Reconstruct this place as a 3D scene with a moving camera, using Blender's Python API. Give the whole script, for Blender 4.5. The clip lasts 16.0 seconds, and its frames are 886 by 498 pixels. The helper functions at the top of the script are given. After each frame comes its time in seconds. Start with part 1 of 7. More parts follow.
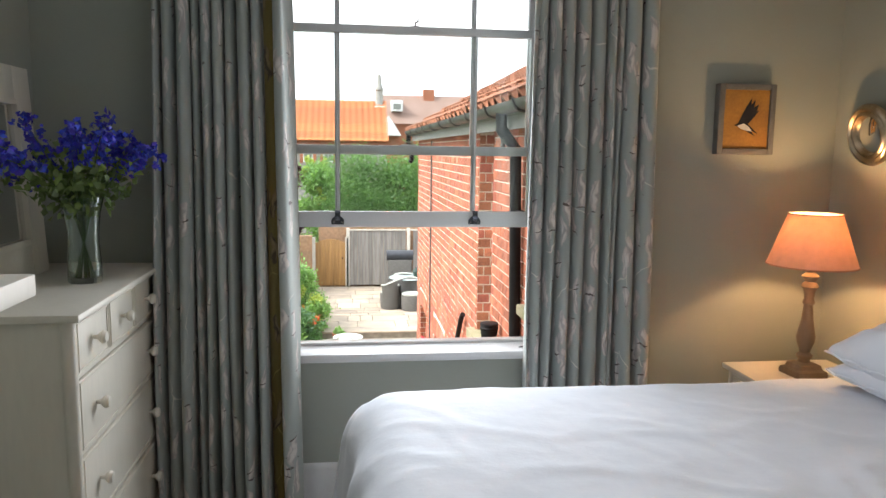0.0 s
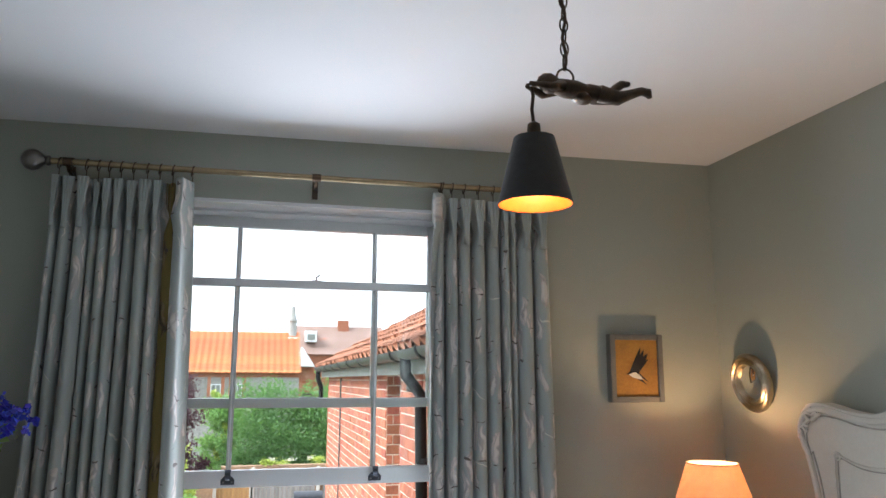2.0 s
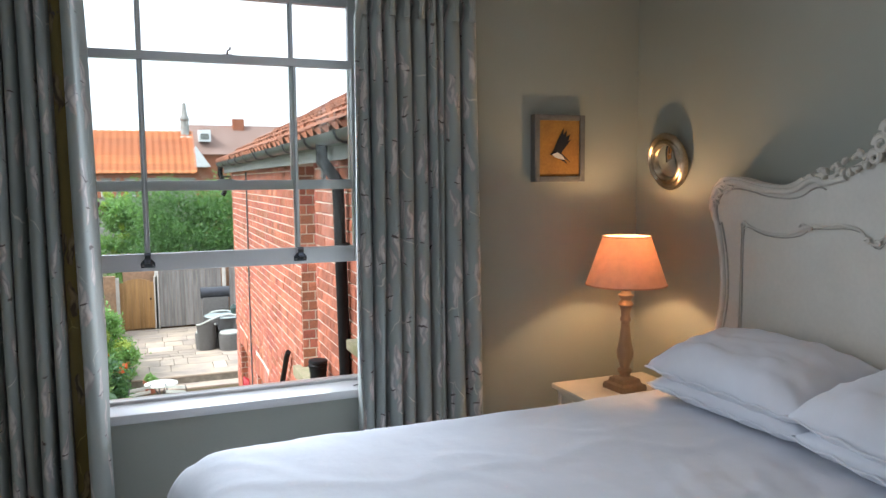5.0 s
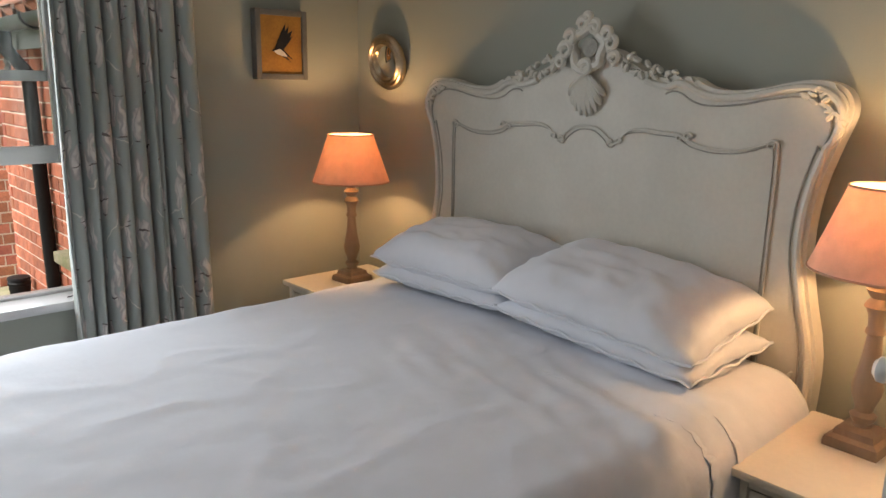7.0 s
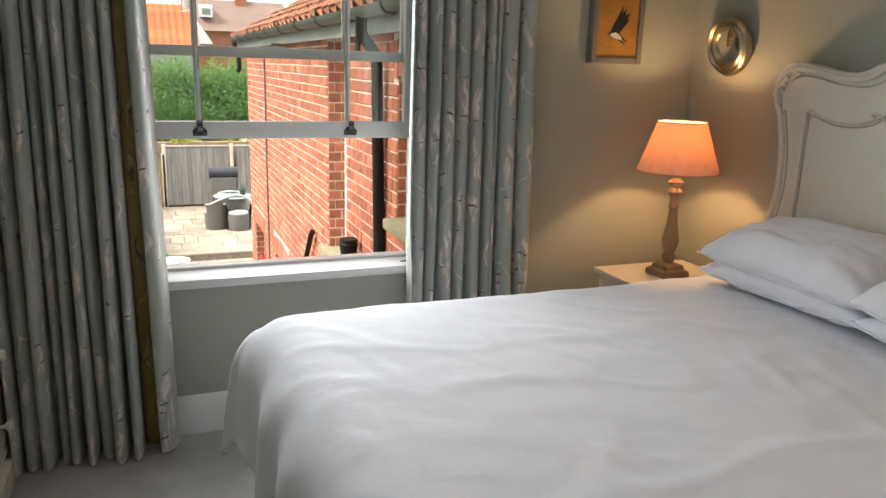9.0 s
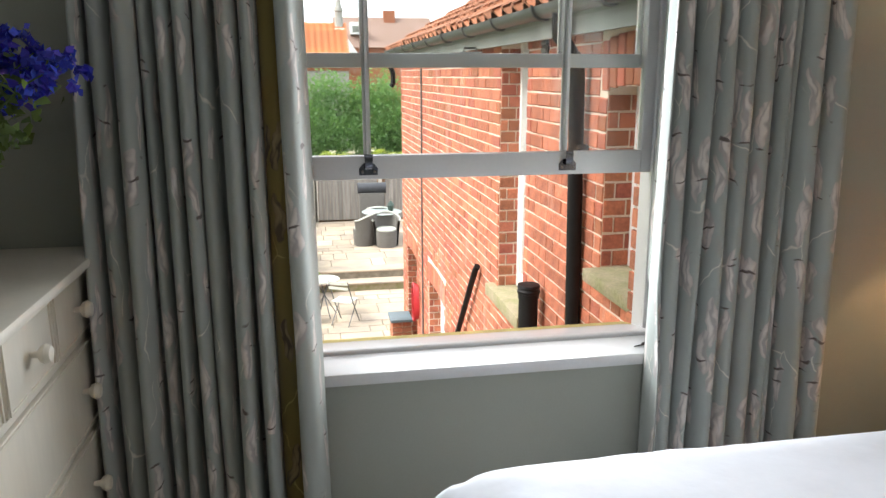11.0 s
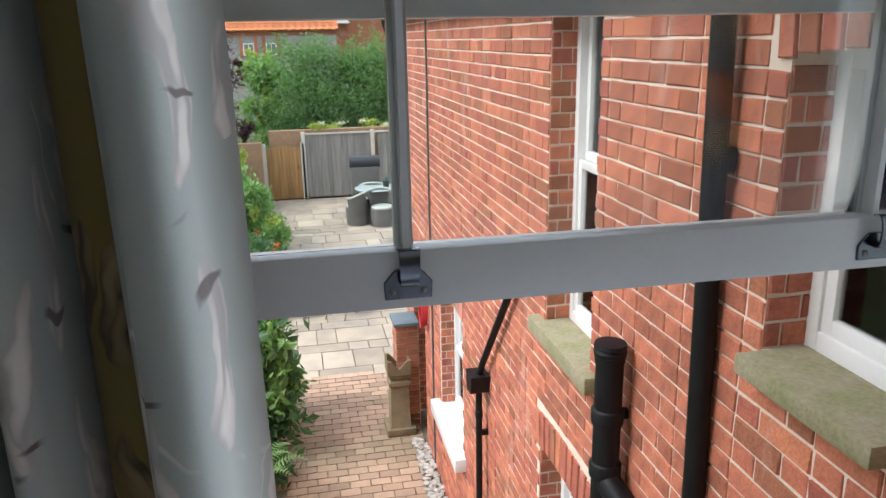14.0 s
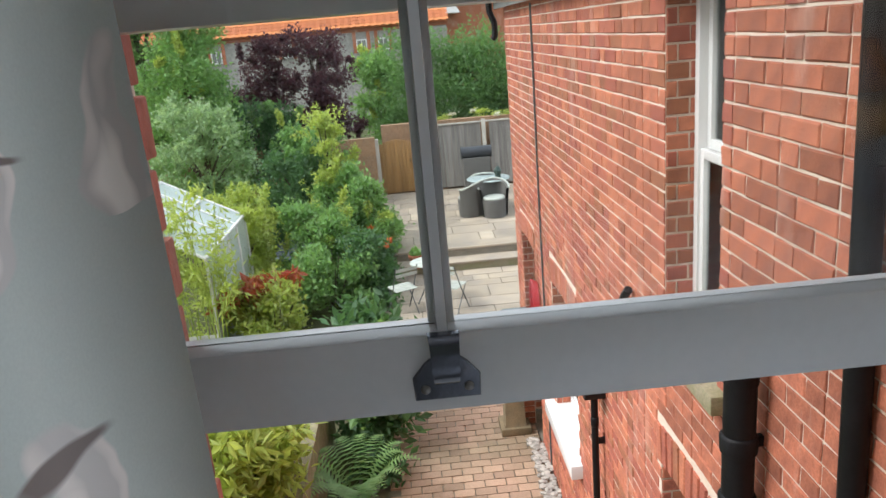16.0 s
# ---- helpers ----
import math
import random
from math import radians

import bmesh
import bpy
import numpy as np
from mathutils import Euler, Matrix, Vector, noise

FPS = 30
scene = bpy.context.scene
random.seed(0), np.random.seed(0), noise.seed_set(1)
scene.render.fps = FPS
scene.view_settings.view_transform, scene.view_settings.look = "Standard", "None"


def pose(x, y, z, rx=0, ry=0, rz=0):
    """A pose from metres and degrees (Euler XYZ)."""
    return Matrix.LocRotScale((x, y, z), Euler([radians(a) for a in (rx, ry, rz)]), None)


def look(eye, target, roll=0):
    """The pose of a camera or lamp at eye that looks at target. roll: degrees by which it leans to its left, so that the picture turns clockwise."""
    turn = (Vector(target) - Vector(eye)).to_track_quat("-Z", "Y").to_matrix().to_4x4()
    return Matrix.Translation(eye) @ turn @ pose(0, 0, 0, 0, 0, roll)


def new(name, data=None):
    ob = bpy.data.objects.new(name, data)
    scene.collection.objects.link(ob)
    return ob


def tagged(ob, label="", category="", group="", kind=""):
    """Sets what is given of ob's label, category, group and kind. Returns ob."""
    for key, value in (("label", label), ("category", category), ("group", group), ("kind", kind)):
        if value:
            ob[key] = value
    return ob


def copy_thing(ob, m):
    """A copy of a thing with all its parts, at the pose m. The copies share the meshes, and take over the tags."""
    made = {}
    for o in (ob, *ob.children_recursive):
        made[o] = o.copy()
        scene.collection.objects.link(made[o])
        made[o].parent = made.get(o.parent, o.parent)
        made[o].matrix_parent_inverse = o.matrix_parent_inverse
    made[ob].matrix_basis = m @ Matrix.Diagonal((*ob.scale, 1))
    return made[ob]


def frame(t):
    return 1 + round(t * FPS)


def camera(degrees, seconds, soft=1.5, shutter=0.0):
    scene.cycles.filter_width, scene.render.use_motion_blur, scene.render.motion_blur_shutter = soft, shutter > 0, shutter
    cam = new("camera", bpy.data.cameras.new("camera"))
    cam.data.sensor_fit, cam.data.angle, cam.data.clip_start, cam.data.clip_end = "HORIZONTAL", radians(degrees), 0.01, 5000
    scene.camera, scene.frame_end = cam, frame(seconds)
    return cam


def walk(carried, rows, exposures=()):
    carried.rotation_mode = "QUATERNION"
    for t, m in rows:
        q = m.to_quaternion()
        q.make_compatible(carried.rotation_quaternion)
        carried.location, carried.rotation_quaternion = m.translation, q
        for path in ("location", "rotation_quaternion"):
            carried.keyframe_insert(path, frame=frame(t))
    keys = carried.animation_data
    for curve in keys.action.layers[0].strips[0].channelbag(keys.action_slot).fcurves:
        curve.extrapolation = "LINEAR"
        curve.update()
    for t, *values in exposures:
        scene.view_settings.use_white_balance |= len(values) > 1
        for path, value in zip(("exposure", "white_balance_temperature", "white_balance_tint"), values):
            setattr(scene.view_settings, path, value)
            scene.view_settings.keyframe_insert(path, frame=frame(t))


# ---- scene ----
cam = camera(61.8, 16.0, 1.5)
PATH = [
    (0, (0.039, -0.262, 1.528), (0.297, 1.703, 1.264), 0.8),
    (0.5, (0.071, -0.245, 1.57), (0.479, 1.712, 1.508), 1.1),
    (1, (0.074, -0.257, 1.596), (0.546, 1.684, 1.688), 0.7),
    (1.5, (0.088, -0.265, 1.616), (0.582, 1.659, 1.847), 0.6),
    (2, (0.105, -0.271, 1.627), (0.575, 1.641, 1.975), 0.1),
    (2.5, (0.119, -0.27, 1.625), (0.556, 1.646, 1.996), -0.1),
    (3, (0.135, -0.26, 1.619), (0.525, 1.674, 1.948), -0.0),
    (3.2, (0.137, -0.251, 1.607), (0.506, 1.694, 1.89), -0.0),
    (5.3, (-0.031, -0.151, 1.524), (0.848, 1.629, 1.285), -0.1),
    (5.5, (-0.066, -0.148, 1.51), (0.921, 1.571, 1.245), 0.2),
    (6, (-0.087, -0.155, 1.503), (1.056, 1.449, 1.155), 0.2),
    (6.5, (-0.052, -0.196, 1.504), (1.177, 1.331, 1.106), 0.7),
    (7, (-0.029, -0.226, 1.516), (1.295, 1.209, 1.083), 0.9),
    (7.5, (-0.022, -0.233, 1.506), (1.346, 1.151, 1.045), 1.7),
    (8, (-0.069, -0.221, 1.499), (1.145, 1.297, 1.026), 1.6),
    (8.5, (-0.127, -0.177, 1.5), (0.818, 1.519, 1.022), 1.7),
    (9, (-0.176, -0.084, 1.492), (0.537, 1.723, 1.014), 1.7),
    (9.5, (-0.133, 0.104, 1.503), (0.379, 1.982, 1.04), 1.1),
    (10, (-0.102, 0.34, 1.491), (0.245, 2.257, 1.04), 1.0),
    (10.2, (-0.118, 0.44, 1.483), (0.208, 2.362, 1.036), 0.6),
    (12.3, (-0.205, 1.544, 1.48), (0.217, 3.432, 0.972), -1.1),
    (12.5, (-0.18, 1.639, 1.469), (0.233, 3.526, 0.951), -0.7),
    (13, (-0.109, 1.859, 1.485), (0.15, 3.769, 0.952), -0.2),
    (13.5, (-0.081, 2.05, 1.482), (0.229, 3.948, 0.934), -1.1),
    (14, (-0.115, 2.246, 1.484), (0.255, 4.133, 0.935), -1.1),
    (14.5, (-0.053, 2.325, 1.51), (0.105, 4.244, 0.971), -2.3),
    (15, (-0.001, 2.38, 1.503), (0.062, 4.304, 0.96), -4.7),
    (15.5, (-0.005, 2.442, 1.499), (0.061, 4.367, 0.96), -5.7),
    (16, (-0.01, 2.49, 1.487), (0.046, 4.408, 0.922), -5.0),
]

walk(cam, [(t, look(eye, target, roll)) for t, eye, target, roll in PATH],
     [(0, 1.65, 6500, 10), (1.2, 1.65, 6200, 10), (3, 1.85, 5900, 10), (5.5, 1.29, 6050, 10), (8, 1.35, 6950, 10), (10, 1.66, 6850, 10), (12.5, 1.25, 6350, 10), (14, 0.90, 6100, 10), (16, 0.80, 6250, 10)])

# ---- light ----
world = bpy.data.worlds.new("world")
scene.world = world
world.use_nodes = True
wn = world.node_tree
sky = wn.nodes.new("ShaderNodeTexSky")
sky.sky_type = "NISHITA"
sky.sun_disc = False
sky.sun_elevation, sky.sun_rotation = radians(48), radians(280)
sky.air_density, sky.dust_density, sky.ozone_density = 1.0, 5.0, 1.0
soften = wn.nodes.new("ShaderNodeMix")
soften.data_type = "RGBA"
soften.inputs[0].default_value = 0.8
soften.inputs[7].default_value = (9.0, 9.4, 9.8, 1)
wn.links.new(sky.outputs[0], soften.inputs[6])
wn.links.new(soften.outputs[2], wn.nodes["Background"].inputs[0])
wn.nodes["Background"].inputs[1].default_value = 0.11


def lamp(name, kind, m, power, colour, **more):
    data = bpy.data.lights.new(name, kind)
    data.energy, data.color = power, colour
    ob = new(name, data)
    ob.matrix_world = m
    for key, value in more.items():
        if key == "size":
            data.shape, data.size, data.size_y = "RECTANGLE", *value
        elif key == "spread":
            data.spread = radians(value)
        elif key == "angle":
            data.angle = radians(value)
        elif key == "radius":
            data.shadow_soft_size = value
    return ob


# thin overcast: a wide soft sun over the garden side, high
lamp("sun", "SUN", look((-10, 3, 11), (0, 5, 0)), 2.1, (1.0, 0.97, 0.92), angle=24)
# sky light in the window's opening
lamp("window_skylight", "AREA", look((0.375, 2.97, 1.50), (0.375, 0.4, 1.34)), 10, (0.86, 0.93, 1.0), size=(0.74, 1.5), spread=150)
WARM = (1.0, 0.62, 0.30)

# ---- materials ----
def socket(node, name):
    return node.inputs[name]


def mat(name, colour, rough=0.6, vary=0.12, scale=6.0, fine=120.0, bump=0.1, metal=0.0, tint=None, spec=0.5,
        island=0.0, stretch=(1, 1, 1), depth=0.01, sheen=0.0):
    """A surface with large stains, fine grain and relief. tint: the colour that the stains lean to."""
    m = bpy.data.materials.new(name)
    m.use_nodes = True
    nt = m.node_tree
    p = nt.nodes["Principled BSDF"]
    p.inputs["Roughness"].default_value = rough
    p.inputs["Metallic"].default_value = metal
    p.inputs["Specular IOR Level"].default_value = spec
    p.inputs["Sheen Weight"].default_value = sheen
    co = nt.nodes.new("ShaderNodeTexCoord")
    mp = nt.nodes.new("ShaderNodeMapping")
    mp.inputs["Scale"].default_value = stretch
    nt.links.new(co.outputs["Object"], mp.inputs["Vector"])
    big = nt.nodes.new("ShaderNodeTexNoise")
    big.inputs["Scale"].default_value, big.inputs["Detail"].default_value = scale, 4
    small = nt.nodes.new("ShaderNodeTexNoise")
    small.inputs["Scale"].default_value, small.inputs["Detail"].default_value = fine, 3
    for n in (big, small):
        nt.links.new(mp.outputs["Vector"], n.inputs["Vector"])
    mix = nt.nodes.new("ShaderNodeMix")
    mix.data_type = "RGBA"
    other = tint or tuple(c * (1 - 2.2 * vary) for c in colour)
    mix.inputs[6].default_value = (*colour, 1)
    mix.inputs[7].default_value = (*other, 1)
    ramp = nt.nodes.new("ShaderNodeMapRange")
    ramp.inputs[1].default_value, ramp.inputs[2].default_value = 0.35, 0.75
    nt.links.new(big.outputs["Fac"], ramp.inputs[0])
    nt.links.new(ramp.outputs[0], mix.inputs[0])
    grain = nt.nodes.new("ShaderNodeMix")
    grain.data_type, grain.blend_type = "RGBA", "MULTIPLY"
    grain.inputs[0].default_value = min(1.0, vary * 2.5)
    nt.links.new(mix.outputs[2], grain.inputs[6])
    lift = nt.nodes.new("ShaderNodeMapRange")
    lift.inputs[1].default_value, lift.inputs[2].default_value = 0.3, 0.7
    lift.inputs[3].default_value, lift.inputs[4].default_value = 0.7, 1.15
    nt.links.new(small.outputs["Fac"], lift.inputs[0])
    nt.links.new(lift.outputs[0], grain.inputs[7])
    last = grain.outputs[2]
    if island:
        hsv = nt.nodes.new("ShaderNodeHueSaturation")
        info = nt.nodes.new("ShaderNodeObjectInfo")
        geo = nt.nodes.new("ShaderNodeNewGeometry")
        add = nt.nodes.new("ShaderNodeMath")
        add.operation = "ADD"
        frac = nt.nodes.new("ShaderNodeMath")
        frac.operation = "FRACT"
        nt.links.new(info.outputs["Random"], add.inputs[0])
        nt.links.new(geo.outputs["Random Per Island"], add.inputs[1])
        nt.links.new(add.outputs[0], frac.inputs[0])
        rng = nt.nodes.new("ShaderNodeMapRange")
        rng.inputs[3].default_value, rng.inputs[4].default_value = 1 - island, 1 + island * 0.7
        nt.links.new(frac.outputs[0], rng.inputs[0])
        nt.links.new(rng.outputs[0], hsv.inputs["Value"])
        hue = nt.nodes.new("ShaderNodeMapRange")
        hue.inputs[3].default_value, hue.inputs[4].default_value = 0.5 - island * 0.03, 0.5 + island * 0.03
        nt.links.new(geo.outputs["Random Per Island"], hue.inputs[0])
        nt.links.new(hue.outputs[0], hsv.inputs["Hue"])
        nt.links.new(last, hsv.inputs["Color"])
        last = hsv.outputs[0]
    nt.links.new(last, p.inputs["Base Color"])
    if bump:
        bp = nt.nodes.new("ShaderNodeBump")
        bp.inputs["Strength"].default_value, bp.inputs["Distance"].default_value = bump, depth
        nt.links.new(small.outputs["Fac"], bp.inputs["Height"])
        nt.links.new(bp.outputs[0], p.inputs["Normal"])
    return m


def leaf_mat(name, colour, colour2, trans=0.42):
    m = mat(name, colour, 0.5, 0.2, 3.0, 40.0, 0, tint=colour2, island=0.45)
    nt = m.node_tree
    p = nt.nodes["Principled BSDF"]
    t = nt.nodes.new("ShaderNodeBsdfTranslucent")
    t.inputs[0].default_value = (colour[0] * 1.5, colour[1] * 1.5, colour[2] * 0.9, 1)
    mx = nt.nodes.new("ShaderNodeMixShader")
    mx.inputs[0].default_value = trans
    nt.links.new(p.outputs[0], mx.inputs[1])
    nt.links.new(t.outputs[0], mx.inputs[2])
    nt.links.new(mx.outputs[0], nt.nodes["Material Output"].inputs[0])
    return m


def glass_mat(name, tint=(1, 1, 1), rough=0.0):
    m = bpy.data.materials.new(name)
    m.use_nodes = True
    nt = m.node_tree
    g = nt.nodes.new("ShaderNodeBsdfGlass")
    g.inputs["Color"].default_value = (*tint, 1)
    g.inputs["Roughness"].default_value = rough
    g.inputs["IOR"].default_value = 1.45
    nt.links.new(g.outputs[0], nt.nodes["Material Output"].inputs[0])
    return m


def pane_mat(name):
    """Thin window glass: clear, with a faint gloss at a slant."""
    m = bpy.data.materials.new(name)
    m.use_nodes = True
    nt = m.node_tree
    clear = nt.nodes.new("ShaderNodeBsdfTransparent")
    clear.inputs[0].default_value = (0.97, 0.985, 0.98, 1)
    gloss = nt.nodes.new("ShaderNodeBsdfGlossy")
    gloss.inputs["Roughness"].default_value = 0.02
    fr = nt.nodes.new("ShaderNodeFresnel")
    fr.inputs[0].default_value = 1.5
    mx = nt.nodes.new("ShaderNodeMixShader")
    nt.links.new(fr.outputs[0], mx.inputs[0])
    nt.links.new(clear.outputs[0], mx.inputs[1])
    nt.links.new(gloss.outputs[0], mx.inputs[2])
    nt.links.new(mx.outputs[0], nt.nodes["Material Output"].inputs[0])
    return m


def glow_mat(name, colour, strength):
    m = bpy.data.materials.new(name)
    m.use_nodes = True
    p = m.node_tree.nodes["Principled BSDF"]
    p.inputs["Base Color"].default_value = (0.9, 0.85, 0.7, 1)
    p.inputs["Emission Color"].default_value = (*colour, 1)
    p.inputs["Emission Strength"].default_value = strength
    return m


def cloth_trans(m, amount, colour):
    nt = m.node_tree
    t = nt.nodes.new("ShaderNodeBsdfTranslucent")
    t.inputs[0].default_value = (*colour, 1)
    mx = nt.nodes.new("ShaderNodeMixShader")
    mx.inputs[0].default_value = amount
    nt.links.new(nt.nodes["Principled BSDF"].outputs[0], mx.inputs[1])
    nt.links.new(t.outputs[0], mx.inputs[2])
    nt.links.new(mx.outputs[0], nt.nodes["Material Output"].inputs[0])
    return m


M_WALL = mat("sage_wall_paint", (0.385, 0.40, 0.345), 0.85, 0.03, 1.2, 220, 0.06, depth=0.002)
M_CEIL = mat("ceiling_paint", (0.82, 0.80, 0.80), 0.9, 0.02, 1.0, 200, 0.05, depth=0.002)
M_WHITE = mat("white_gloss_paint", (0.74, 0.74, 0.74), 0.24, 0.03, 3, 90, 0.05, depth=0.002)
M_CREAM = mat("cream_painted_wood", (0.80, 0.75, 0.65), 0.42, 0.04, 4, 60, 0.06, stretch=(1, 1, 0.2), depth=0.002)
M_CREAM_D = mat("antiqued_cream_paint", (0.68, 0.65, 0.58), 0.5, 0.04, 5, 70, 0.12, tint=(0.62, 0.59, 0.52), depth=0.003)
# darker cream, for thin lines beside the headboard's mouldings and the cartouche's disc
M_CREAM_LINE = mat("darker_cream_line", (0.48, 0.45, 0.39), 0.6, 0.2, 12, 80, 0.1)
M_CARPET = mat("grey_carpet", (0.46, 0.45, 0.44), 0.95, 0.16, 5, 260, 0.9, depth=0.006, sheen=0.3)
M_LINEN = mat("white_cotton", (0.75, 0.77, 0.83), 0.8, 0.02, 3, 22, 0.2, stretch=(1, 1.3, 1), depth=0.006, sheen=0.2)
M_MATT = mat("mattress_ticking", (0.62, 0.6, 0.56), 0.85, 0.05, 5, 200, 0.2)
M_WOODLAMP = mat("limed_wood", (0.3, 0.22, 0.15), 0.55, 0.15, 8, 60, 0.25, tint=(0.2, 0.14, 0.09), stretch=(1, 1, 0.15), depth=0.003)
M_BRONZE = mat("dark_bronze", (0.07, 0.055, 0.045), 0.42, 0.25, 18, 90, 0.2, metal=0.85, tint=(0.16, 0.1, 0.06))
M_DARK = mat("dark_lamp_metal", (0.045, 0.042, 0.04), 0.5, 0.1, 10, 90, 0.1, metal=0.3)
M_BRASS = mat("antique_brass", (0.42, 0.32, 0.19), 0.3, 0.12, 14, 60, 0.06, metal=1.0)
M_STEEL = mat("pewter_metal", (0.3, 0.28, 0.26), 0.3, 0.15, 14, 60, 0.06, metal=1.0)
M_GUN = mat("polished_gunmetal", (0.20, 0.21, 0.24), 0.22, 0.15, 20, 80, 0.04, metal=1.0)
M_MIRROR = mat("mirror_glass", (0.85, 0.85, 0.85), 0.03, 0.0, 4, 50, 0, metal=1.0)
M_BLACK = mat("black_pipe_paint", (0.010, 0.010, 0.012), 0.5, 0.2, 12, 80, 0.1, spec=0.22)
M_BRICK = mat("red_brick", (0.50, 0.165, 0.095), 0.88, 0.28, 12, 80, 0.8, tint=(0.33, 0.11, 0.07), island=0.30, depth=0.004)
M_MORTAR = mat("lime_mortar", (0.74, 0.63, 0.54), 0.95, 0.15, 7, 120, 0.5, tint=(0.66, 0.54, 0.43), depth=0.004)
M_STONE = mat("mossy_stone", (0.32, 0.28, 0.19), 0.9, 0.25, 8, 70, 0.5, tint=(0.2, 0.21, 0.09), depth=0.006)
M_MOSS = mat("yellow_lichen_stone", (0.46, 0.39, 0.13), 0.9, 0.25, 14, 90, 0.5, tint=(0.30, 0.24, 0.08), depth=0.006)


def lime_stain(m):
    """Pale salts bleeding down the brickwork in upright streaks."""
    nt = m.node_tree
    p = nt.nodes["Principled BSDF"]
    below = p.inputs["Base Color"].links[0].from_socket
    geo = nt.nodes.new("ShaderNodeNewGeometry")
    mp = nt.nodes.new("ShaderNodeMapping")
    mp.inputs["Scale"].default_value = (1, 3.2, 0.7)
    nt.links.new(geo.outputs["Position"], mp.inputs["Vector"])
    n = nt.nodes.new("ShaderNodeTexNoise")
    n.inputs["Scale"].default_value, n.inputs["Detail"].default_value, n.inputs["Roughness"].default_value = 1.1, 6, 0.7
    nt.links.new(mp.outputs[0], n.inputs["Vector"])
    r = nt.nodes.new("ShaderNodeMapRange")
    r.inputs[1].default_value, r.inputs[2].default_value = 0.56, 0.74
    r.inputs[3].default_value, r.inputs[4].default_value = 0.0, 0.5
    nt.links.new(n.outputs["Fac"], r.inputs[0])
    mx = nt.nodes.new("ShaderNodeMix")
    mx.data_type = "RGBA"
    mx.inputs[7].default_value = (0.62, 0.47, 0.40, 1)
    nt.links.new(r.outputs[0], mx.inputs[0])
    nt.links.new(below, mx.inputs[6])
    nt.links.new(mx.outputs[2], p.inputs["Base Color"])


lime_stain(M_BRICK)
M_FLAG = mat("sandstone_flag", (0.45, 0.37, 0.28), 0.85, 0.15, 2.5, 60, 0.3, tint=(0.30, 0.26, 0.22), island=0.22, depth=0.004)
M_PAVER = mat("clay_paver", (0.47, 0.31, 0.22), 0.85, 0.2, 1.3, 70, 0.3, tint=(0.30, 0.23, 0.15), island=0.25, depth=0.004)
M_JOINT = mat("paving_joint", (0.25, 0.22, 0.17), 0.95, 0.2, 8, 90, 0.3)
M_TILE = mat("clay_pantile", (0.4, 0.15, 0.08), 0.85, 0.25, 1.2, 30, 0.3, tint=(0.22, 0.1, 0.07), island=0.3)
M_TILE_FAR = mat("orange_pantile", (0.62, 0.2, 0.075), 0.85, 0.2, 0.8, 20, 0.3, tint=(0.5, 0.17, 0.07), island=0.2)
M_FLINT = mat("flint_wall", (0.4, 0.38, 0.35), 0.9, 0.35, 6, 14, 0.6, tint=(0.24, 0.23, 0.22))
M_FENCE = mat("weathered_fence", (0.3, 0.28, 0.26), 0.9, 0.2, 3, 40, 0.3, stretch=(6, 6, 0.4), island=0.2)
M_GATE = mat("oak_stained_gate", (0.36, 0.2, 0.07), 0.7, 0.15, 3, 40, 0.2, stretch=(6, 6, 0.4), island=0.15)
M_CONC = mat("concrete_post", (0.55, 0.52, 0.46), 0.9, 0.1, 5, 60, 0.3)
M_SOIL = mat("garden_soil_lawn", (0.09, 0.12, 0.035), 0.95, 0.3, 1.5, 40, 0.6, tint=(0.07, 0.055, 0.03))
M_PANE = pane_mat("window_glass")
M_DARKROOM = mat("dim_room_behind_glass", (0.22, 0.23, 0.21), 0.9, 0.1, 2, 20, 0)
M_SHADE = cloth_trans(mat("linen_lampshade", (0.72, 0.55, 0.44), 0.9, 0.08, 30, 240, 0.3, depth=0.002), 0.24, (0.92, 0.60, 0.40))

# ---- building helpers ----
def box(bm, x0, x1, y0, y1, z0, z1, bevel=0.0, seg=2):
    r = bmesh.ops.create_cube(bm, size=1.0)
    for v in r["verts"]:
        v.co = Vector(((x0 + x1) / 2 + v.co.x * (x1 - x0), (y0 + y1) / 2 + v.co.y * (y1 - y0), (z0 + z1) / 2 + v.co.z * (z1 - z0)))
    if bevel:
        edges = list({e for v in r["verts"] for e in v.link_edges})
        bmesh.ops.bevel(bm, geom=edges, offset=bevel, segments=seg, affect="EDGES", profile=0.6)
    return bm


def boxes(*rows, bevel=0.0):
    bm = bmesh.new()
    for row in rows:
        box(bm, *row, bevel=bevel)
    return bm


def lathe(profile, steps=32, square=0.0, bm=None, centre=(0, 0, 0)):
    """Turned shape round z from (radius, height) rows. square: 1 makes its section a square."""
    bm = bm or bmesh.new()
    c = Vector(centre)
    rings = []
    for r, z in profile:
        ring = []
        for i in range(steps):
            a = 2 * math.pi * i / steps
            k = 1.0
            if square:
                k = 1 + square * (1 / max(abs(math.cos(a)), abs(math.sin(a))) - 1)
            ring.append(bm.verts.new(c + Vector((r * k * math.cos(a), r * k * math.sin(a), z))))
        rings.append(ring)
    for a, b in zip(rings, rings[1:]):
        for i in range(steps):
            bm.faces.new((a[i], a[(i + 1) % steps], b[(i + 1) % steps], b[i]))
    if profile[0][0] > 1e-5:
        bm.faces.new(list(reversed(rings[0])))
    if profile[-1][0] > 1e-5:
        bm.faces.new(rings[-1])
    return bm


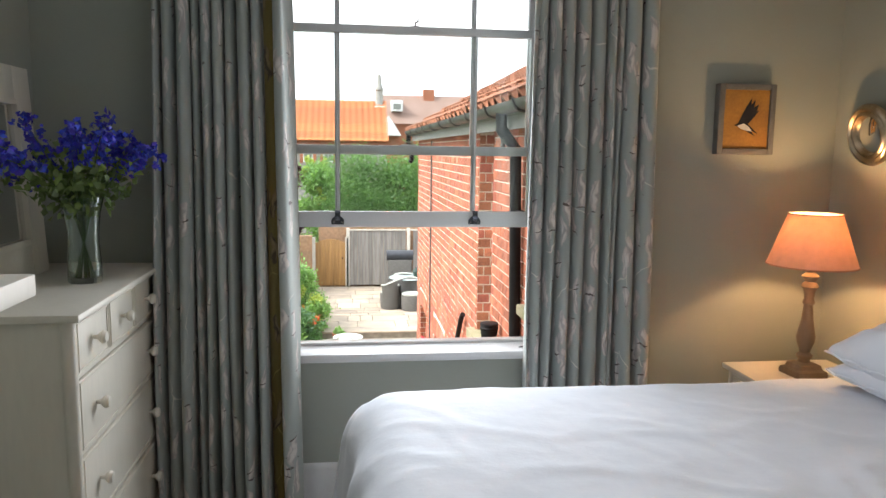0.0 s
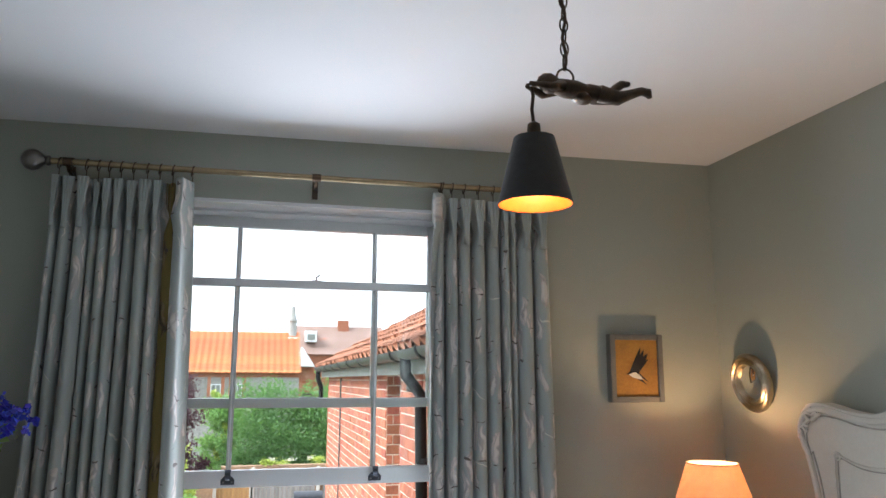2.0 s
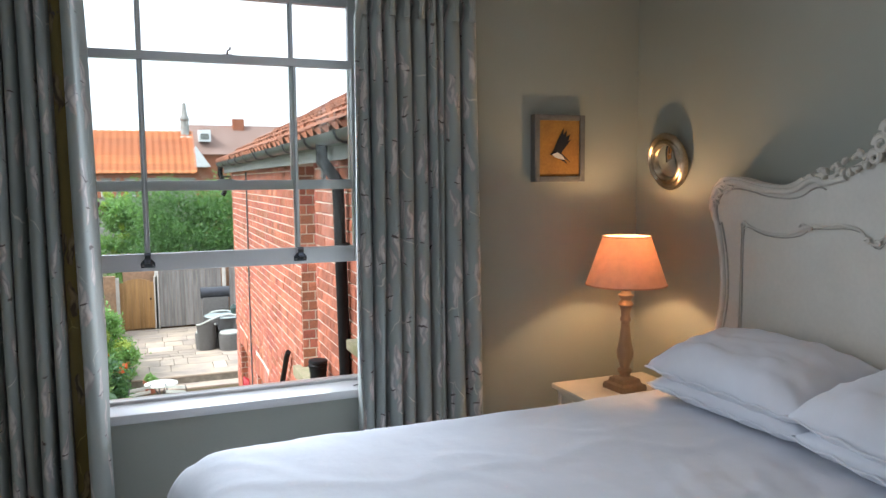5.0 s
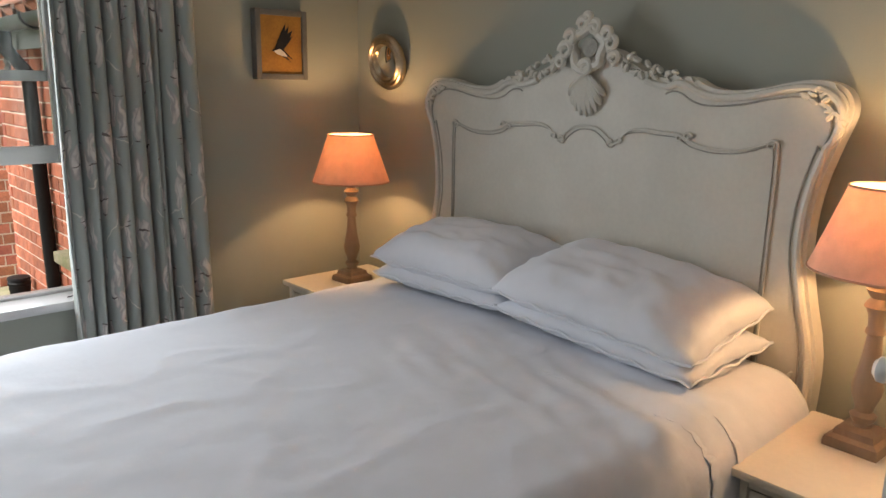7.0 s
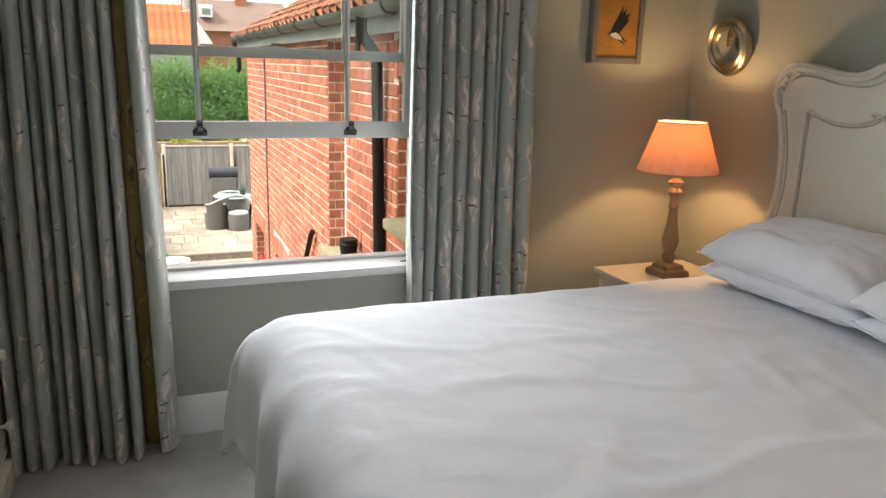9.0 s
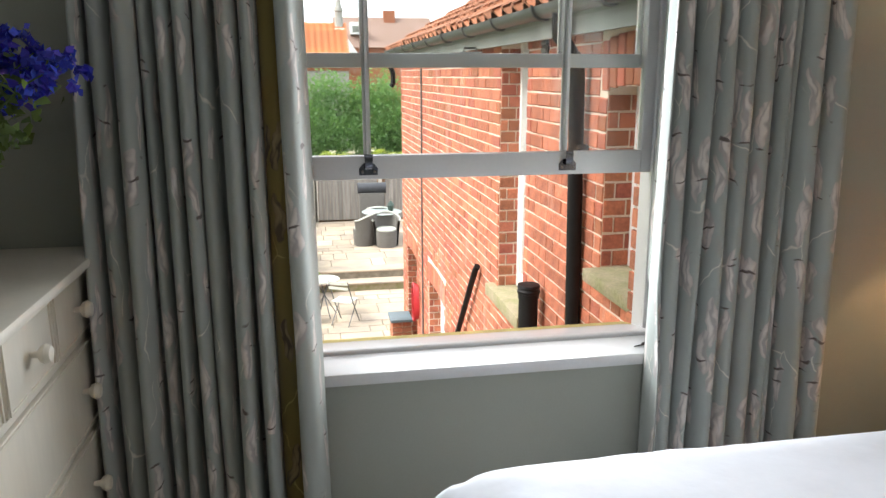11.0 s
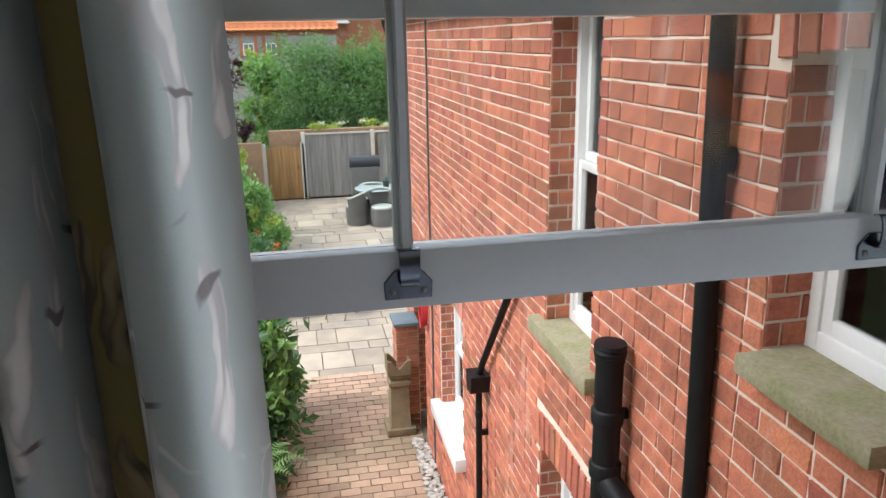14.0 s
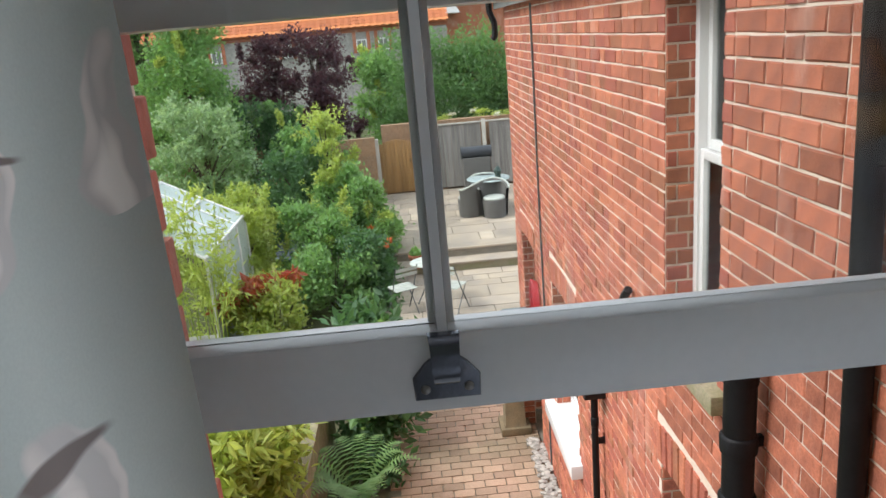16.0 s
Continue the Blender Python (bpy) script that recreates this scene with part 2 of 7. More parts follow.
def tube(points, radius, steps=10, bm=None, closed=False):
    """A rod along points; radius may be one number or one a point."""
    bm = bm or bmesh.new()
    pts = [Vector(p) for p in points]
    n = len(pts)
    radii = radius if isinstance(radius, (list, tuple)) else [radius] * n
    rings, side = [], None
    for i, p in enumerate(pts):
        a = pts[(i - 1) % n] if (closed or i) else p
        b = pts[(i + 1) % n] if (closed or i < n - 1) else p
        d = (b - a).normalized()
        if side is None:
            side = d.orthogonal().normalized()
        side = (side - d * side.dot(d)).normalized()
        up = d.cross(side)
        rings.append([bm.verts.new(p + radii[i] * (math.cos(2 * math.pi * k / steps) * side + math.sin(2 * math.pi * k / steps) * up)) for k in range(steps)])
    pairs = list(zip(rings, rings[1:])) + ([(rings[-1], rings[0])] if closed else [])
    for a, b in pairs:
        for k in range(steps):
            bm.faces.new((a[k], a[(k + 1) % steps], b[(k + 1) % steps], b[k]))
    if not closed:
        bm.faces.new(list(reversed(rings[0])))
        bm.faces.new(rings[-1])
    return bm


def blob(bm, centre, size, turn=(0, 0, 0), sub=2):
    r = bmesh.ops.create_icosphere(bm, subdivisions=sub, radius=1.0)
    m = pose(*centre, *turn) @ Matrix.Diagonal((*size, 1))
    bmesh.ops.transform(bm, matrix=m, verts=r["verts"])


def slab(outline, axis, a, b, bm=None):
    """A plate with the given 2D outline, from a to b along axis."""
    bm = bm or bmesh.new()

    def at(u, v, w):
        return {"x": (w, u, v), "y": (u, w, v), "z": (u, v, w)}[axis]
    low = [bm.verts.new(at(u, v, a)) for u, v in outline]
    high = [bm.verts.new(at(u, v, b)) for u, v in outline]
    n = len(outline)
    bm.faces.new(low)
    bm.faces.new(list(reversed(high)))
    for i in range(n):
        bm.faces.new((low[i], high[i], high[(i + 1) % n], low[(i + 1) % n]))
    return bm


def mesh_of(bm, name, material, smooth=None):
    bmesh.ops.recalc_face_normals(bm, faces=bm.faces)
    me = bpy.data.meshes.new(name)
    bm.to_mesh(me)
    bm.free()
    me.materials.append(material)
    if smooth is not None:
        me.shade_smooth() if smooth >= 180 else me.set_sharp_from_angle(angle=radians(smooth))
    return me


def part(name, bm, material, parent=None, label="", smooth=40, at=None):
    me = mesh_of(bm, name, material)
    for p in me.polygons:
        p.use_smooth = True
    me.set_sharp_from_angle(angle=radians(smooth))
    ob = new(name, me)
    if parent:
        ob.parent = parent
    if at:
        ob.location = at
    if label:
        tagged(ob, label)
    return ob


def thing(name, at, label, category, group="", kind="", turn=0):
    ob = new(name)
    ob.empty_display_size = 0.1
    ob.location = at
    ob.rotation_euler = (0, 0, radians(turn))
    return tagged(ob, label, category, group, kind)


def structure(name, bm, material, label, category, smooth=30):
    return tagged(part(name, bm, material, smooth=smooth), label, category, kind="structure")

# ---- the bedroom's shell ----
XL, XR, YB, YW, HC = -1.175, 2.232, -1.5, 2.87, 2.70
WX0, WX1, WZ0, WZ1 = -0.315, 0.925, 0.62, 2.37   # the window's opening in the wall
YO = 3.30   # outer face of the window wall

structure("floor", boxes((XL - 0.2, XR + 0.2, YB - 0.2, YW + 0.05, -0.2, 0.0)), M_CARPET, "pale grey cut-pile carpet over the bedroom floor", "floor")
structure("ceiling", slab([(XL - 0.2, 2.638), (XR + 0.2, 2.680), (XR + 0.2, 2.83), (XL - 0.2, 2.79)], "y", YB - 0.2, YO), M_CEIL, "plain white painted plaster ceiling", "ceiling")
structure("wall_north", boxes((XL - 0.2, WX0, YW, 3.12, -0.2, HC), (WX1, XR + 0.2, YW, 3.12, -0.2, HC),
                              (WX0, WX1, YW, 3.12, WZ1, HC), (WX0, WX1, YW, 3.12, -0.2, WZ0)), M_WALL, "sage green painted window wall", "wall")
structure("wall_east", boxes((XR, XR + 0.2, 0.13, YW, 0, HC), (XR, XR + 0.2, YB, -0.68, 0, HC), (XR, XR + 0.2, -0.68, 0.13, 2.03, HC)), M_WALL, "sage green painted wall behind the bed", "wall")
structure("wall_west", boxes((XL - 0.2, XL, YB, YW, 0, HC)), M_WALL, "sage green painted wall behind the chest of drawers", "wall")
structure("wall_south", boxes((XL - 0.2, XR + 0.2, YB - 0.2, YB, 0, HC)), M_WALL, "sage green painted back wall", "wall")

base_prof = [(0, 0), (0.02, 0), (0.02, 0.11), (0.014, 0.125), (0.014, 0.14), (0.006, 0.16), (0, 0.165)]
structure("baseboard", slab([(YW - a, z) for a, z in base_prof], "x", XL, XR), M_WHITE, "white moulded skirting board under the window", "baseboard")
structure("baseboard_east", slab([(XR - a, z) for a, z in base_prof], "y", 0.2, YW - 0.02), M_WHITE, "white moulded skirting board behind the bed", "baseboard")

# unseen box behind the doorway, added so that no sky light leaks in
structure("doorway_box", boxes((XR + 0.2, XR + 1.4, -1.9, -1.7, 0, HC), (XR + 0.2, XR + 1.4, 1.2, 1.4, 0, HC), (XR + 1.4, XR + 1.6, -1.9, 1.4, -0.2, HC + 0.15),
                        (XR + 0.2, XR + 1.4, -1.9, 1.4, HC, HC + 0.15), (XR + 0.2, XR + 1.4, -1.9, 1.4, -0.2, 0)), M_WALL, "plain unseen box closing off the space outside the bedroom door", "wall")
structure("door_frame", boxes((XR - 0.015, XR + 0.2, 0.09, 0.13, 0, 2.03), (XR - 0.015, XR + 0.2, -0.68, -0.64, 0, 2.03), (XR - 0.015, XR + 0.2, -0.64, 0.09, 1.99, 2.03),
                              (XR - 0.02, XR, 0.13, 0.20, 0, 2.10), (XR - 0.02, XR, -0.75, -0.68, 0, 2.10), (XR - 0.02, XR, -0.68, 0.13, 2.03, 2.10), bevel=0.003), M_WHITE, "white painted door lining and architrave", "door frame")
structure("chimney_breast", boxes((XL, -0.86, 0.1, 1.40, 0, HC)), M_WALL, "sage green chimney breast", "wall")
mantel = tagged(thing("mantelpiece", (XL, 0.75, 0), "white painted timber mantelpiece with a plain shelf", "mantelpiece"), kind="structure")
part("mantelshelf", boxes((0.315, 0.53, -0.75, 0.71, 1.195, 1.245), bevel=0.006), M_CREAM, mantel)
for y in (-0.60, 0.45):
    part("pilaster", boxes((0.315, 0.38, y, y + 0.15, 0, 1.10), (0.315, 0.40, y - 0.01, y + 0.16, 0, 0.14), bevel=0.004), M_CREAM, mantel)
part("frieze", boxes((0.315, 0.375, -0.62, 0.62, 1.10, 1.195), bevel=0.003), M_CREAM, mantel)

# ---- sash window, its lower sash pushed up ----
window = tagged(thing("window_1", (0, 0, 0), "white painted sash window with margin lights, lower sash raised", "window"), kind="structure")
CX = 0.305
part("window_frame", boxes((WX0, CX - 0.60, 3.0, 3.145, WZ0, WZ1 + 0.05), (CX + 0.60, WX1, 3.0, 3.145, WZ0, WZ1 + 0.05),
                           (CX - 0.60, CX + 0.60, 3.0, 3.145, 2.345, WZ1 + 0.05), bevel=0.004), M_WHITE, window)
part("frame_sill", slab([(3.0, 0.58), (3.0, 0.664), (3.004, 0.668), (3.022, 0.668), (3.026, 0.660), (3.10, 0.655), (3.215, 0.618), (3.22, 0.57)], "x", CX - 0.60, CX + 0.60), M_WHITE, window)
part("stone_sill", slab([(3.22, 0.54), (3.22, 0.606), (3.26, 0.602), (3.335, 0.585), (3.34, 0.54)], "x", CX - 0.598, CX + 0.655), M_MOSS, window, "mossy stone outer sill")
part("staff_bead", boxes((CX - 0.60, CX - 0.584, 3.024, 3.042, 0.668, 2.345), (CX + 0.584, CX + 0.60, 3.024, 3.042, 0.668, 2.345), bevel=0.004), M_WHITE, window)
part("window_sill", boxes((WX0 - 0.03, WX1 + 0.03, 2.842, 3.0, 0.618, 0.658), bevel=0.013), M_WHITE, window, "deep white painted window board")
part("reveal_lining", boxes((WX0, WX0 + 0.012, YW - 0.003, 3.0, 0.668, WZ1), (WX1 - 0.012, WX1, YW - 0.003, 3.0, 0.668, WZ1), (WX0 + 0.012, WX1 - 0.012, YW - 0.003, 3.0, WZ1 - 0.014, WZ1)), M_WHITE, window)


def bar(bm, x, y, z0, z1):
    """An upright glazing bar of moulded section."""
    sec = [(-0.011, 0.018), (-0.011, 0.008), (-0.005, 0.004), (-0.004, -0.016), (0.004, -0.016), (0.005, 0.004), (0.011, 0.008), (0.011, 0.018)]
    slab([(x + u, y + v) for u, v in sec], "z", z0, z1, bm)


def sash(name, y, z0, z1, low, high, label):
    ob = part(name, boxes((CX - 0.592, CX - 0.553, y, y + 0.04, z0, z1), (CX + 0.553, CX + 0.592, y, y + 0.04, z0, z1),
                          (CX - 0.553, CX + 0.553, y, y + 0.04, z0, z0 + low), (CX - 0.553, CX + 0.553, y, y + 0.04, z1 - high, z1), bevel=0.004), M_WHITE, window, label)
    for x in (CX - 0.305, CX + 0.305):
        bm = bmesh.new()
        bar(bm, x, y + 0.018, z0 + low, z1 - high)
        part("glazing_bar", bm, M_WHITE, ob)
    for x0, x1 in ((CX - 0.553, CX - 0.309), (CX - 0.301, CX + 0.301), (CX + 0.309, CX + 0.553)):
        p = part("pane", boxes((x0, x1, y + 0.022, y + 0.025, z0 + low, z1 - high)), M_PANE, ob)
        p.visible_shadow = False
    return ob


sash("lower_sash", 3.045, 1.183, 2.061, 0.070, 0.034, "raised lower sash, white gloss paint")
sash("upper_sash", 3.095, 1.505, 2.352, 0.042, 0.052, "fixed upper sash, white gloss paint")

# ---- curtains ----
def curtain_mat(name, ground, line, outline, petal_low, petal_high, stroke=(0.13, 0.10, 0.09)):
    m = mat(name, ground, 0.85, 0.06, 4, 500, 0.04, depth=0.001, sheen=0.2)
    nt = m.node_tree
    p = nt.nodes["Principled BSDF"]
    base = p.inputs["Base Color"].links[0].from_socket
    uv = nt.nodes.new("ShaderNodeUVMap")
    bend = nt.nodes.new("ShaderNodeTexNoise")
    bend.inputs["Scale"].default_value, bend.inputs["Detail"].default_value = 7, 3
    nt.links.new(uv.outputs[0], bend.inputs["Vector"])
    warp = nt.nodes.new("ShaderNodeVectorMath")
    warp.operation = "MULTIPLY_ADD"
    warp.inputs[1].default_value = (0.12, 0.12, 0)
    nt.links.new(bend.outputs["Color"], warp.inputs[0])
    nt.links.new(uv.outputs[0], warp.inputs[2])

    def chain(scale, lo, hi, feature="F1", space=None):
        v = nt.nodes.new("ShaderNodeTexVoronoi")
        v.voronoi_dimensions, v.feature = "2D", feature
        v.inputs["Scale"].default_value, v.inputs["Randomness"].default_value = scale, 0.85
        nt.links.new(space or warp.outputs[0], v.inputs["Vector"])
        r = nt.nodes.new("ShaderNodeMapRange")
        r.inputs[1].default_value, r.inputs[2].default_value = lo, hi
        r.inputs[3].default_value, r.inputs[4].default_value = 1, 0
        nt.links.new(v.outputs["Distance"], r.inputs[0])
        return v, r.outputs[0]

    def turned(angle, sx, sy):
        n = nt.nodes.new("ShaderNodeMapping")
        n.inputs["Rotation"].default_value = (0, 0, angle)
        n.inputs["Scale"].default_value = (sx, sy, 1)
        nt.links.new(warp.outputs[0], n.inputs["Vector"])
        return n.outputs[0]

    def mul(a, b):
        n = nt.nodes.new("ShaderNodeMath")
        n.operation = "MULTIPLY"
        nt.links.new(a, n.inputs[0])
        nt.links.new(b, n.inputs[1])
        return n.outputs[0]

    def over(colour, fac, below):
        n = nt.nodes.new("ShaderNodeMix")
        n.data_type = "RGBA"
        n.inputs[7].default_value = (*colour, 1)
        nt.links.new(fac, n.inputs[0])
        nt.links.new(below, n.inputs[6])
        return n.outputs[2]
    # blossoms of slanting petals with brown outlines, on thin cream twigs
    v1, blossom = chain(8.6, 0.29, 0.32, space=turned(1.0, 1.9, 0.55))
    v1b, heart = chain(8.6, 0.16, 0.29, space=turned(1.0, 1.9, 0.55))
    v2, petals = chain(34, 0.26, 0.60, space=turned(-0.55, 1.9, 0.38))
    v3, twig = chain(4.6, 0.004, 0.012, feature="DISTANCE_TO_EDGE", space=turned(0.9, 1.4, 0.6))
    gate = nt.nodes.new("ShaderNodeTexNoise")
    gate.inputs["Scale"].default_value = 6
    nt.links.new(uv.outputs[0], gate.inputs["Vector"])
    g = nt.nodes.new("ShaderNodeMapRange")
    g.inputs[1].default_value, g.inputs[2].default_value = 0.5, 0.56
    nt.links.new(gate.outputs["Fac"], g.inputs[0])
    sep = nt.nodes.new("ShaderNodeSeparateColor")
    nt.links.new(v1.outputs["Color"], sep.inputs[0])
    some = nt.nodes.new("ShaderNodeMath")
    some.operation = "GREATER_THAN"
    some.inputs[1].default_value = 0.16
    nt.links.new(sep.outputs[0], some.inputs[0])
    flower = mul(blossom, some.outputs[0])
    v4, dash = chain(8.0, 0.06, 0.10, space=turned(0.22, 0.42, 3.0))
    near = nt.nodes.new("ShaderNodeMapRange")
    near.inputs[1].default_value, near.inputs[2].default_value = 0.34, 0.46
    near.inputs[3].default_value, near.inputs[4].default_value = 1, 0
    nt.links.new(v1.outputs["Distance"], near.inputs[0])
    c = over(line, mul(twig, g.outputs[0]), base)
    c = over(outline, flower, c)
    c = over(petal_low, mul(flower, petals), c)
    c = over(petal_high, mul(mul(heart, petals), some.outputs[0]), c)
    c = over(stroke, mul(mul(dash, near.outputs[0]), some.outputs[0]), c)
    nt.links.new(c, p.inputs["Base Color"])
    return cloth_trans(m, 0.03, (0.3, 0.32, 0.26))


M_CURTAIN = curtain_mat("printed_curtain_cotton", (0.41, 0.44, 0.41), (0.70, 0.68, 0.60), (0.42, 0.39, 0.37), (0.60, 0.54, 0.50), (0.72, 0.67, 0.62))
M_BAND = curtain_mat("olive_gold_lining", (0.30, 0.22, 0.06), (0.55, 0.43, 0.14), (0.12, 0.08, 0.045), (0.32, 0.22, 0.10), (0.42, 0.31, 0.16))


def curtain(x_out, x_in, tip, seed, folds):
    """A pinch-pleated curtain, gathered from x_out to x_in, whose leading edge turns back to tip by the window."""
    rnd = random.Random(seed)
    s = 1 if x_in > x_out else -1
    at = thing("curtain", ((x_out + x_in) / 2, 2.79, 0.01), "sage grey curtain printed with pale blossom and branches, pinch-pleated", "curtain", "curtains at the window")
    FOLD = radians(128)      # how far each pleat curls round behind itself
    widths = [rnd.uniform(0.6, 1.4) for _ in range(folds)]
    edge = [sum(widths[:i]) / sum(widths) for i in range(folds + 1)]
    deep = [rnd.uniform(0.7, 1.25) for _ in range(folds)]
    if s > 0:
        deep[-1] = 0.3     # the contrast band lies back between the last pleat and the leading edge
        widths[-1], widths[-2] = 1.35, 0.9
        edge = [sum(widths[:i]) / sum(widths) for i in range(folds + 1)]
    sway = [rnd.uniform(-1, 1) for _ in range(folds)]
    rows = [0.0, 0.03, 0.08, 0.2, 0.35, 0.5, 0.65, 0.85, 1.05, 1.25, 1.45, 1.65, 1.85, 2.0, 2.1, 2.15, 2.19, 2.215, 2.235, 2.27, 2.31, 2.355]
    per = 18
    bm = bmesh.new()
    uvl = bm.loops.layers.uv.new("UVMap")
    grid = []
    for z in rows:
        k = 1 - z / 2.355
        pinch = math.exp(-((z - 2.215) / 0.035) ** 2)
        head = max(0.0, min(1.0, (z - 2.215) / 0.05))
        line = []
        for i in range(folds):
            for j in range(per + (i == folds - 1)):
                u = j / per
                w = edge[i + 1] - edge[i]
                c = edge[i] + w / 2
                turn = (u - 0.5) * 2 * FOLD
                q = 0.47 * math.sin(turn) * (1 - 0.70 * pinch) * (0.94 + 0.06 * math.sin(2.1 * z + 5 * sway[i]))
                f = c + q * w + 0.030 * sway[i] * k * math.sin(1.7 * z + 2 * i) * math.cos(turn / 2)
                tubular = (math.cos(turn) - math.cos(FOLD)) / (1 - math.cos(FOLD))
                amp = 0.135 * deep[i] * (0.55 + 0.45 * k) * (1 - 0.25 * pinch) * (1 - 0.72 * head)
                y = 2.838 - amp * tubular + head * 0.02 * math.cos(6 * math.pi * u) * tubular + 0.012 * sway[i] * math.sin(2.3 * z + i)
                x = x_out + (x_in - x_out) * f
                x += s * 0.0 - s * 0.05 * k * (0.5 - f) * (1 if s > 0 else 0.6)
                line.append((x, y))
        # the leading edge, turned back into the recess above the sill
        up = max(0.0, min(1.0, (z - 0.62) / 0.25)) * max(0.0, min(1.0, (2.33 - z) / 0.3))
        x1, y1 = line[-1]
        lead = s * 0.035 * k
        for j in range(1, 9):
            a = j / 8
            yt = 2.80 + (tip[1] - 2.80) * up
            xm, ym = x1 + s * (0.0 if s > 0 else 0.04), 2.60
            line.append(((1 - a) ** 2 * x1 + 2 * a * (1 - a) * xm + a * a * (tip[0] + lead) + s * 0.013 * math.sin(8 * a + 1.3 * z + seed) * math.sin(math.pi * a),
                         (1 - a) ** 2 * y1 + 2 * a * (1 - a) * ym + a * a * yt))
        length, verts = 0.0, []
        for n, (x, y) in enumerate(line):
            if n:
                length += math.hypot(x - line[n - 1][0], y - line[n - 1][1])
            verts.append((bm.verts.new((x - at.location.x, y - at.location.y, z)), length if z < 2 else None, n))
        grid.append((z, verts))
    ref = [a[1] for a in grid[5][1]]
    lining = set()
    for (z0, a), (z1, b) in zip(grid, grid[1:]):
        for n in range(len(a) - 1):
            f = bm.faces.new((a[n][0], a[n + 1][0], b[n + 1][0], b[n][0]))
            for loop, (uu, vv) in zip(f.loops, ((ref[n], z0), (ref[n + 1], z0), (ref[n + 1], z1), (ref[n], z1))):
                loop[uvl].uv = (uu + seed * 3.1 + 0.37, vv)
            if s > 0 and folds * per - 18 <= n < folds * per + 1:
                lining.add(f)
    bmesh.ops.scale(bm, vec=(1, 1, 1.02), verts=bm.verts)
    bm.faces.index_update()
    if lining:
        band = bm.copy()
        bm.faces.ensure_lookup_table()
        band.faces.ensure_lookup_table()
        inside = {f.index for f in lining}
        bmesh.ops.delete(band, geom=[f for i, f in enumerate(band.faces) if i not in inside], context="FACES")
        bmesh.ops.delete(bm, geom=[f for i, f in enumerate(bm.faces) if i in inside], context="FACES")
        part("contrast_band", band, M_BAND, at, "olive gold contrast lining", smooth=180)
    part("fabric", bm, M_CURTAIN, at, smooth=180)
    # the gathered fingers of each pinch pleat
    for i in range(folds - (s > 0)):
        c = x_out + (x_in - x_out) * (edge[i] + edge[i + 1]) / 2
        wide = abs(x_in - x_out) * (edge[i + 1] - edge[i])
        y0 = 2.835 - 0.085 * deep[i]
        bm = bmesh.new()
        for k in (-1, 0, 1):
            tube([(c + k * wide * 0.10 - at.location.x, y0 + 0.006 * abs(k) - at.location.y, 2.19), (c + k * wide * 0.09 - at.location.x, y0 + 0.004 - at.location.y, 2.245),
                  (c + k * wide * 0.17 - at.location.x, y0 + 0.012 - at.location.y, 2.31), (c + k * wide * 0.26 - at.location.x, y0 + 0.022 - at.location.y, 2.392)],
                 [wide * 0.13, wide * 0.085, wide * 0.13, wide * 0.16], 8, bm)
        part("pinch_pleat", bm, M_CURTAIN, at, smooth=180)
    return at, [x_out + (x_in - x_out) * (edge[i] + edge[i + 1]) / 2 for i in range(folds)]


left_curtain, hooks_l = curtain(-0.70, -0.235, (-0.180, 2.93), 1, 10)
right_curtain, hooks_r = curtain(1.345, 0.81, (0.872, 2.945), 2, 9)

# ---- curtain pole ----
pole = thing("curtain_pole", (0.308, 2.79, 2.464), "antique brass curtain pole with ball finials and rings", "curtain pole")
part("pole", tube([(-1.03, 0, 0), (1.03, 0, 0)], 0.0125, 16), M_BRASS, pole)
for s in (-1, 1):
    bm = lathe([(0.012, 0), (0.02, 0.006), (0.02, 0.014), (0.013, 0.02), (0.02, 0.028), (0.036, 0.045), (0.043, 0.066), (0.036, 0.09), (0.02, 0.104), (0.004, 0.109)], 24)
    bmesh.ops.rotate(bm, matrix=Matrix.Rotation(s * math.pi / 2, 3, "Y"), verts=bm.verts)
    part("finial", bm, M_STEEL, pole, "dark pewter ball finial", at=(s * 1.02, 0, 0))
for x in (-0.96, 0.0, 0.96):
    bm = lathe([(0.017, -0.018), (0.017, 0.018)], 16)
    bmesh.ops.rotate(bm, matrix=Matrix.Rotation(math.pi / 2, 3, "Y"), verts=bm.verts)
    tube([(0, 0, -0.012), (0, 0.02, -0.03), (0, 0.055, -0.03), (0, 0.08, -0.03)], 0.007, 8, bm)
    box(bm, -0.012, 0.012, 0.072, 0.08, -0.075, 0.0)
    part("bracket", bm, M_BRONZE, pole, at=(x, 0, 0))
for x in hooks_l + [-0.19] + hooks_r + [0.85]:
    bm = tube([(0.004 * math.sin(a), 0.021 * math.cos(a), 0.021 * math.sin(a) - 0.006) for a in np.linspace(0, 2 * math.pi, 17)[:-1]], 0.0028, 6, closed=True)
    tube([(0, 0, -0.027), (0, 0, -0.075)], 0.002, 6, bm)
    part("ring", bm, M_BRONZE, pole, at=(x - 0.305, 0, 0))


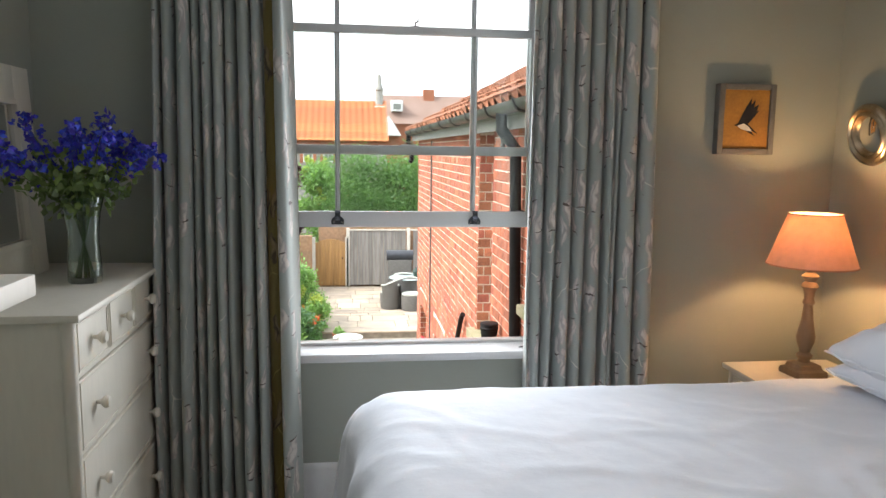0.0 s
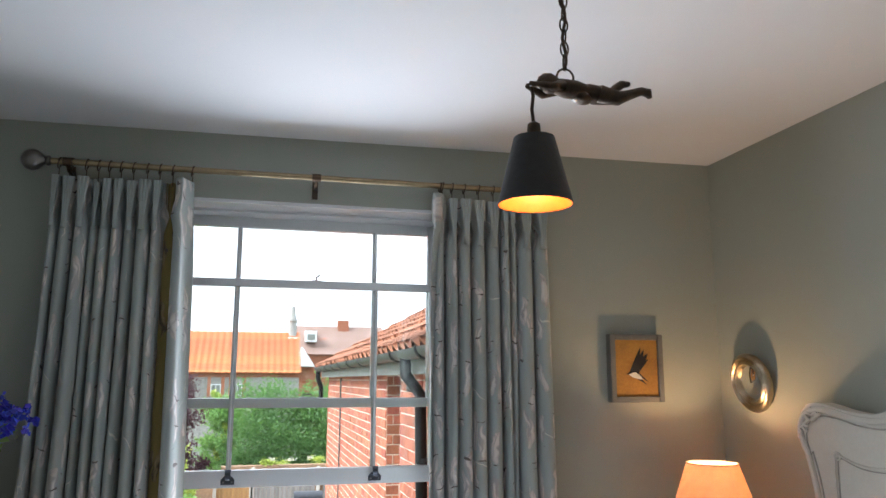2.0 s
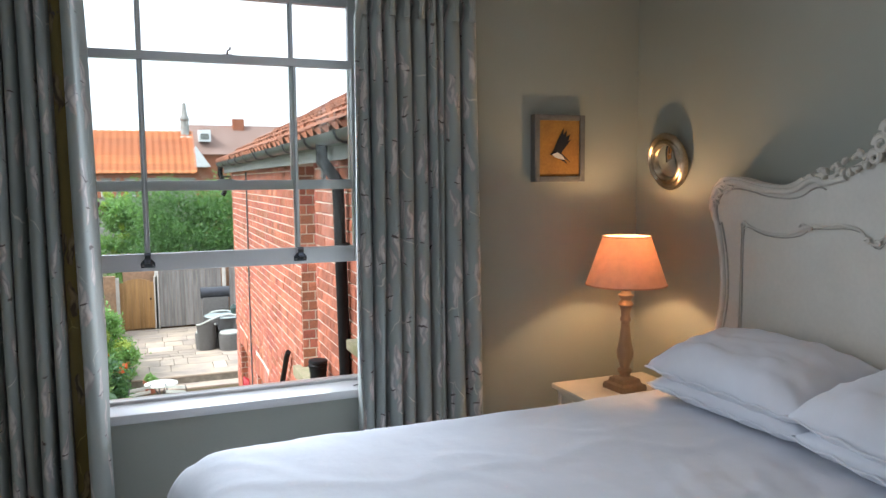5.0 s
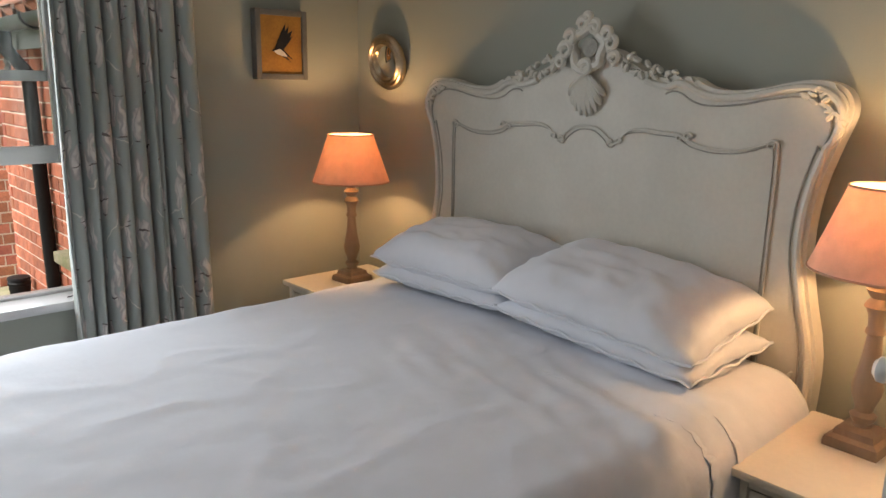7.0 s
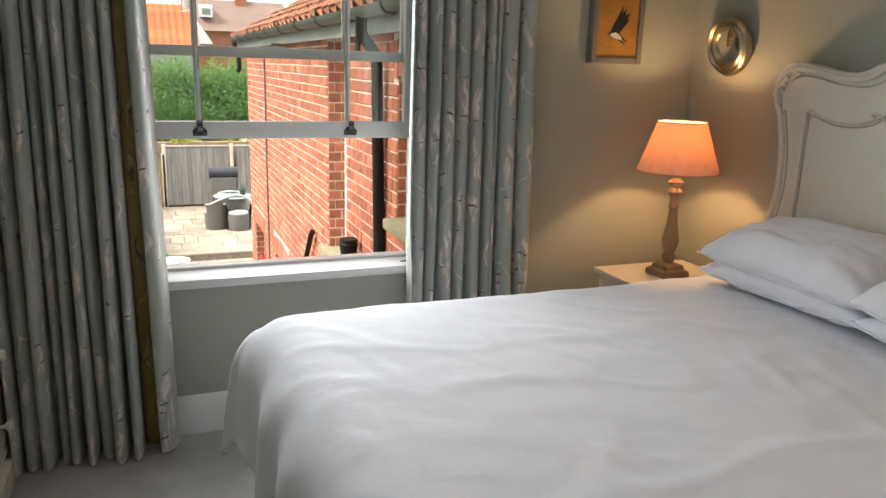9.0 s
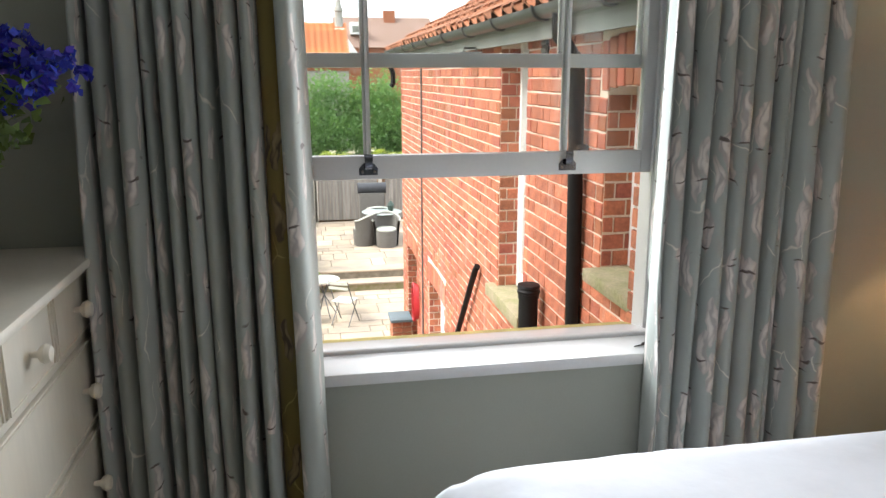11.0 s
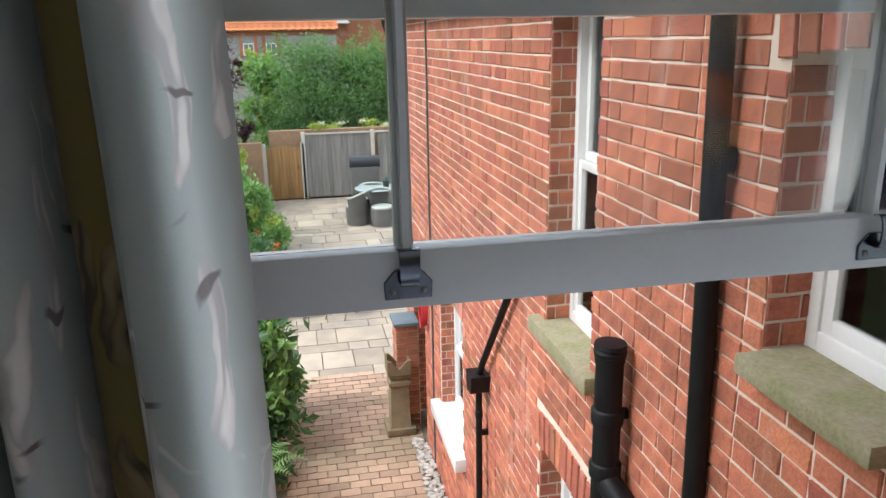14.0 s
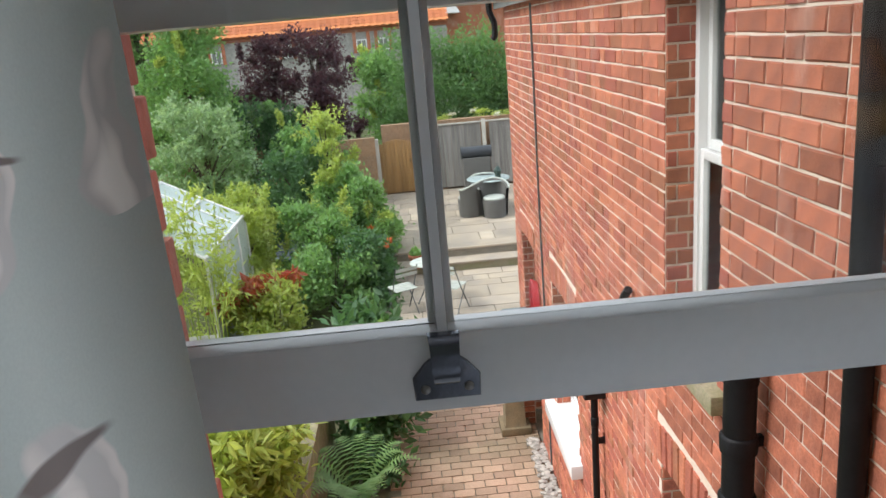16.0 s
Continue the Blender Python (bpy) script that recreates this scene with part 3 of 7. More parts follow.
# ---- sash furniture ----
def sash_lift(x, label):
    ob = thing("sash_lift", (x, 3.045, 1.222), label, "sash lift", "lifts on the lower sash")
    plate = [(-0.027, -0.026), (0.027, -0.026), (0.028, -0.006), (0.018, 0.006), (0.013, 0.010), (-0.013, 0.010), (-0.018, 0.006), (-0.028, -0.006)]
    bm = slab(plate, "y", -0.0035, 0.0)
    bmesh.ops.bevel(bm, geom=[e for e in bm.edges if all(v.co.y < -0.003 for v in e.verts)], offset=0.001, segments=1, affect="EDGES")
    part("plate", bm, M_GUN, ob)
    bm = bmesh.new()
    prev = None
    for i in range(15):     # a curled strip: up from the plate, out into the room and back to the rail
        a = i / 14
        y, z = -0.003 - 0.019 * math.sin(a * math.pi * 0.95), -0.006 + 0.040 * a - 0.010 * math.sin(2 * math.pi * a)
        w = 0.009 + 0.0045 * a
        row = [bm.verts.new((x1, y + dy, z)) for dy in (0, 0.003) for x1 in (-w, w)]
        if prev:
            bm.faces.new((prev[0], prev[1], row[1], row[0]))
            bm.faces.new((prev[2], prev[3], row[3], row[2]))
            bm.faces.new((prev[0], prev[2], row[2], row[0]))
            bm.faces.new((prev[1], prev[3], row[3], row[1]))
        prev = row
    part("hook", bm, M_GUN, ob)
    for sx in (-0.016, 0.016):
        bm = bmesh.new()
        blob(bm, (sx * 1.12, -0.004, -0.016), (0.0042, 0.002, 0.0042), sub=2)
        part("screw", bm, M_STEEL, ob)


sash_lift(0.0, "dark pewter hook sash lift on the bottom rail")
sash_lift(0.615, "dark pewter hook sash lift on the bottom rail")
ob = thing("sash_fastener", (0.32, 3.115, 1.547), "white painted sash fastener plate on the meeting rail", "sash fastener")
part("plate", boxes((-0.035, 0.035, -0.012, 0.012, 0, 0.005), bevel=0.002), M_WHITE, ob)
part("keeper", tube([(-0.02, 0, 0.004), (-0.018, 0, 0.016), (0.018, 0, 0.016), (0.02, 0, 0.004)], 0.0035, 8), M_STEEL, ob)
ob = thing("sash_catch", (0.34, 3.065, 2.061), "dark metal catch on the raised sash's top rail", "sash catch")
part("plate", boxes((-0.02, 0.02, -0.01, 0.01, 0, 0.004), bevel=0.0015), M_BRONZE, ob)
part("lever", tube([(0, 0, 0.004), (0, 0, 0.018), (0.012, -0.004, 0.024), (0.01, -0.01, 0.032)], 0.004, 8), M_BRONZE, ob)
ob = thing("window_key", (0.83, 2.90, 0.659), "small dark window key lying on the sill", "key")
bm = tube([(-0.03, -0.012, 0.003), (0.005, 0, 0.003)], 0.0025, 6)
blob(bm, (0.012, 0.002, 0.005), (0.014, 0.009, 0.005))
part("key", bm, M_DARK, ob)

# ---- bed ----
BC, BT = 1.375, 0.71     # the bed's middle line and the height of its top
bed = thing("bed", (1.1, BC, 0), "king-size bed with a cream painted carved headboard, made up in white", "bed")
HB = [(0.80, 0.02), (0.83, 0.30), (0.850, 0.58), (0.852, 0.78), (0.815, 0.95), (0.79, 1.10), (0.80, 1.26), (0.835, 1.40), (0.862, 1.485), (0.856, 1.535),
      (0.825, 1.568), (0.77, 1.583), (0.70, 1.577), (0.60, 1.556), (0.50, 1.550), (0.44, 1.563), (0.40, 1.585), (0.36, 1.592), (0.32, 1.582), (0.24, 1.60), (0.16, 1.64), (0.10, 1.68), (0, 1.70)]


def smoothed(rows, n=4):
    """More points along a curve through the rows."""
    out = []
    pts = [Vector(r) for r in rows]
    for i in range(len(pts) - 1):
        a, b, c, d = pts[max(i - 1, 0)], pts[i], pts[i + 1], pts[min(i + 2, len(pts) - 1)]
        for k in range(n):
            t = k / n
            out.append(tuple(0.5 * ((2 * b) + (c - a) * t + (2 * a - 5 * b + 4 * c - d) * t * t + (3 * b - a - 3 * c + d) * t ** 3)))
    return out + [tuple(pts[-1])]


def local(bm):
    bmesh.ops.translate(bm, vec=(-1.1, -BC, 0), verts=bm.verts)
    return bm


def carve(bm):
    """The headboard's parts, lowered to its true height, in the bed's own space."""
    bmesh.ops.scale(bm, vec=(1, 1, 0.976), verts=bm.verts)
    return local(bm)


half = smoothed(HB, 3)
outline = [(BC + u, v) for u, v in half] + [(BC - u, v) for u, v in reversed(half[:-1])]
bm = slab(outline, "x", 2.125, 2.185)
bmesh.ops.bevel(bm, geom=[e for e in bm.edges if all(abs(v.co.x - 2.125) < 1e-4 for v in e.verts)], offset=0.012, segments=2, affect="EDGES")
part("headboard", carve(bm), M_CREAM_D, bed)


def inset(rows, d):
    return [(max(0.0, u - d * (1 if u > 0.5 else u / 0.5)), v - d * (1 if v > 1.4 else 0)) for u, v in rows]


for side in (1, -1):
    edge = [(2.122, BC + side * u, v) for u, v in inset(half, 0.022) if 0.3 < v and u > 0.22]
    part("edge_moulding", carve(tube(edge, 0.012, 8)), M_CREAM_D, bed)
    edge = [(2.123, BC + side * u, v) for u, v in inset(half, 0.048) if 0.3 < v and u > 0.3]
    part("inner_moulding", carve(tube(edge, 0.003, 6)), M_CREAM_LINE, bed)
    # the raised panel's border: straight below, scrolled along the top
    border = smoothed([(0.68, 0.62), (0.68, 1.0), (0.68, 1.365), (0.66, 1.398), (0.62, 1.386), (0.56, 1.372), (0.48, 1.370), (0.41, 1.385), (0.37, 1.408), (0.30, 1.413), (0.23, 1.418), (0.17, 1.405), (0.135, 1.368), (0.11, 1.362), (0.09, 1.385), (0.05, 1.412), (0.0, 1.418)], 4)
    part("panel_moulding", carve(tube([(2.121, BC + side * u, v) for u, v in border], 0.0040, 6)), M_CREAM_D, bed)
    part("panel_line", carve(tube([(2.1235, BC + side * max(0, u - 0.012), v - 0.012) for u, v in border], 0.0022, 5)), M_CREAM_LINE, bed)
    for u, v, r in ((0.662, 1.392, 0.019), (0.392, 1.400, 0.016), (0.365, 1.396, 0.012), (0.140, 1.372, 0.013), (0.103, 1.366, 0.011)):
        curl = [(2.119, BC + side * (u + r * (1 - a / 9) * math.cos(a)), v + r * (1 - a / 9) * math.sin(a)) for a in np.linspace(0, 7.5, 20)]
        part("scroll", carve(tube(curl, [0.0055 - 0.00018 * k for k in range(20)], 6)), M_CREAM_D, bed)
    rnd = random.Random(4)
    for k in range(16):
        a = k / 15
        bm = bmesh.new()
        u, v = 0.745 + 0.10 * a, 1.56 - 0.055 * a - 0.05 * a * a
        blob(bm, (2.117, BC + side * (u + rnd.uniform(-0.012, 0.012)), v + rnd.uniform(-0.022, 0.014)), (0.010, 0.017, 0.009), (rnd.uniform(-60, 60) * side, 0, 0), 1)
        part("corner_petal", carve(bm), M_CREAM_D, bed)
    for k in range(7):
        bm = bmesh.new()
        blob(bm, (2.117, BC + side * (0.79 + 0.012 * math.sin(k)), 0.56 + 0.025 * k), (0.009, 0.022, 0.008), (side * (40 + 4 * k), 0, 0), 1)
        part("foot_petal", carve(bm), M_CREAM_D, bed)
    # acanthus sprays either side of the crest
    for k in range(26):
        bm = bmesh.new()
        a = k / 25
        u, v = 0.10 + 0.22 * a, 1.665 - 0.075 * a ** 0.7
        blob(bm, (2.112 + 0.012 * a, BC + side * (u + rnd.uniform(-0.014, 0.014)), v + rnd.uniform(-0.03, 0.028) * (1.1 - 0.5 * a)), (0.014, 0.022 - 0.008 * a, 0.010), (side * rnd.uniform(-80, 80), rnd.uniform(-20, 20), 0), 1)
        part("acanthus_leaf", carve(bm), M_CREAM_D, bed)
# crest: a shell below a pierced cartouche
for k in range(9):
    a = radians(-150 + 15 * k)
    ray = [(2.118 - 0.016 * math.sin(math.pi * t), BC + 0.115 * t * math.cos(a) * (1 - 0.25 * t), 1.60 + 0.15 * t * math.sin(a)) for t in np.linspace(0.05, 1, 6)]
    part("shell_rib", carve(tube(ray, [0.006, 0.009, 0.012, 0.014, 0.013, 0.006], 6)), M_CREAM_D, bed)
bm = tube([(2.112, BC + 0.065 * math.cos(a) * (1 + 0.12 * math.sin(5 * a)), 1.685 + 0.07 * math.sin(a) * (1 + 0.1 * math.sin(4 * a))) for a in np.linspace(0, 2 * math.pi, 33)[:-1]], 0.019, 8, closed=True)
part("cartouche_carving", carve(bm), M_CREAM_D, bed)
for u, v, r in ((0.03, 1.755, 0.028), (-0.02, 1.768, 0.024), (0.0, 1.788, 0.018), (-0.07, 1.725, 0.028), (0.08, 1.73, 0.025), (-0.09, 1.68, 0.032), (0.10, 1.70, 0.028), (-0.11, 1.64, 0.024), (0.115, 1.65, 0.024), (0.0, 1.62, 0.03)):
    curl = [(2.108 - 0.012 * math.sin(a / 3), BC - u + r * (1 - a / 12) * math.cos(a), v + r * (1 - a / 12) * math.sin(a)) for a in np.linspace(0, 8, 22)]
    part("crest_scroll", carve(tube(curl, [0.012 - 0.0003 * k for k in range(22)], 6)), M_CREAM_D, bed)
# a flat disc in the darker cream, set inside the cartouche's ring
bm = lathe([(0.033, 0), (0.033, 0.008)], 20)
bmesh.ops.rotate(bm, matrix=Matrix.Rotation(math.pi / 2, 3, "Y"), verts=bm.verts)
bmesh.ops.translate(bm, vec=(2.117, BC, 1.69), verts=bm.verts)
part("cartouche_disc", carve(bm), M_CREAM_LINE, bed)
part("mattress", local(boxes((0.20, 2.11, BC - 0.75, BC + 0.75, 0.34, 0.655), bevel=0.05)), M_MATT, bed)
part("bed_base", local(boxes((0.22, 2.11, BC - 0.74, BC + 0.74, 0.08, 0.34), bevel=0.02)), M_MATT, bed)
for x in (0.3, 2.0):
    for y in (BC - 0.68, BC + 0.68):
        part("leg", local(boxes((x - 0.03, x + 0.03, y - 0.03, y + 0.03, 0, 0.08), bevel=0.005)), M_WOODLAMP, bed)


def wrinkle(x, y, k=1.0):
    v = Vector((x, y, 0.0))
    n = 0.006 * noise.noise(v * 1.6) + 0.0022 * noise.noise(Vector((x * 3 + y * 1.2, y * 9.0 - x * 5, 3))) + 0.0012 * noise.noise(Vector((x * 6 - y * 9, y * 22 + x * 7, 5)))
    fan = max(0.0, 0.35 - y) * 0.5                      # gathers towards the near side of the head end
    ridge = 1 - abs(noise.noise(Vector((x * 2.2 + 2.0 * y, y * 4.6 - 3.0 * x, 7.7))))
    fine = 1 - abs(noise.noise(Vector((x * 5 + 9 * y, y * 3.5 - 11 * x, 4.1))))
    n += 0.0035 * max(0.0, fine - 0.88) * 8 * (0.5 + 0.5 * noise.noise(v * 2.6 + Vector((4, 1, 0))))
    gather = noise.noise(Vector((x * 16 + y * 5, y * 2.2, 1.3))) * math.exp(-((x - 0.64) / 0.32) ** 2) * fan
    return k * (n + 0.006 * max(0.0, ridge - 0.86) * 5 + 0.05 * gather)


def drape(d, flat, r, flare):
    """Across a rounded edge: how far out and how far down after d metres of cloth."""
    if d < flat:
        return d, 0.0
    a = (d - flat) / r
    if a < math.pi / 2 * 0.93:
        return flat + r * math.sin(a), r * (1 - math.cos(a))
    rest = d - flat - r * math.pi / 2 * 0.93
    e = math.pi / 2 * 0.93
    return flat + r * math.sin(e) + rest * flare, r * (1 - math.cos(e)) + rest * math.sqrt(1 - flare * flare)


def cover(x_head, x_flat, hem, lift, step=0.022):
    """A quilt over the bed from x_head to beyond the foot."""
    bm = bmesh.new()
    wide = 0.74 + 0.16 + hem
    nx, ny = int((x_head - x_flat + 0.20 + hem) / step), int(2 * wide / step)
    grid = []
    for i in range(nx + 1):
        s = (x_head - x_flat + 0.20 + hem) * i / nx
        row = []
        for j in range(ny + 1):
            t = -wide + 2 * wide * j / ny
            ox, dx = drape(s, x_head - x_flat, 0.20, 0.02)
            oy, dy = drape(abs(t), 0.74, 0.13, 0.10)
            x, y = x_head - ox, BC + math.copysign(oy, t)
            down = max(dx, dy) + 0.25 * min(dx, dy)
            if dx > 0.05 and dy > 0.05:   # the corner swings out in a fold
                k = min(dx, dy)
                x -= 0.10 * k
                y += math.copysign(0.16 * k, t)
            z = BT + lift - down
            fade = 1.0 if down < 0.02 else 0.5
            w = wrinkle(s, t, 1.0) * fade
            if dy > 0.06:
                y += math.copysign(0.020 * math.sin(14 * x + 3 * math.sin(5 * x)) * min(1, dy * 3), t)
            if dx > 0.06:
                x += 0.022 * math.sin(13 * y + 2 * math.sin(4 * y)) * min(1, dx * 3)
            row.append(bm.verts.new((x, y, z + w)))
        grid.append(row)
    for a, b in zip(grid, grid[1:]):
        for j in range(ny):
            bm.faces.new((a[j], a[j + 1], b[j + 1], b[j]))
    return bm


duvet = thing("duvet", (1.1, BC, 0.66), "white cotton duvet spread over the bed, softly creased", "duvet")
bm = cover(2.07, 0.245, 0.36, 0.014)
bmesh.ops.translate(bm, vec=(-1.1, -BC, -0.66), verts=bm.verts)
ob = part("cover", bm, M_LINEN, duvet, smooth=180)
thick = ob.modifiers.new("thickness", "SOLIDIFY")
thick.thickness, thick.offset = 0.02, -1
# scalloped, cut-work border of the turned-down top
for edge_x, scallop, tag in ((1.545, 0.011, "scalloped_border"), (1.665, 0.0, "border_seam")):
    bm = bmesh.new()
    prev = None
    n = 300
    for j in range(n + 1):
        t = -1.05 + 2.1 * j / n
        oy, dy = drape(abs(t), 0.74, 0.13, 0.10)
        xx = edge_x - 0.10 * max(0, -t - 0.55) + 0.008 * math.sin(5 * t)
        w = wrinkle(2.07 - xx, t)
        y, z = BC + math.copysign(oy + 0.004 * (dy > 0.06), t), BT - dy + w
        if dy > 0.06:
            y += math.copysign(0.020 * math.sin(14 * xx + 3 * math.sin(5 * xx)) * min(1, dy * 3), t)
        cut = scallop * abs(math.sin(j * 0.55)) ** 0.7
        row = [bm.verts.new((xx - cut - 1.1, y - BC, z + 0.006 - 0.66)), bm.verts.new((xx - cut - 1.1, y - BC, z + 0.013 - 0.66)), bm.verts.new((xx + 0.012 - 1.1, y - BC, z + 0.011 - 0.66)), bm.verts.new((xx + 0.03 - 1.1, y - BC, z + 0.006 - 0.66))]
        if prev:
            for k in range(3):
                bm.faces.new((prev[k], prev[k + 1], row[k + 1], row[k]))
        prev = row
    part(tag, bm, M_LINEN, duvet, "raised white embroidered edging" if scallop else "")


def pillow(at, size, tilt, seed, label):
    rnd = random.Random(seed)
    w, d, h = size
    ob = thing("pillow", at, label, "pillow", "pillows on the bed")
    bm = bmesh.new()
    n = 30
    sides = []
    off = Vector((rnd.uniform(0, 50), rnd.uniform(0, 50), 0))
    turn = Euler([radians(a) for a in tilt]).to_matrix()
    for top in (1, -1):
        grid = []
        for i in range(n + 1):
            row = []
            for j in range(n + 1):
                u, v = -1 + 2 * i / n, -1 + 2 * j / n
                body = max(0.0, (1 - abs(u) ** 3.2)) ** 0.55 * max(0.0, (1 - abs(v) ** 3.2)) ** 0.55
                pinch = 1 - 0.07 * (1 - abs(u * v)) * max(abs(u), abs(v)) ** 3
                z = top * h * body * (0.62 if top > 0 else 0.38)
                crease = 0.014 * noise.noise(Vector((u * 2.5, v * 2.5, top)) + off) + 0.012 * noise.noise(Vector((u * 1.5 + v * 5, v * 2 - u * 5, 2)) + off)
                edge = max(abs(u), abs(v)) ** 8
                ripple = 0.006 * math.sin(17 * u + 11 * v + seed) * edge
                co = Vector((d / 2 * v * pinch, w / 2 * u * pinch, z + crease * (1 - edge) * (1 if top > 0 else 0.3) + ripple))
                row.append(bm.verts.new(turn @ co))
            grid.append(row)
        for a, b in zip(grid, grid[1:]):
            for j in range(n):
                bm.faces.new((a[j], a[j + 1], b[j + 1], b[j]))
        sides.append(grid)
    bmesh.ops.remove_doubles(bm, verts=bm.verts, dist=0.0005)
    part("pillowcase", bm, M_LINEN, ob, smooth=180)
    bm = bmesh.new()
    ring = [turn @ Vector((d / 2 * v * 0.985, w / 2 * u * 0.985, 0.006 * math.sin(17 * u + 11 * v + seed)))
            for u, v in [(-1, -1 + k / 8) for k in range(16)] + [(-1 + k / 8, 1) for k in range(16)] + [(1, 1 - k / 8) for k in range(16)] + [(1 - k / 8, -1) for k in range(16)]]
    tube(ring, 0.004, 6, bm, closed=True)
    part("piping", bm, M_LINEN, ob)


pillow((1.93, BC + 0.365, 0.787), (0.71, 0.40, 0.13), (0, -3, 2), 1, "plump white pillow lying flat on the bed")
pillow((1.92, BC - 0.345, 0.782), (0.76, 0.44, 0.13), (2.5, -3, -3), 2, "plump white pillow lying flat on the bed")
pillow((1.93, BC + 0.37, 0.875), (0.72, 0.42, 0.19), (0, -10, 1), 3, "plump white pillow stacked on another against the headboard")
pillow((1.93, BC - 0.330, 0.868), (0.77, 0.47, 0.19), (4, -11, -2), 4, "plump white pillow stacked on another, its open end creased")


# ---- bedside tables and their lamps ----
def knob(r=0.016, deep=0.03):
    bm = lathe([(0.006, 0), (0.008, deep * 0.35), (r * 0.8, deep * 0.5), (r, deep * 0.72), (r * 0.75, deep * 0.95), (0.002, deep)], 16)
    return bm


def bedside_table(at):
    ob = thing("bedside_table", at, "cream painted bedside table with a drawer, beside the bed", "bedside table", "pair of bedside tables")
    part("tabletop", boxes((-0.25, 0.25, -0.19, 0.19, 0.592, 0.617), bevel=0.009), M_CREAM, ob)
    for y in (-0.17, 0.15):
        part("front_post", boxes((-0.225, -0.205, y, y + 0.02, 0.0, 0.59), bevel=0.003), M_CREAM, ob)
        part("side_panel", boxes((-0.205, 0.24, y, y + 0.02, 0.0, 0.59), bevel=0.003), M_CREAM, ob)
    part("back_panel", boxes((0.22, 0.238, -0.15, 0.15, 0.06, 0.59), bevel=0.003), M_CREAM, ob)
    part("bottom_panel", boxes((-0.205, 0.22, -0.15, 0.15, 0.06, 0.08), bevel=0.003), M_CREAM, ob)
    for z0, z1 in ((0.565, 0.59), (0.37, 0.39), (0.03, 0.08)):
        part("rail", boxes((-0.222, -0.205, -0.15, 0.15, z0, z1), bevel=0.003), M_CREAM, ob)
    for z0, z1 in ((0.395, 0.56), (0.085, 0.365)):
        dr = part("drawer", boxes((-0.218, -0.20, -0.147, 0.147, z0, z1), (-0.222, -0.217, -0.12, 0.12, z0 + 0.025, z1 - 0.025), bevel=0.003), M_CREAM, ob)
        bm = knob()
        bmesh.ops.rotate(bm, matrix=Matrix.Rotation(-math.pi / 2, 3, "Y"), verts=bm.verts)
        bmesh.ops.translate(bm, vec=(-0.222, 0, (z0 + z1) / 2), verts=bm.verts)
        part("knob", bm, M_CREAM, dr)
    return ob


stand = bedside_table((1.937, 2.55, 0))
copy_thing(stand, pose(1.862, 0.320, 0))


def table_lamp(at, turn):
    ob = thing("table_lamp", at, "turned limed-wood table lamp with a lit peach linen shade", "table lamp", "pair of bedside lamps", turn=turn)
    part("base", lathe([(0.066, 0), (0.067, 0.012), (0.064, 0.026), (0.050, 0.034), (0.046, 0.05), (0.030, 0.058)], 48, 1.0), M_WOODLAMP, ob)
    part("stem", lathe([(0.026, 0.056), (0.022, 0.066), (0.030, 0.078), (0.032, 0.088), (0.020, 0.098), (0.024, 0.115), (0.035, 0.145), (0.037, 0.165), (0.030, 0.20), (0.023, 0.24), (0.019, 0.285), (0.018, 0.30),
                        (0.024, 0.308), (0.022, 0.318), (0.019, 0.325), (0.021, 0.35), (0.027, 0.368), (0.034, 0.376), (0.030, 0.386), (0.020, 0.398), (0.030, 0.412), (0.034, 0.42), (0.022, 0.43), (0.018, 0.438), (0.034, 0.455), (0.036, 0.463), (0.008, 0.468)], 24), M_WOODLAMP, ob)
    part("lampholder", lathe([(0.008, 0.465), (0.012, 0.475), (0.016, 0.48), (0.016, 0.52), (0.010, 0.525)], 16), M_BRASS, ob)
    bm = lathe([(0.006, 0.51), (0.012, 0.518), (0.020, 0.532), (0.021, 0.54), (0.014, 0.552), (0.002, 0.556)], 20)
    part("bulb", bm, M_BULB, ob)
    bm = bmesh.new()
    rings = []
    for r, z in ((0.174, 0.464), (0.1378, 0.570), (0.1015, 0.676), (0.1000, 0.676), (0.1363, 0.570), (0.1725, 0.464)):
        rings.append([bm.verts.new((r * math.cos(2 * math.pi * k / 64), r * math.sin(2 * math.pi * k / 64), z)) for k in range(64)])
    for a, b in zip(rings[:2] + rings[3:5], rings[1:3] + rings[4:6]):
        for k in range(64):
            bm.faces.new((a[k], a[(k + 1) % 64], b[(k + 1) % 64], b[k]))
    shade = part("shade", bm, M_SHADE, ob, "peach linen drum shade, lit from within", smooth=60)
    for r, z in ((0.174, 0.466), (0.1015, 0.675)):
        part("trim", tube([(r * math.cos(a), r * math.sin(a), z) for a in np.linspace(0, 2 * math.pi, 65)[:-1]], 0.003, 6, closed=True), M_TRIM, shade)
    lampspot = lamp("bedside_bulb", "POINT", pose(at[0], at[1], at[2] + 0.60), BEDSIDE, WARM, radius=0.022)
    return ob


M_BULB = glow_mat("warm_bulb", WARM, 3)
M_TRIM = mat("peach_trim", (0.5, 0.32, 0.22), 0.9, 0.1, 20, 200, 0.2)
BEDSIDE = 3.4
table_lamp((1.932, 2.522, 0.617), 4)
table_lamp((1.972, 0.338, 0.617), -3)

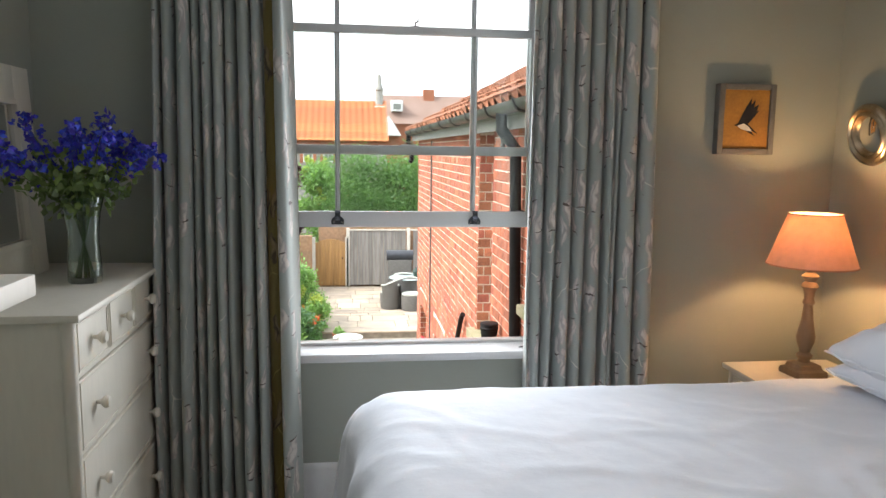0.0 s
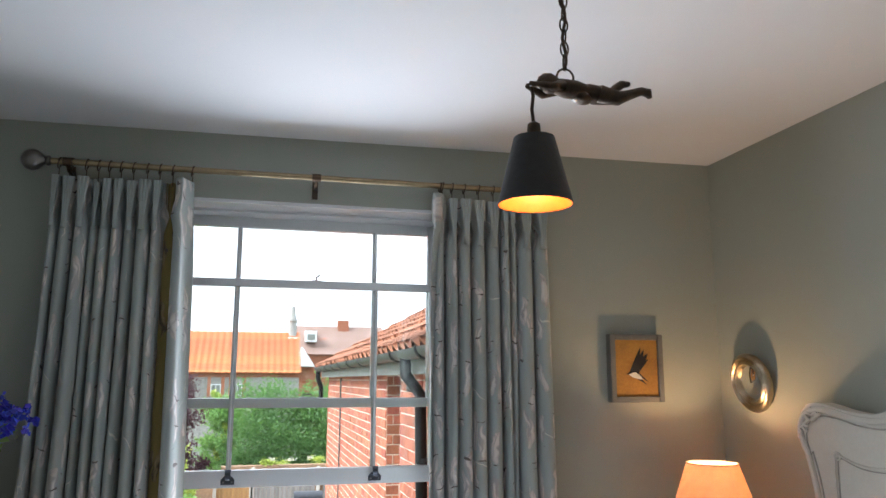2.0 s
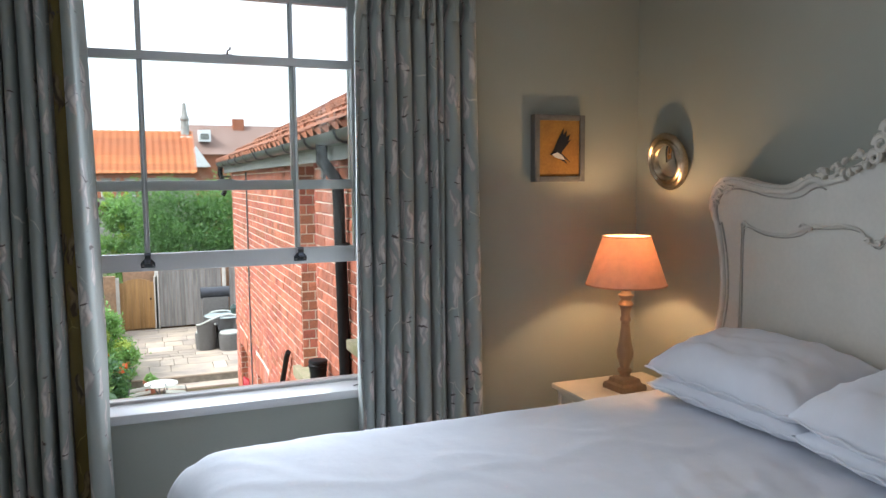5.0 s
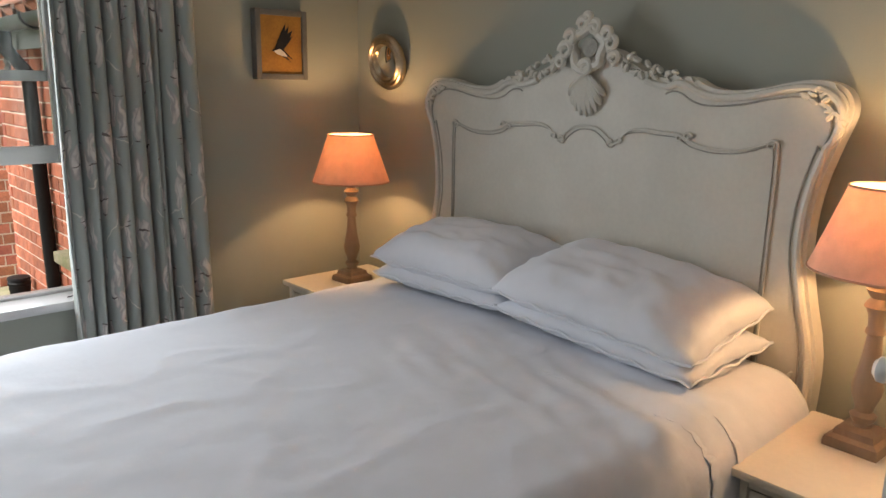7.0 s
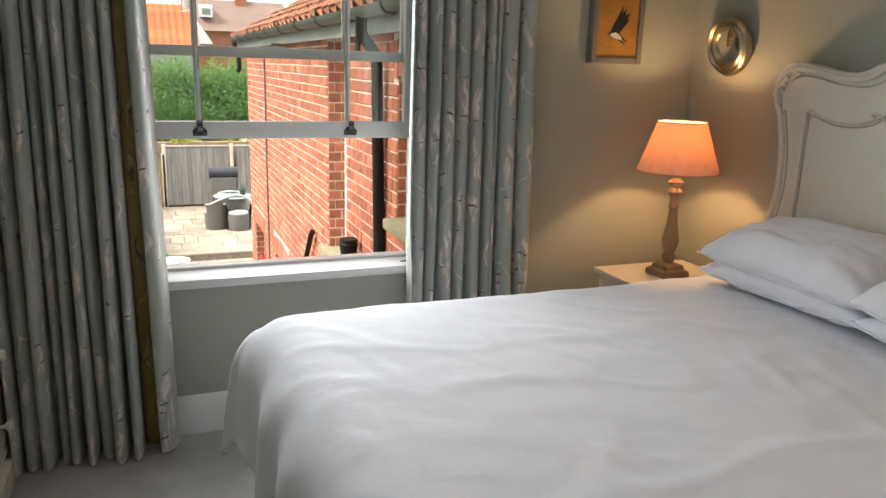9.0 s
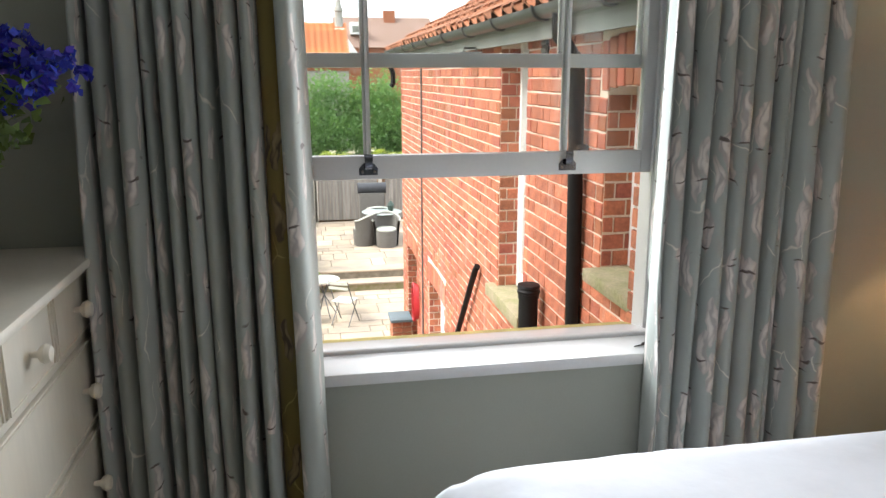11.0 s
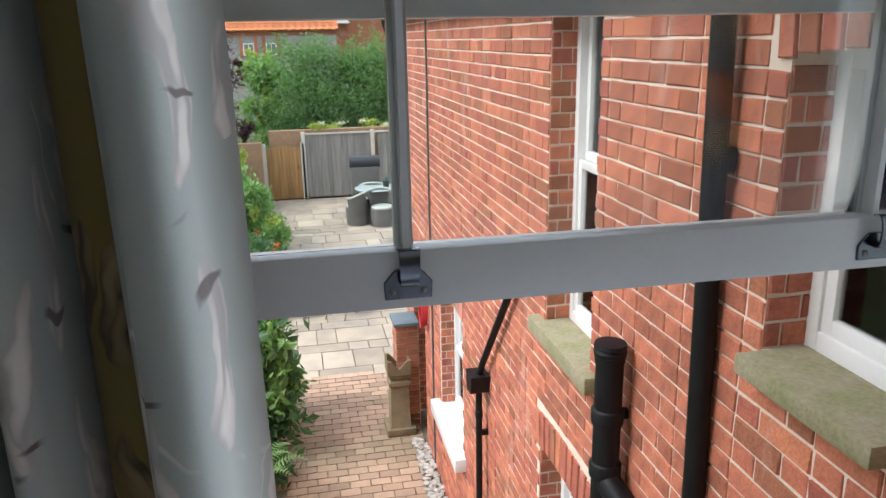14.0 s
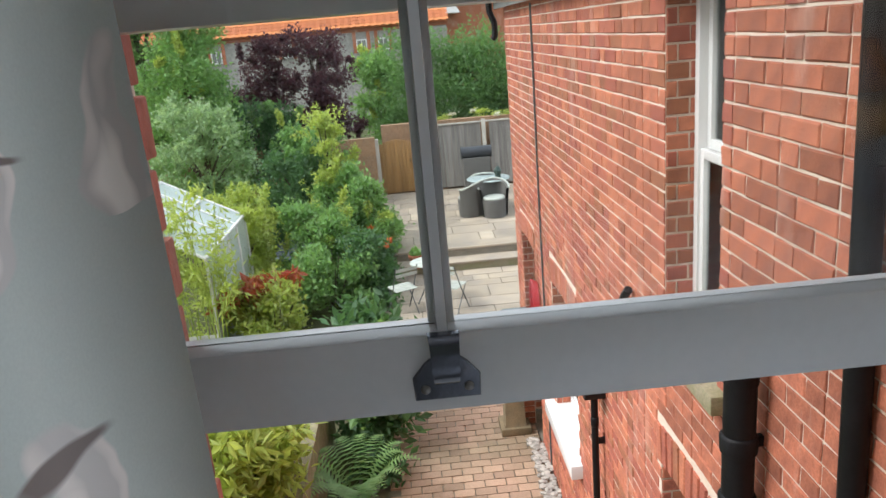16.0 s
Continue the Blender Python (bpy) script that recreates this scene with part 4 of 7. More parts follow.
# ---- on the walls ----
picture = thing("picture", (1.777, 2.868, 1.681), "small painting of a flying swallow on ochre, in a grey frame", "picture")
M_PFRAME = mat("grey_painted_frame", (0.17, 0.165, 0.155), 0.5, 0.1, 12, 80, 0.15, stretch=(1, 1, 1))
M_OCHRE = mat("ochre_ground", (0.40, 0.20, 0.035), 0.6, 0.18, 14, 90, 0.1, tint=(0.28, 0.13, 0.03))
M_BIRD = mat("dark_blue_black_paint", (0.015, 0.014, 0.018), 0.5, 0.2, 30, 90, 0.1)
M_PALE = mat("pale_paint", (0.75, 0.72, 0.66), 0.6, 0.1, 30, 90, 0.1)
W2, H2 = 0.1315, 0.153
part("frame", boxes((-W2, -W2 + 0.026, -0.045, 0.0, -H2, H2), (W2 - 0.026, W2, -0.045, 0.0, -H2, H2), (-W2 + 0.026, W2 - 0.026, -0.045, 0.0, -H2, -H2 + 0.026), (-W2 + 0.026, W2 - 0.026, -0.045, 0.0, H2 - 0.026, H2), bevel=0.004), M_PFRAME, picture)
canvas = part("canvas", boxes((-W2 + 0.026, W2 - 0.026, -0.034, -0.026, -H2 + 0.026, H2 - 0.026)), M_OCHRE, picture)
wing = [(-0.035, -0.018), (-0.018, 0.02), (0.0, 0.055), (0.022, 0.092), (0.020, 0.06), (0.040, 0.085), (0.034, 0.052), (0.058, 0.066), (0.046, 0.035), (0.060, 0.040), (0.038, 0.012), (0.010, -0.020), (0.058, -0.062), (0.018, -0.042), (0.045, -0.072), (-0.005, -0.045), (-0.030, -0.034), (-0.052, -0.026)]
part("painted_swallow", slab(wing, "y", -0.036, -0.0341), M_BIRD, canvas)
part("painted_belly", slab([(-0.04, -0.028), (-0.01, -0.018), (0.012, -0.030), (0.03, -0.052), (0.0, -0.048), (-0.025, -0.040)], "y", -0.038, -0.0362), M_PALE, canvas)


def wall_mirror(at, label):
    ob = thing("wall_mirror", at, label, "mirror", "round mirrors on the wall")
    ob.rotation_euler = (0, radians(-10), 0)     # hung so that its top leans out
    bm = lathe([(0.128, 0.0), (0.130, 0.012), (0.122, 0.026), (0.112, 0.030), (0.104, 0.024), (0.100, 0.018), (0.092, 0.026), (0.084, 0.028), (0.078, 0.020), (0.076, 0.008)], 48)
    bmesh.ops.rotate(bm, matrix=Matrix.Rotation(-math.pi / 2, 3, "Y"), verts=bm.verts)
    part("frame", bm, M_BRASSY, ob)
    bm = lathe([(0.0001, 0.026)] + [(r, 0.012 + 0.014 * (1 - (r / 0.077) ** 2)) for r in (0.02, 0.04, 0.06, 0.077)] + [(0.077, 0.004)], 40)
    bmesh.ops.rotate(bm, matrix=Matrix.Rotation(-math.pi / 2, 3, "Y"), verts=bm.verts)
    part("mirror_glass", bm, M_MIRROR, ob, "convex mirror glass")


M_BRASSY = mat("tarnished_silver_gilt", (0.55, 0.46, 0.33), 0.28, 0.15, 20, 90, 0.1, metal=1.0, tint=(0.38, 0.29, 0.18))
wall_mirror((XR - 0.023, 2.600, 1.618), "small round convex mirror in a tarnished gilt frame")
wall_mirror((XR - 0.023, 0.318, 1.628), "small round convex mirror in a tarnished gilt frame")

# ---- hanging lamp with a flying cherub ----
PEND, CEIL_P = 2.168, 2.657      # heights of the cherub and of the ceiling above it
pend = thing("pendant_lamp", (0.619, 0.90, PEND), "dark bronze hanging lamp, a flying cherub holding a small lit shade", "pendant lamp")
part("chain", boxes((-0.001, 0.001, -0.001, 0.001, CEIL_P - PEND - 0.01, CEIL_P - PEND)), M_BRONZE, pend)
z = 0.012
n = 0
while z < CEIL_P - PEND - 0.02:
    ring = [((0.0075 * math.cos(a)) * (n % 2), (0.0075 * math.cos(a)) * ((n + 1) % 2), z + 0.0145 + 0.0145 * math.sin(a)) for a in np.linspace(0, 2 * math.pi, 13)[:-1]]
    part("chain_link", tube(ring, 0.0017, 5, closed=True), M_BRONZE, pend)
    z += 0.0235
    n += 1
part("flex", tube([(0.003 * math.sin(k * 1.3), 0.003 * math.cos(k * 1.3), 0.01 + (CEIL_P - PEND - 0.015) * k / 30) for k in range(31)], 0.0032, 6), M_BRONZE, pend)
part("ceiling_rose", lathe([(0.045, CEIL_P - PEND - 0.001), (0.045, CEIL_P - PEND - 0.012), (0.02, CEIL_P - PEND - 0.03), (0.004, CEIL_P - PEND - 0.035)], 24), M_BRONZE, pend)
part("hoop", tube([(0.016 * math.cos(a), 0, -0.004 + 0.016 * math.sin(a)) for a in np.linspace(0, 2 * math.pi, 21)[:-1]], 0.002, 6, closed=True), M_BRONZE, pend)
bm = bmesh.new()
blob(bm, (-0.030, 0, -0.020), (0.021, 0.018, 0.018))
blob(bm, (-0.033, 0.003, -0.014), (0.020, 0.019, 0.015))
blob(bm, (0.010, 0, -0.026), (0.050, 0.022, 0.017), (0, 6, 0))
blob(bm, (0.055, 0, -0.031), (0.034, 0.022, 0.017), (0, 10, 0))
tube([(-0.01, -0.012, -0.024), (-0.032, -0.020, -0.032), (-0.054, -0.012, -0.028), (-0.070, -0.004, -0.024)], [0.010, 0.008, 0.006, 0.005], 8, bm)
tube([(-0.008, 0.012, -0.024), (-0.038, 0.017, -0.034), (-0.072, 0.004, -0.025)], [0.010, 0.008, 0.005], 8, bm)
tube([(0.06, -0.012, -0.034), (0.095, -0.014, -0.040), (0.115, -0.014, -0.032), (0.142, -0.014, -0.022), (0.156, -0.014, -0.024), (0.160, -0.014, -0.034)], [0.017, 0.014, 0.010, 0.008, 0.009, 0.004], 8, bm)
tube([(0.06, 0.012, -0.030), (0.092, 0.014, -0.030), (0.106, 0.014, -0.010), (0.118, 0.014, 0.000), (0.134, 0.014, 0.002)], [0.016, 0.013, 0.009, 0.008, 0.005], 8, bm)
blob(bm, (0.030, 0, -0.040), (0.020, 0.02, 0.010), (0, 20, 0))
tube([(0, 0, -0.012), (0, 0, -0.022)], 0.008, 10, bm)
part("cherub", bm, M_BRONZE, pend, "plain bronze flying figure", smooth=180)
part("cord", tube([(-0.066, 0, -0.024), (-0.062, 0, -0.045), (-0.065, 0, -0.07), (-0.062, 0, -0.098)], 0.0032, 6), M_BRONZE, pend)
part("gallery", lathe([(0.003, -0.092), (0.011, -0.098), (0.012, -0.110), (0.009, -0.115), (0.020, -0.119), (0.034, -0.123)], 20), M_BRONZE, pend).location = (-0.062, 0, 0)
bm = bmesh.new()
rings = []
for r, zz in ((0.022, -0.119), (0.036, -0.123), (0.0655, -0.243), (0.0640, -0.243), (0.0345, -0.1245), (0.020, -0.121)):
    rings.append([bm.verts.new((r * math.cos(2 * math.pi * k / 40), r * math.sin(2 * math.pi * k / 40), zz)) for k in range(40)])
for a, b in zip(rings, rings[1:]):
    for k in range(40):
        bm.faces.new((a[k], a[(k + 1) % 40], b[(k + 1) % 40], b[k]))
part("shade", bm, M_DARK, pend, "small dark metal cone shade", smooth=50).location = (-0.062, 0, 0)
bm = bmesh.new()
rings = []
for r, zz in ((0.0335, -0.1255), (0.0633, -0.2425)):
    rings.append([bm.verts.new((r * math.cos(2 * math.pi * k / 40), r * math.sin(2 * math.pi * k / 40), zz)) for k in range(40)])
for k in range(40):
    bm.faces.new((rings[0][k], rings[0][(k + 1) % 40], rings[1][(k + 1) % 40], rings[1][k]))
part("shade_lining", bm, mat("gold_lining", (0.50, 0.13, 0.015), 0.5, 0.08, 20, 90, 0.05), pend, "gold inside of the shade").location = (-0.062, 0, 0)
bm = lathe([(0.004, -0.13), (0.012, -0.15), (0.019, -0.180), (0.013, -0.200), (0.002, -0.206)], 16)
part("bulb", bm, glow_mat("pendant_bulb_glow", (1.0, 0.42, 0.09), 0.9), pend).location = (-0.062, 0, 0)
lamp("pendant_bulb", "POINT", pose(0.557, 0.90, PEND - 0.218), 0.5, (1.0, 0.46, 0.16), radius=0.012)

# ---- chest of drawers, mirror and flowers ----
chest = thing("chest_of_drawers", (-0.935, 2.3625, 0), "cream painted chest of drawers with turned wooden knobs", "chest of drawers")
part("top", boxes((-0.23, 0.235, -0.4975, 0.4825, 1.035, 1.06), bevel=0.009), M_CREAM, chest)
for y in (-0.47, 0.445):
    part("side_panel", boxes((-0.225, 0.20, y, y + 0.025, 0.03, 1.035)), M_CREAM, chest)
part("back_panel", boxes((-0.225, -0.21, -0.445, 0.445, 0.03, 1.035)), M_CREAM, chest)
part("top_panel", boxes((-0.21, 0.162, -0.445, 0.445, 1.0, 1.035)), M_CREAM, chest)
for y in (-0.46, 0.46):
    part("corner_post", tube([(0.19, y, 0.085), (0.19, y, 1.035)], 0.022, 12), M_CREAM, chest)
part("plinth", boxes((-0.228, 0.225, -0.49, 0.475, 0.0, 0.085), bevel=0.008), M_CREAM, chest)
RAILS = (0.095, 0.365, 0.622, 0.858, 1.035)
for zz in RAILS:
    part("rail", boxes((0.165, 0.197, -0.44, 0.44, zz - 0.008, zz + 0.008), bevel=0.002), M_CREAM, chest)
rows = [(z0 + 0.012, z1 - 0.012, [(-0.432, 0.432)]) for z0, z1 in zip(RAILS[:3], RAILS[1:4])] + [(0.870, 1.023, [(-0.432, -0.155), (-0.135, 0.135), (0.155, 0.432)])]
for z0, z1, spans in rows:
    for y0, y1 in spans:
        dr = part("drawer", boxes((0.15, 0.203, y0, y1, z0, z1), bevel=0.004), M_CREAM, chest)
        part("cock_bead", boxes((0.202, 0.207, y0 + 0.004, y1 - 0.004, z0 + 0.004, z0 + 0.010), (0.202, 0.207, y0 + 0.004, y1 - 0.004, z1 - 0.010, z1 - 0.004), (0.202, 0.207, y0 + 0.004, y0 + 0.010, z0 + 0.010, z1 - 0.010), (0.202, 0.207, y1 - 0.010, y1 - 0.004, z0 + 0.010, z1 - 0.010), bevel=0.001), M_CREAM, dr)
        for y in ((y0 + y1) / 2,) if len(spans) > 1 else (y0 + 0.14, y1 - 0.14):
            bm = knob(0.021, 0.042)
            bmesh.ops.rotate(bm, matrix=Matrix.Rotation(math.pi / 2, 3, "Y"), verts=bm.verts)
            bmesh.ops.translate(bm, vec=(0.203, y, (z0 + z1) / 2), verts=bm.verts)
            part("knob", bm, M_CREAM, dr)

glass = thing("toilet_mirror", (-1.09, 2.29, 1.06), "cream framed mirror leaning on the chest of drawers", "mirror")
glass.rotation_euler = (0, radians(-3), 0)
part("frame", boxes((-0.02, 0.02, -0.37, -0.24, 0, 0.74), (-0.02, 0.02, 0.24, 0.37, 0, 0.74), (-0.02, 0.02, -0.24, 0.24, 0, 0.13), (-0.02, 0.02, -0.24, 0.24, 0.61, 0.74), bevel=0.006), M_CREAM, glass)
part("inner_bead", boxes((0.018, 0.026, -0.255, -0.235, 0.115, 0.625), (0.018, 0.026, 0.235, 0.255, 0.115, 0.625), (0.018, 0.026, -0.235, 0.235, 0.115, 0.135), (0.018, 0.026, -0.235, 0.235, 0.605, 0.625), bevel=0.002), M_CREAM, glass)
part("mirror_glass", boxes((-0.004, 0.004, -0.24, 0.24, 0.13, 0.61)), M_MIRROR, glass)

M_VASE = glass_mat("vase_glass", (0.93, 0.97, 0.95))
M_STEM = leaf_mat("flower_stem", (0.10, 0.16, 0.045), (0.06, 0.11, 0.03), 0.15)
M_FERN = leaf_mat("feathery_leaf", (0.16, 0.22, 0.08), (0.09, 0.15, 0.05))
M_BLUE = mat("delphinium_blue", (0.045, 0.07, 0.70), 0.6, 0.2, 40, 200, 0, tint=(0.07, 0.05, 0.45), island=0.4)
vase = thing("vase_of_flowers", (-0.857, 2.40, 1.06), "clear glass vase of deep blue delphiniums", "vase of flowers")
prof = [(0.052, 0.0), (0.056, 0.01), (0.055, 0.06), (0.050, 0.13), (0.050, 0.17), (0.058, 0.24), (0.071, 0.295), (0.068, 0.295), (0.055, 0.24), (0.047, 0.17), (0.047, 0.13), (0.052, 0.06), (0.052, 0.02), (0.0, 0.018)]
part("vase", lathe(prof, 32), M_VASE, vase, "clear waisted glass vase")
rnd = random.Random(8)
stems, fern, heads = bmesh.new(), bmesh.new(), bmesh.new()


def petal(bm, p, size, rnd):
    d = Vector((rnd.uniform(-1, 1), rnd.uniform(-1, 1), rnd.uniform(-0.6, 1))).normalized()
    a = d.orthogonal().normalized()
    a.rotate(Matrix.Rotation(rnd.uniform(0, 6.3), 3, d))
    b = d.cross(a)
    c = [bm.verts.new(p + size * q) for q in (a * -0.9, b * -0.6 + d * 0.25, a * 0.9 + d * 0.1, b * 0.6 + d * 0.25)]
    bm.faces.new((c[0], c[1], c[2]))
    bm.faces.new((c[0], c[2], c[3]))


for k in range(24):
    a = rnd.uniform(0, 6.283)
    lean = rnd.uniform(0.05, 0.34)
    foot = Vector((-0.03 * math.cos(a), -0.03 * math.sin(a), 0.02))
    rim = Vector((0.04 * math.cos(a), 0.04 * math.sin(a), 0.29))
    tip = Vector((lean * math.cos(a) * (0.8 if math.cos(a) > 0 else 1.0), lean * math.sin(a) * 1.1, rnd.uniform(0.48, 0.60) - lean * 0.30))
    tube([foot, (foot + rim) / 2, rim, (rim * 0.4 + tip * 0.6) + Vector((0, 0, 0.02)), tip], [0.0035, 0.003, 0.003, 0.0022, 0.0015], 5, stems)
    for n in range(17):
        t = rnd.uniform(-0.2, 1.0)
        p = tip + (rim - tip) * 0.40 * t + Vector([rnd.gauss(0, 0.015) for _ in range(3)])
        for _ in range(5):
            petal(heads, p + Vector([rnd.gauss(0, 0.007) for _ in range(3)]), rnd.uniform(0.011, 0.018), rnd)
    for n in range(26):
        t = rnd.uniform(0.0, 0.75)
        p = rim + (tip - rim) * t + Vector((rnd.gauss(0, 0.035), rnd.gauss(0, 0.035), rnd.gauss(-0.02, 0.03)))
        petal(fern, p, rnd.uniform(0.012, 0.026), rnd)
part("stems", stems, M_STEM, vase)
part("foliage", fern, M_FERN, vase, "feathery green leaves")
part("flower_mass", heads, M_BLUE, vase, "deep blue delphinium spikes")

# ---- the open door ----
door = tagged(thing("door_1", (2.235, 0.105, 0), "white painted panelled bedroom door standing open, with a porcelain knob", "door", turn=-1.5), kind="structure")
L = 0.765
panels = [(-L + 0.11, -L / 2 - 0.05), (-L / 2 + 0.05, -0.11)]
part("leaf", boxes((-L, -L + 0.11, -0.02, 0.02, 0.006, 1.99), (-0.11, 0.0, -0.02, 0.02, 0.006, 1.99), (-L / 2 - 0.05, -L / 2 + 0.05, -0.02, 0.02, 0.2, 1.88),
                   (-L + 0.11, -0.11, -0.02, 0.02, 0.006, 0.2), (-L + 0.11, -0.11, -0.02, 0.02, 1.88, 1.99), (-L + 0.11, -0.11, -0.02, 0.02, 0.80, 0.95), bevel=0.002), M_WHITE, door)
for x0, x1 in panels:
    for z0, z1 in ((0.2, 0.8), (0.95, 1.88)):
        part("panel", boxes((x0, x1, -0.009, 0.009, z0, z1)), M_WHITE, door)
part("latch_plate", boxes((-L - 0.0015, -L, -0.0125, 0.0125, 0.945, 1.025)), M_STEEL, door, "steel latch plate")
part("latch_bolt", boxes((-L - 0.008, -L, -0.006, 0.006, 0.973, 0.997), bevel=0.002), M_BRONZE, door)
for s in (1, -1):
    bm = lathe([(0.024, 0), (0.024, 0.004), (0.010, 0.008), (0.009, 0.022), (0.020, 0.030), (0.027, 0.042), (0.026, 0.054), (0.016, 0.063), (0.001, 0.066)], 24)
    bmesh.ops.rotate(bm, matrix=Matrix.Rotation(-s * math.pi / 2, 3, "X"), verts=bm.verts)
    part("door_knob", bm, mat("white_porcelain", (0.8, 0.8, 0.78), 0.12, 0.02, 5, 50, 0), door, "white porcelain knob").location = (-L + 0.06, s * 0.02, 0.985)

# ---- outside: levels ----
GZ, PZ = -2.95, -2.60          # the path, and the raised patio
AX, AY0, AY1 = 1.12, YO, 10.9  # the annex wall that runs away from the window
structure("ground", boxes((-150, 150, 3.3, 900, GZ - 1.0, GZ - 0.03)), M_SOIL, "dark garden soil and rough lawn", "ground")


def wall_with_holes(name, axis_x, thick, y0, y1, z0, z1, holes, material, label):
    """A wall across x at axis_x, with rectangular openings (y0, y1, z0, z1)."""
    ys = sorted({y0, y1, *[h[0] for h in holes], *[h[1] for h in holes]})
    zs = sorted({z0, z1, *[h[2] for h in holes], *[h[3] for h in holes]})
    rows = []
    for a, b in zip(ys, ys[1:]):
        run = None
        for c, d in zip(zs, zs[1:]):
            hole = any(h[0] < (a + b) / 2 < h[1] and h[2] < (c + d) / 2 < h[3] for h in holes)
            if hole:
                run = None
            elif run:
                run[5] = d
            else:
                run = [axis_x, axis_x + thick, a, b, c, d]
                rows.append(run)
    return structure(name, boxes(*rows), material, label, "wall")


HOLES = [(5.13, 5.75, 0.03, 1.70), (3.42, 3.95, 0.63, 1.44), (7.78, 8.74, -1.98, -0.72), (5.10, 5.80, -2.4, -0.72), (9.62, 10.45, GZ - 0.05, -0.70)]
annex = wall_with_holes("annex_wall", AX, 0.34, AY0, AY1, GZ - 0.1, 1.74, HOLES, M_MORTAR, "red brick wall of the rear wing, with pale lime joints")
structure("annex_end_wall", boxes((AX + 0.34, 6.0, AY1 - 0.34, AY1, GZ - 0.1, 1.74)), M_BRICK, "red brick end wall of the rear wing", "wall")
structure("house_wall", boxes((-6, WX0 + 0.02, 3.12, YO, GZ - .1, 6), (0.972, 6, 3.12, YO, GZ - .1, 6), (WX0 + 0.02, 0.972, 3.15, YO, WZ1 + 0.06, 6), (WX0 + 0.02, 0.972, 3.12, YO, GZ - .1, 0.46)), M_MORTAR, "red brick rear wall of the house round the window", "wall")
tagged(part("window_ledge", boxes((WX0 - 0.05, WX1 + 0.12, YO - 0.12, YO + 0.035, 0.46, 0.565), bevel=0.012), M_STONE), "mossy stone sill outside the bedroom window", "sill", kind="structure")

# ---- windows of the wing ----
# pale colour standing in for the sky's reflection in the wing's panes
M_PANE_BACK = mat("pale_pane_backing", (0.55, 0.56, 0.5), 0.9, 0.08, 3, 60, 0.1)


def wing_window(y0, y1, z0, z1, rail, sill_mat, label, sill_deep=0.07, sill_h=0.08, horn=0.10):
    ob = tagged(thing("wing_window", (AX, (y0 + y1) / 2, z0), label, "window"), kind="structure")
    h, w = z1 - z0, (y1 - y0) / 2
    part("frame", boxes((0.13, 0.25, -w, -w + 0.05, 0, h), (0.13, 0.25, w - 0.05, w, 0, h), (0.13, 0.25, -w + 0.05, w - 0.05, 0, 0.06), (0.13, 0.25, -w + 0.05, w - 0.05, h - 0.05, h), bevel=0.004), M_WHITE, ob)
    for a, b, dx in ((0.06, rail, -0.04), (rail, h - 0.05, -0.01)):
        s = part("sash", boxes((0.18 + dx, 0.21 + dx, -w + 0.05, -w + 0.09, a, b), (0.18 + dx, 0.21 + dx, w - 0.09, w - 0.05, a, b), (0.18 + dx, 0.21 + dx, -w + 0.09, w - 0.09, a, a + 0.045), (0.18 + dx, 0.21 + dx, -w + 0.09, w - 0.09, b - 0.04, b), bevel=0.003), M_WHITE, ob)
        part("pane", boxes((0.195 + dx, 0.198 + dx, -w + 0.09, w - 0.09, a + 0.045, b - 0.04)), M_PANE, s).visible_shadow = False
        # added opaque sheet that keeps the pane from looking black
        part("pane_backing", boxes((0.201 + dx, 0.206 + dx, -w + 0.09, w - 0.09, a + 0.045, b - 0.04)), M_PANE_BACK, s)
    part("sill", boxes((-sill_deep, 0.18, -w - horn, w + horn, -sill_h, 0.005), bevel=0.01), sill_mat, ob)
    return ob


wing_window(5.13, 5.75, 0.03, 1.70, 0.86, M_STONE, "white sash window in the brick wing, on a mossy stone sill")
wing_window(3.42, 3.95, 0.63, 1.44, 0.37, M_STONE, "white sash window near the house, on a broad mossy stone sill", 0.09, 0.055, -0.01)
wing_window(7.78, 8.74, -1.98, -0.72, 0.62, M_WHITE, "white ground-floor window with a white sill", 0.10, 0.12)
wing_window(5.10, 5.80, -2.4, -0.72, 0.8, M_STONE, "white ground-floor window below an arch of bricks")
structure("porch_back", boxes((AX + 1.2, AX + 1.3, 9.2, 10.5, GZ - 0.1, 0.0), (AX + 0.34, AX + 1.2, 9.2, 9.3, GZ - 0.1, 0.0), (AX + 0.34, AX + 1.3, 9.2, 10.5, 0.0, 0.1), (AX + 0.34, AX + 1.3, 9.2, 10.5, GZ - 0.15, GZ)), M_MORTAR, "shaded inside of the brick porch", "wall")

# ---- gutter, fascia, pipes ----
structure("fascia", boxes((AX - 0.10, AX - 0.075, AY0, AY1 + 0.1, 1.66, 1.83), (AX - 0.075, AX, AY0, AY1 + 0.1, 1.70, 1.72)), mat("grey_fascia", (0.30, 0.31, 0.30), 0.6, 0.15, 4, 50, 0.1), "grey painted fascia and soffit under the tiles", "fascia")
gut = thing("gutter", (AX - 0.155, AY0, 1.80), "dark grey half-round gutter under the eaves", "gutter")
bm = bmesh.new()
rows = []
for y in (0.02, AY1 - AY0 + 0.12):
    rows.append([bm.verts.new((r * math.cos(a), y, r * math.sin(a))) for r in (0.056, 0.050) for a in np.linspace(math.pi, 2 * math.pi, 11)])
for k in range(10):
    bm.faces.new((rows[0][k], rows[0][k + 1], rows[1][k + 1], rows[1][k]))
    bm.faces.new((rows[0][k + 11], rows[0][k + 12], rows[1][k + 12], rows[1][k + 11]))
bm.faces.new(rows[0][:11] + rows[0][:10:-1])
